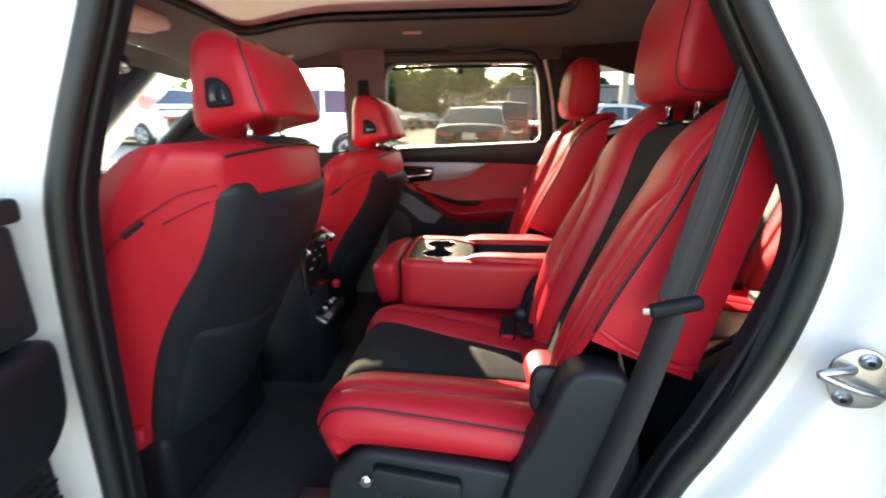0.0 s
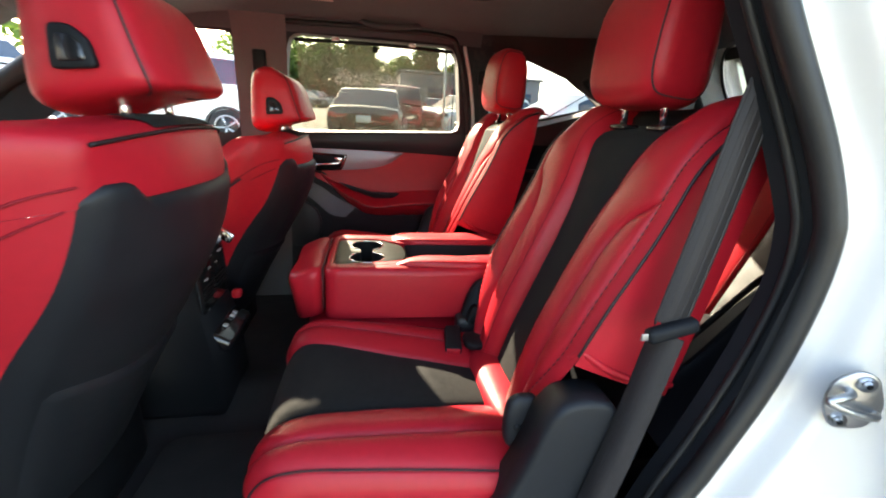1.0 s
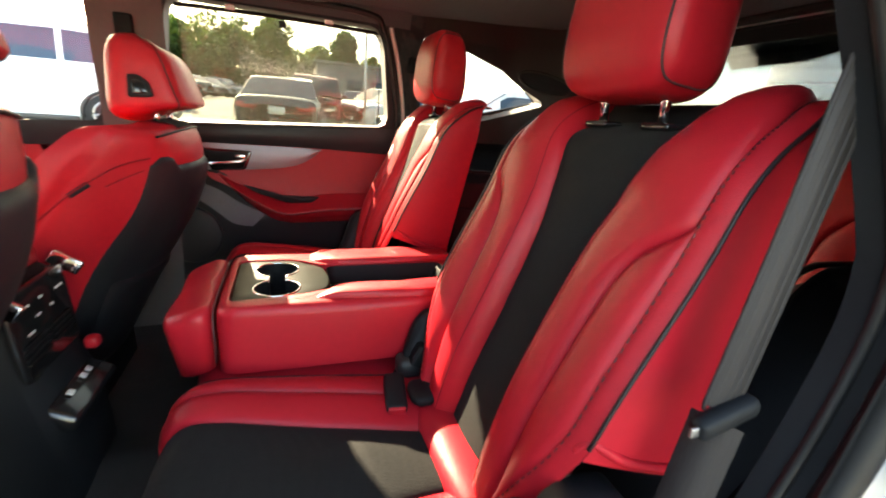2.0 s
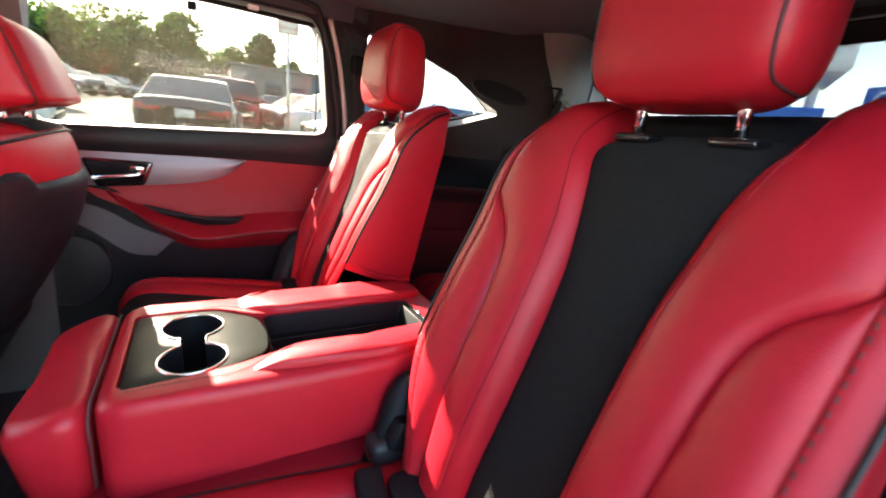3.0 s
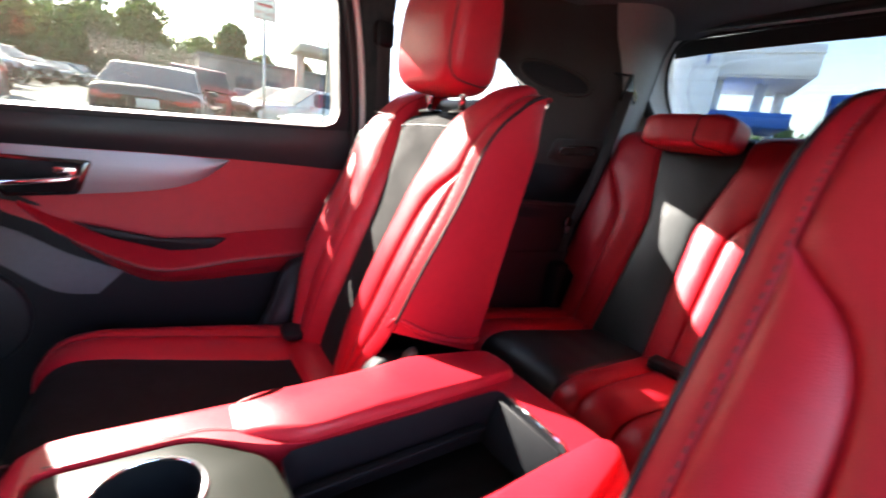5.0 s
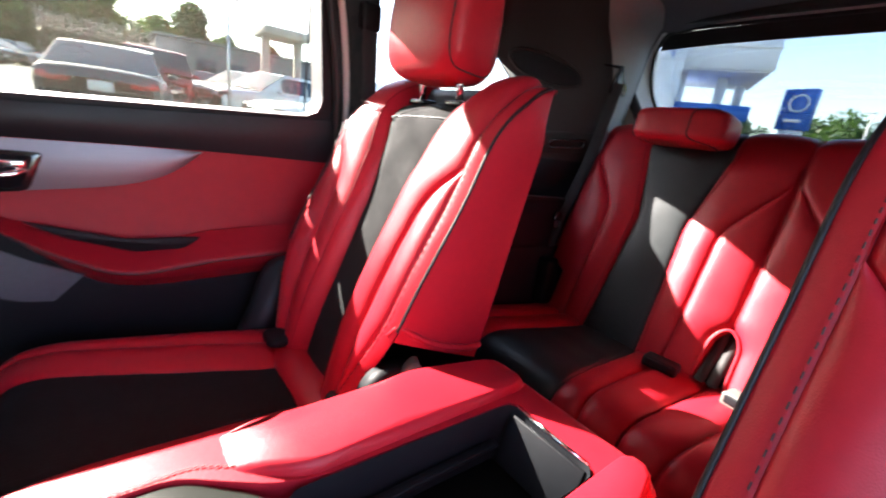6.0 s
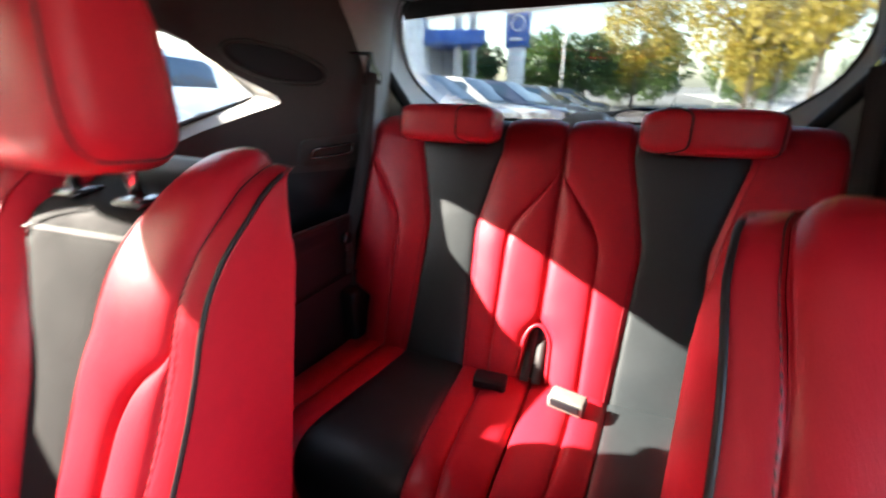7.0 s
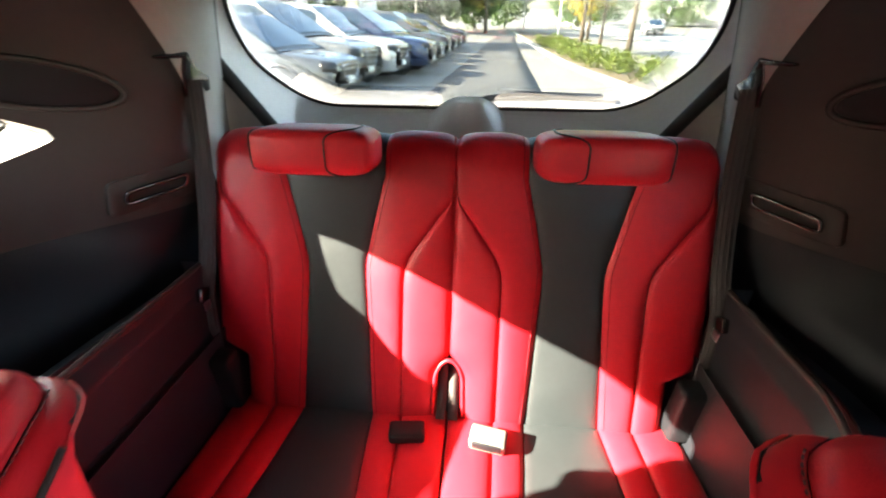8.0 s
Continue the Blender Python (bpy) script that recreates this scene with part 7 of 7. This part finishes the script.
for az, d in ((64.5, 29), (68.5, 30), (70.3, 33)):
    part("column", box_at(rp(az, d, 3.0), (0.5, 0.5, 6.2), 26), SILVER, show)
for i in range(5):
    part("window", box_at(rp(63.2 + 1.7 * i, 31.8, 2.0), (1.3, 0.1, 2.6), 26, 0.01), CARGLASS, show)
part("blue_emblem", box_at(rp(63.0, 26.6, 6.6), (0.9, 0.1, 0.5), 26, 0.02), BLUE, show, "blue emblem panel")
pyl = thing("pylon_sign", "tall blue and silver pylon sign by the driveway", "sign", at=rp(75.8, 30, 0))
part("post", box_at(rp(75.8, 30, 1.6), (0.35, 1.10, 4.2), -14), SILVER, pyl)
part("panel", box_at(rp(75.8, 29.9, 4.55), (0.42, 1.55, 2.1), -14, 0.03), BLUE, pyl, "blue sign panel")
em = rp(75.8, 29.6, 4.85)
part("emblem", tube([(em[0] - 0.05, em[1] + 0.42 * math.cos(k * math.tau / 24), em[2] + 0.42 * math.sin(k * math.tau / 24)) for k in range(24)], 0.05, 6, closed=True), SIGNWHITE, pyl, "white ring emblem")
part("name_bar", box_at(rp(75.8, 29.55, 3.95), (0.06, 0.95, 0.16), 14, 0.01), SIGNWHITE, pyl)
for az, d, h in ((81.5, 44, 7.0), (94.5, 60, 8.0), (98.5, 44, 4.2), (103.5, 40, 6.5)):
    lp = thing("street_lamp", "pale slender street lamp post", "street lamp", "street lamps", at=rp(az, d, 0))
    c = rp(az, d, 0)
    gz = ground_z(c[0], c[1])
    part("post", tube([(c[0], c[1], gz), (c[0], c[1], gz + h)], 0.07, 8), SIGNWHITE, lp)
    part("head", box_at((c[0], c[1] + 0.3, gz + h), (0.25, 0.9, 0.12), 0, 0.03), SIGNWHITE, lp)
wb = thing("white_building", "white building across the street", "building", at=(90, -40, -1))
part("wall", box_at((96, -48, 2.0), (14, 26, 5.5), 20), material("white_wall", (0.6, 0.6, 0.58), 0.8, var=0.05, var_scale=0.3), wb)
part("roof", box_at((96, -48, 4.9), (14.6, 26.6, 0.4), 20), ROOFM, wb)
x, y = 62.0, -20.0
parked_car("white van passing place on the far street", SUV, (0.7, 0.7, 0.7), x, y, 175)
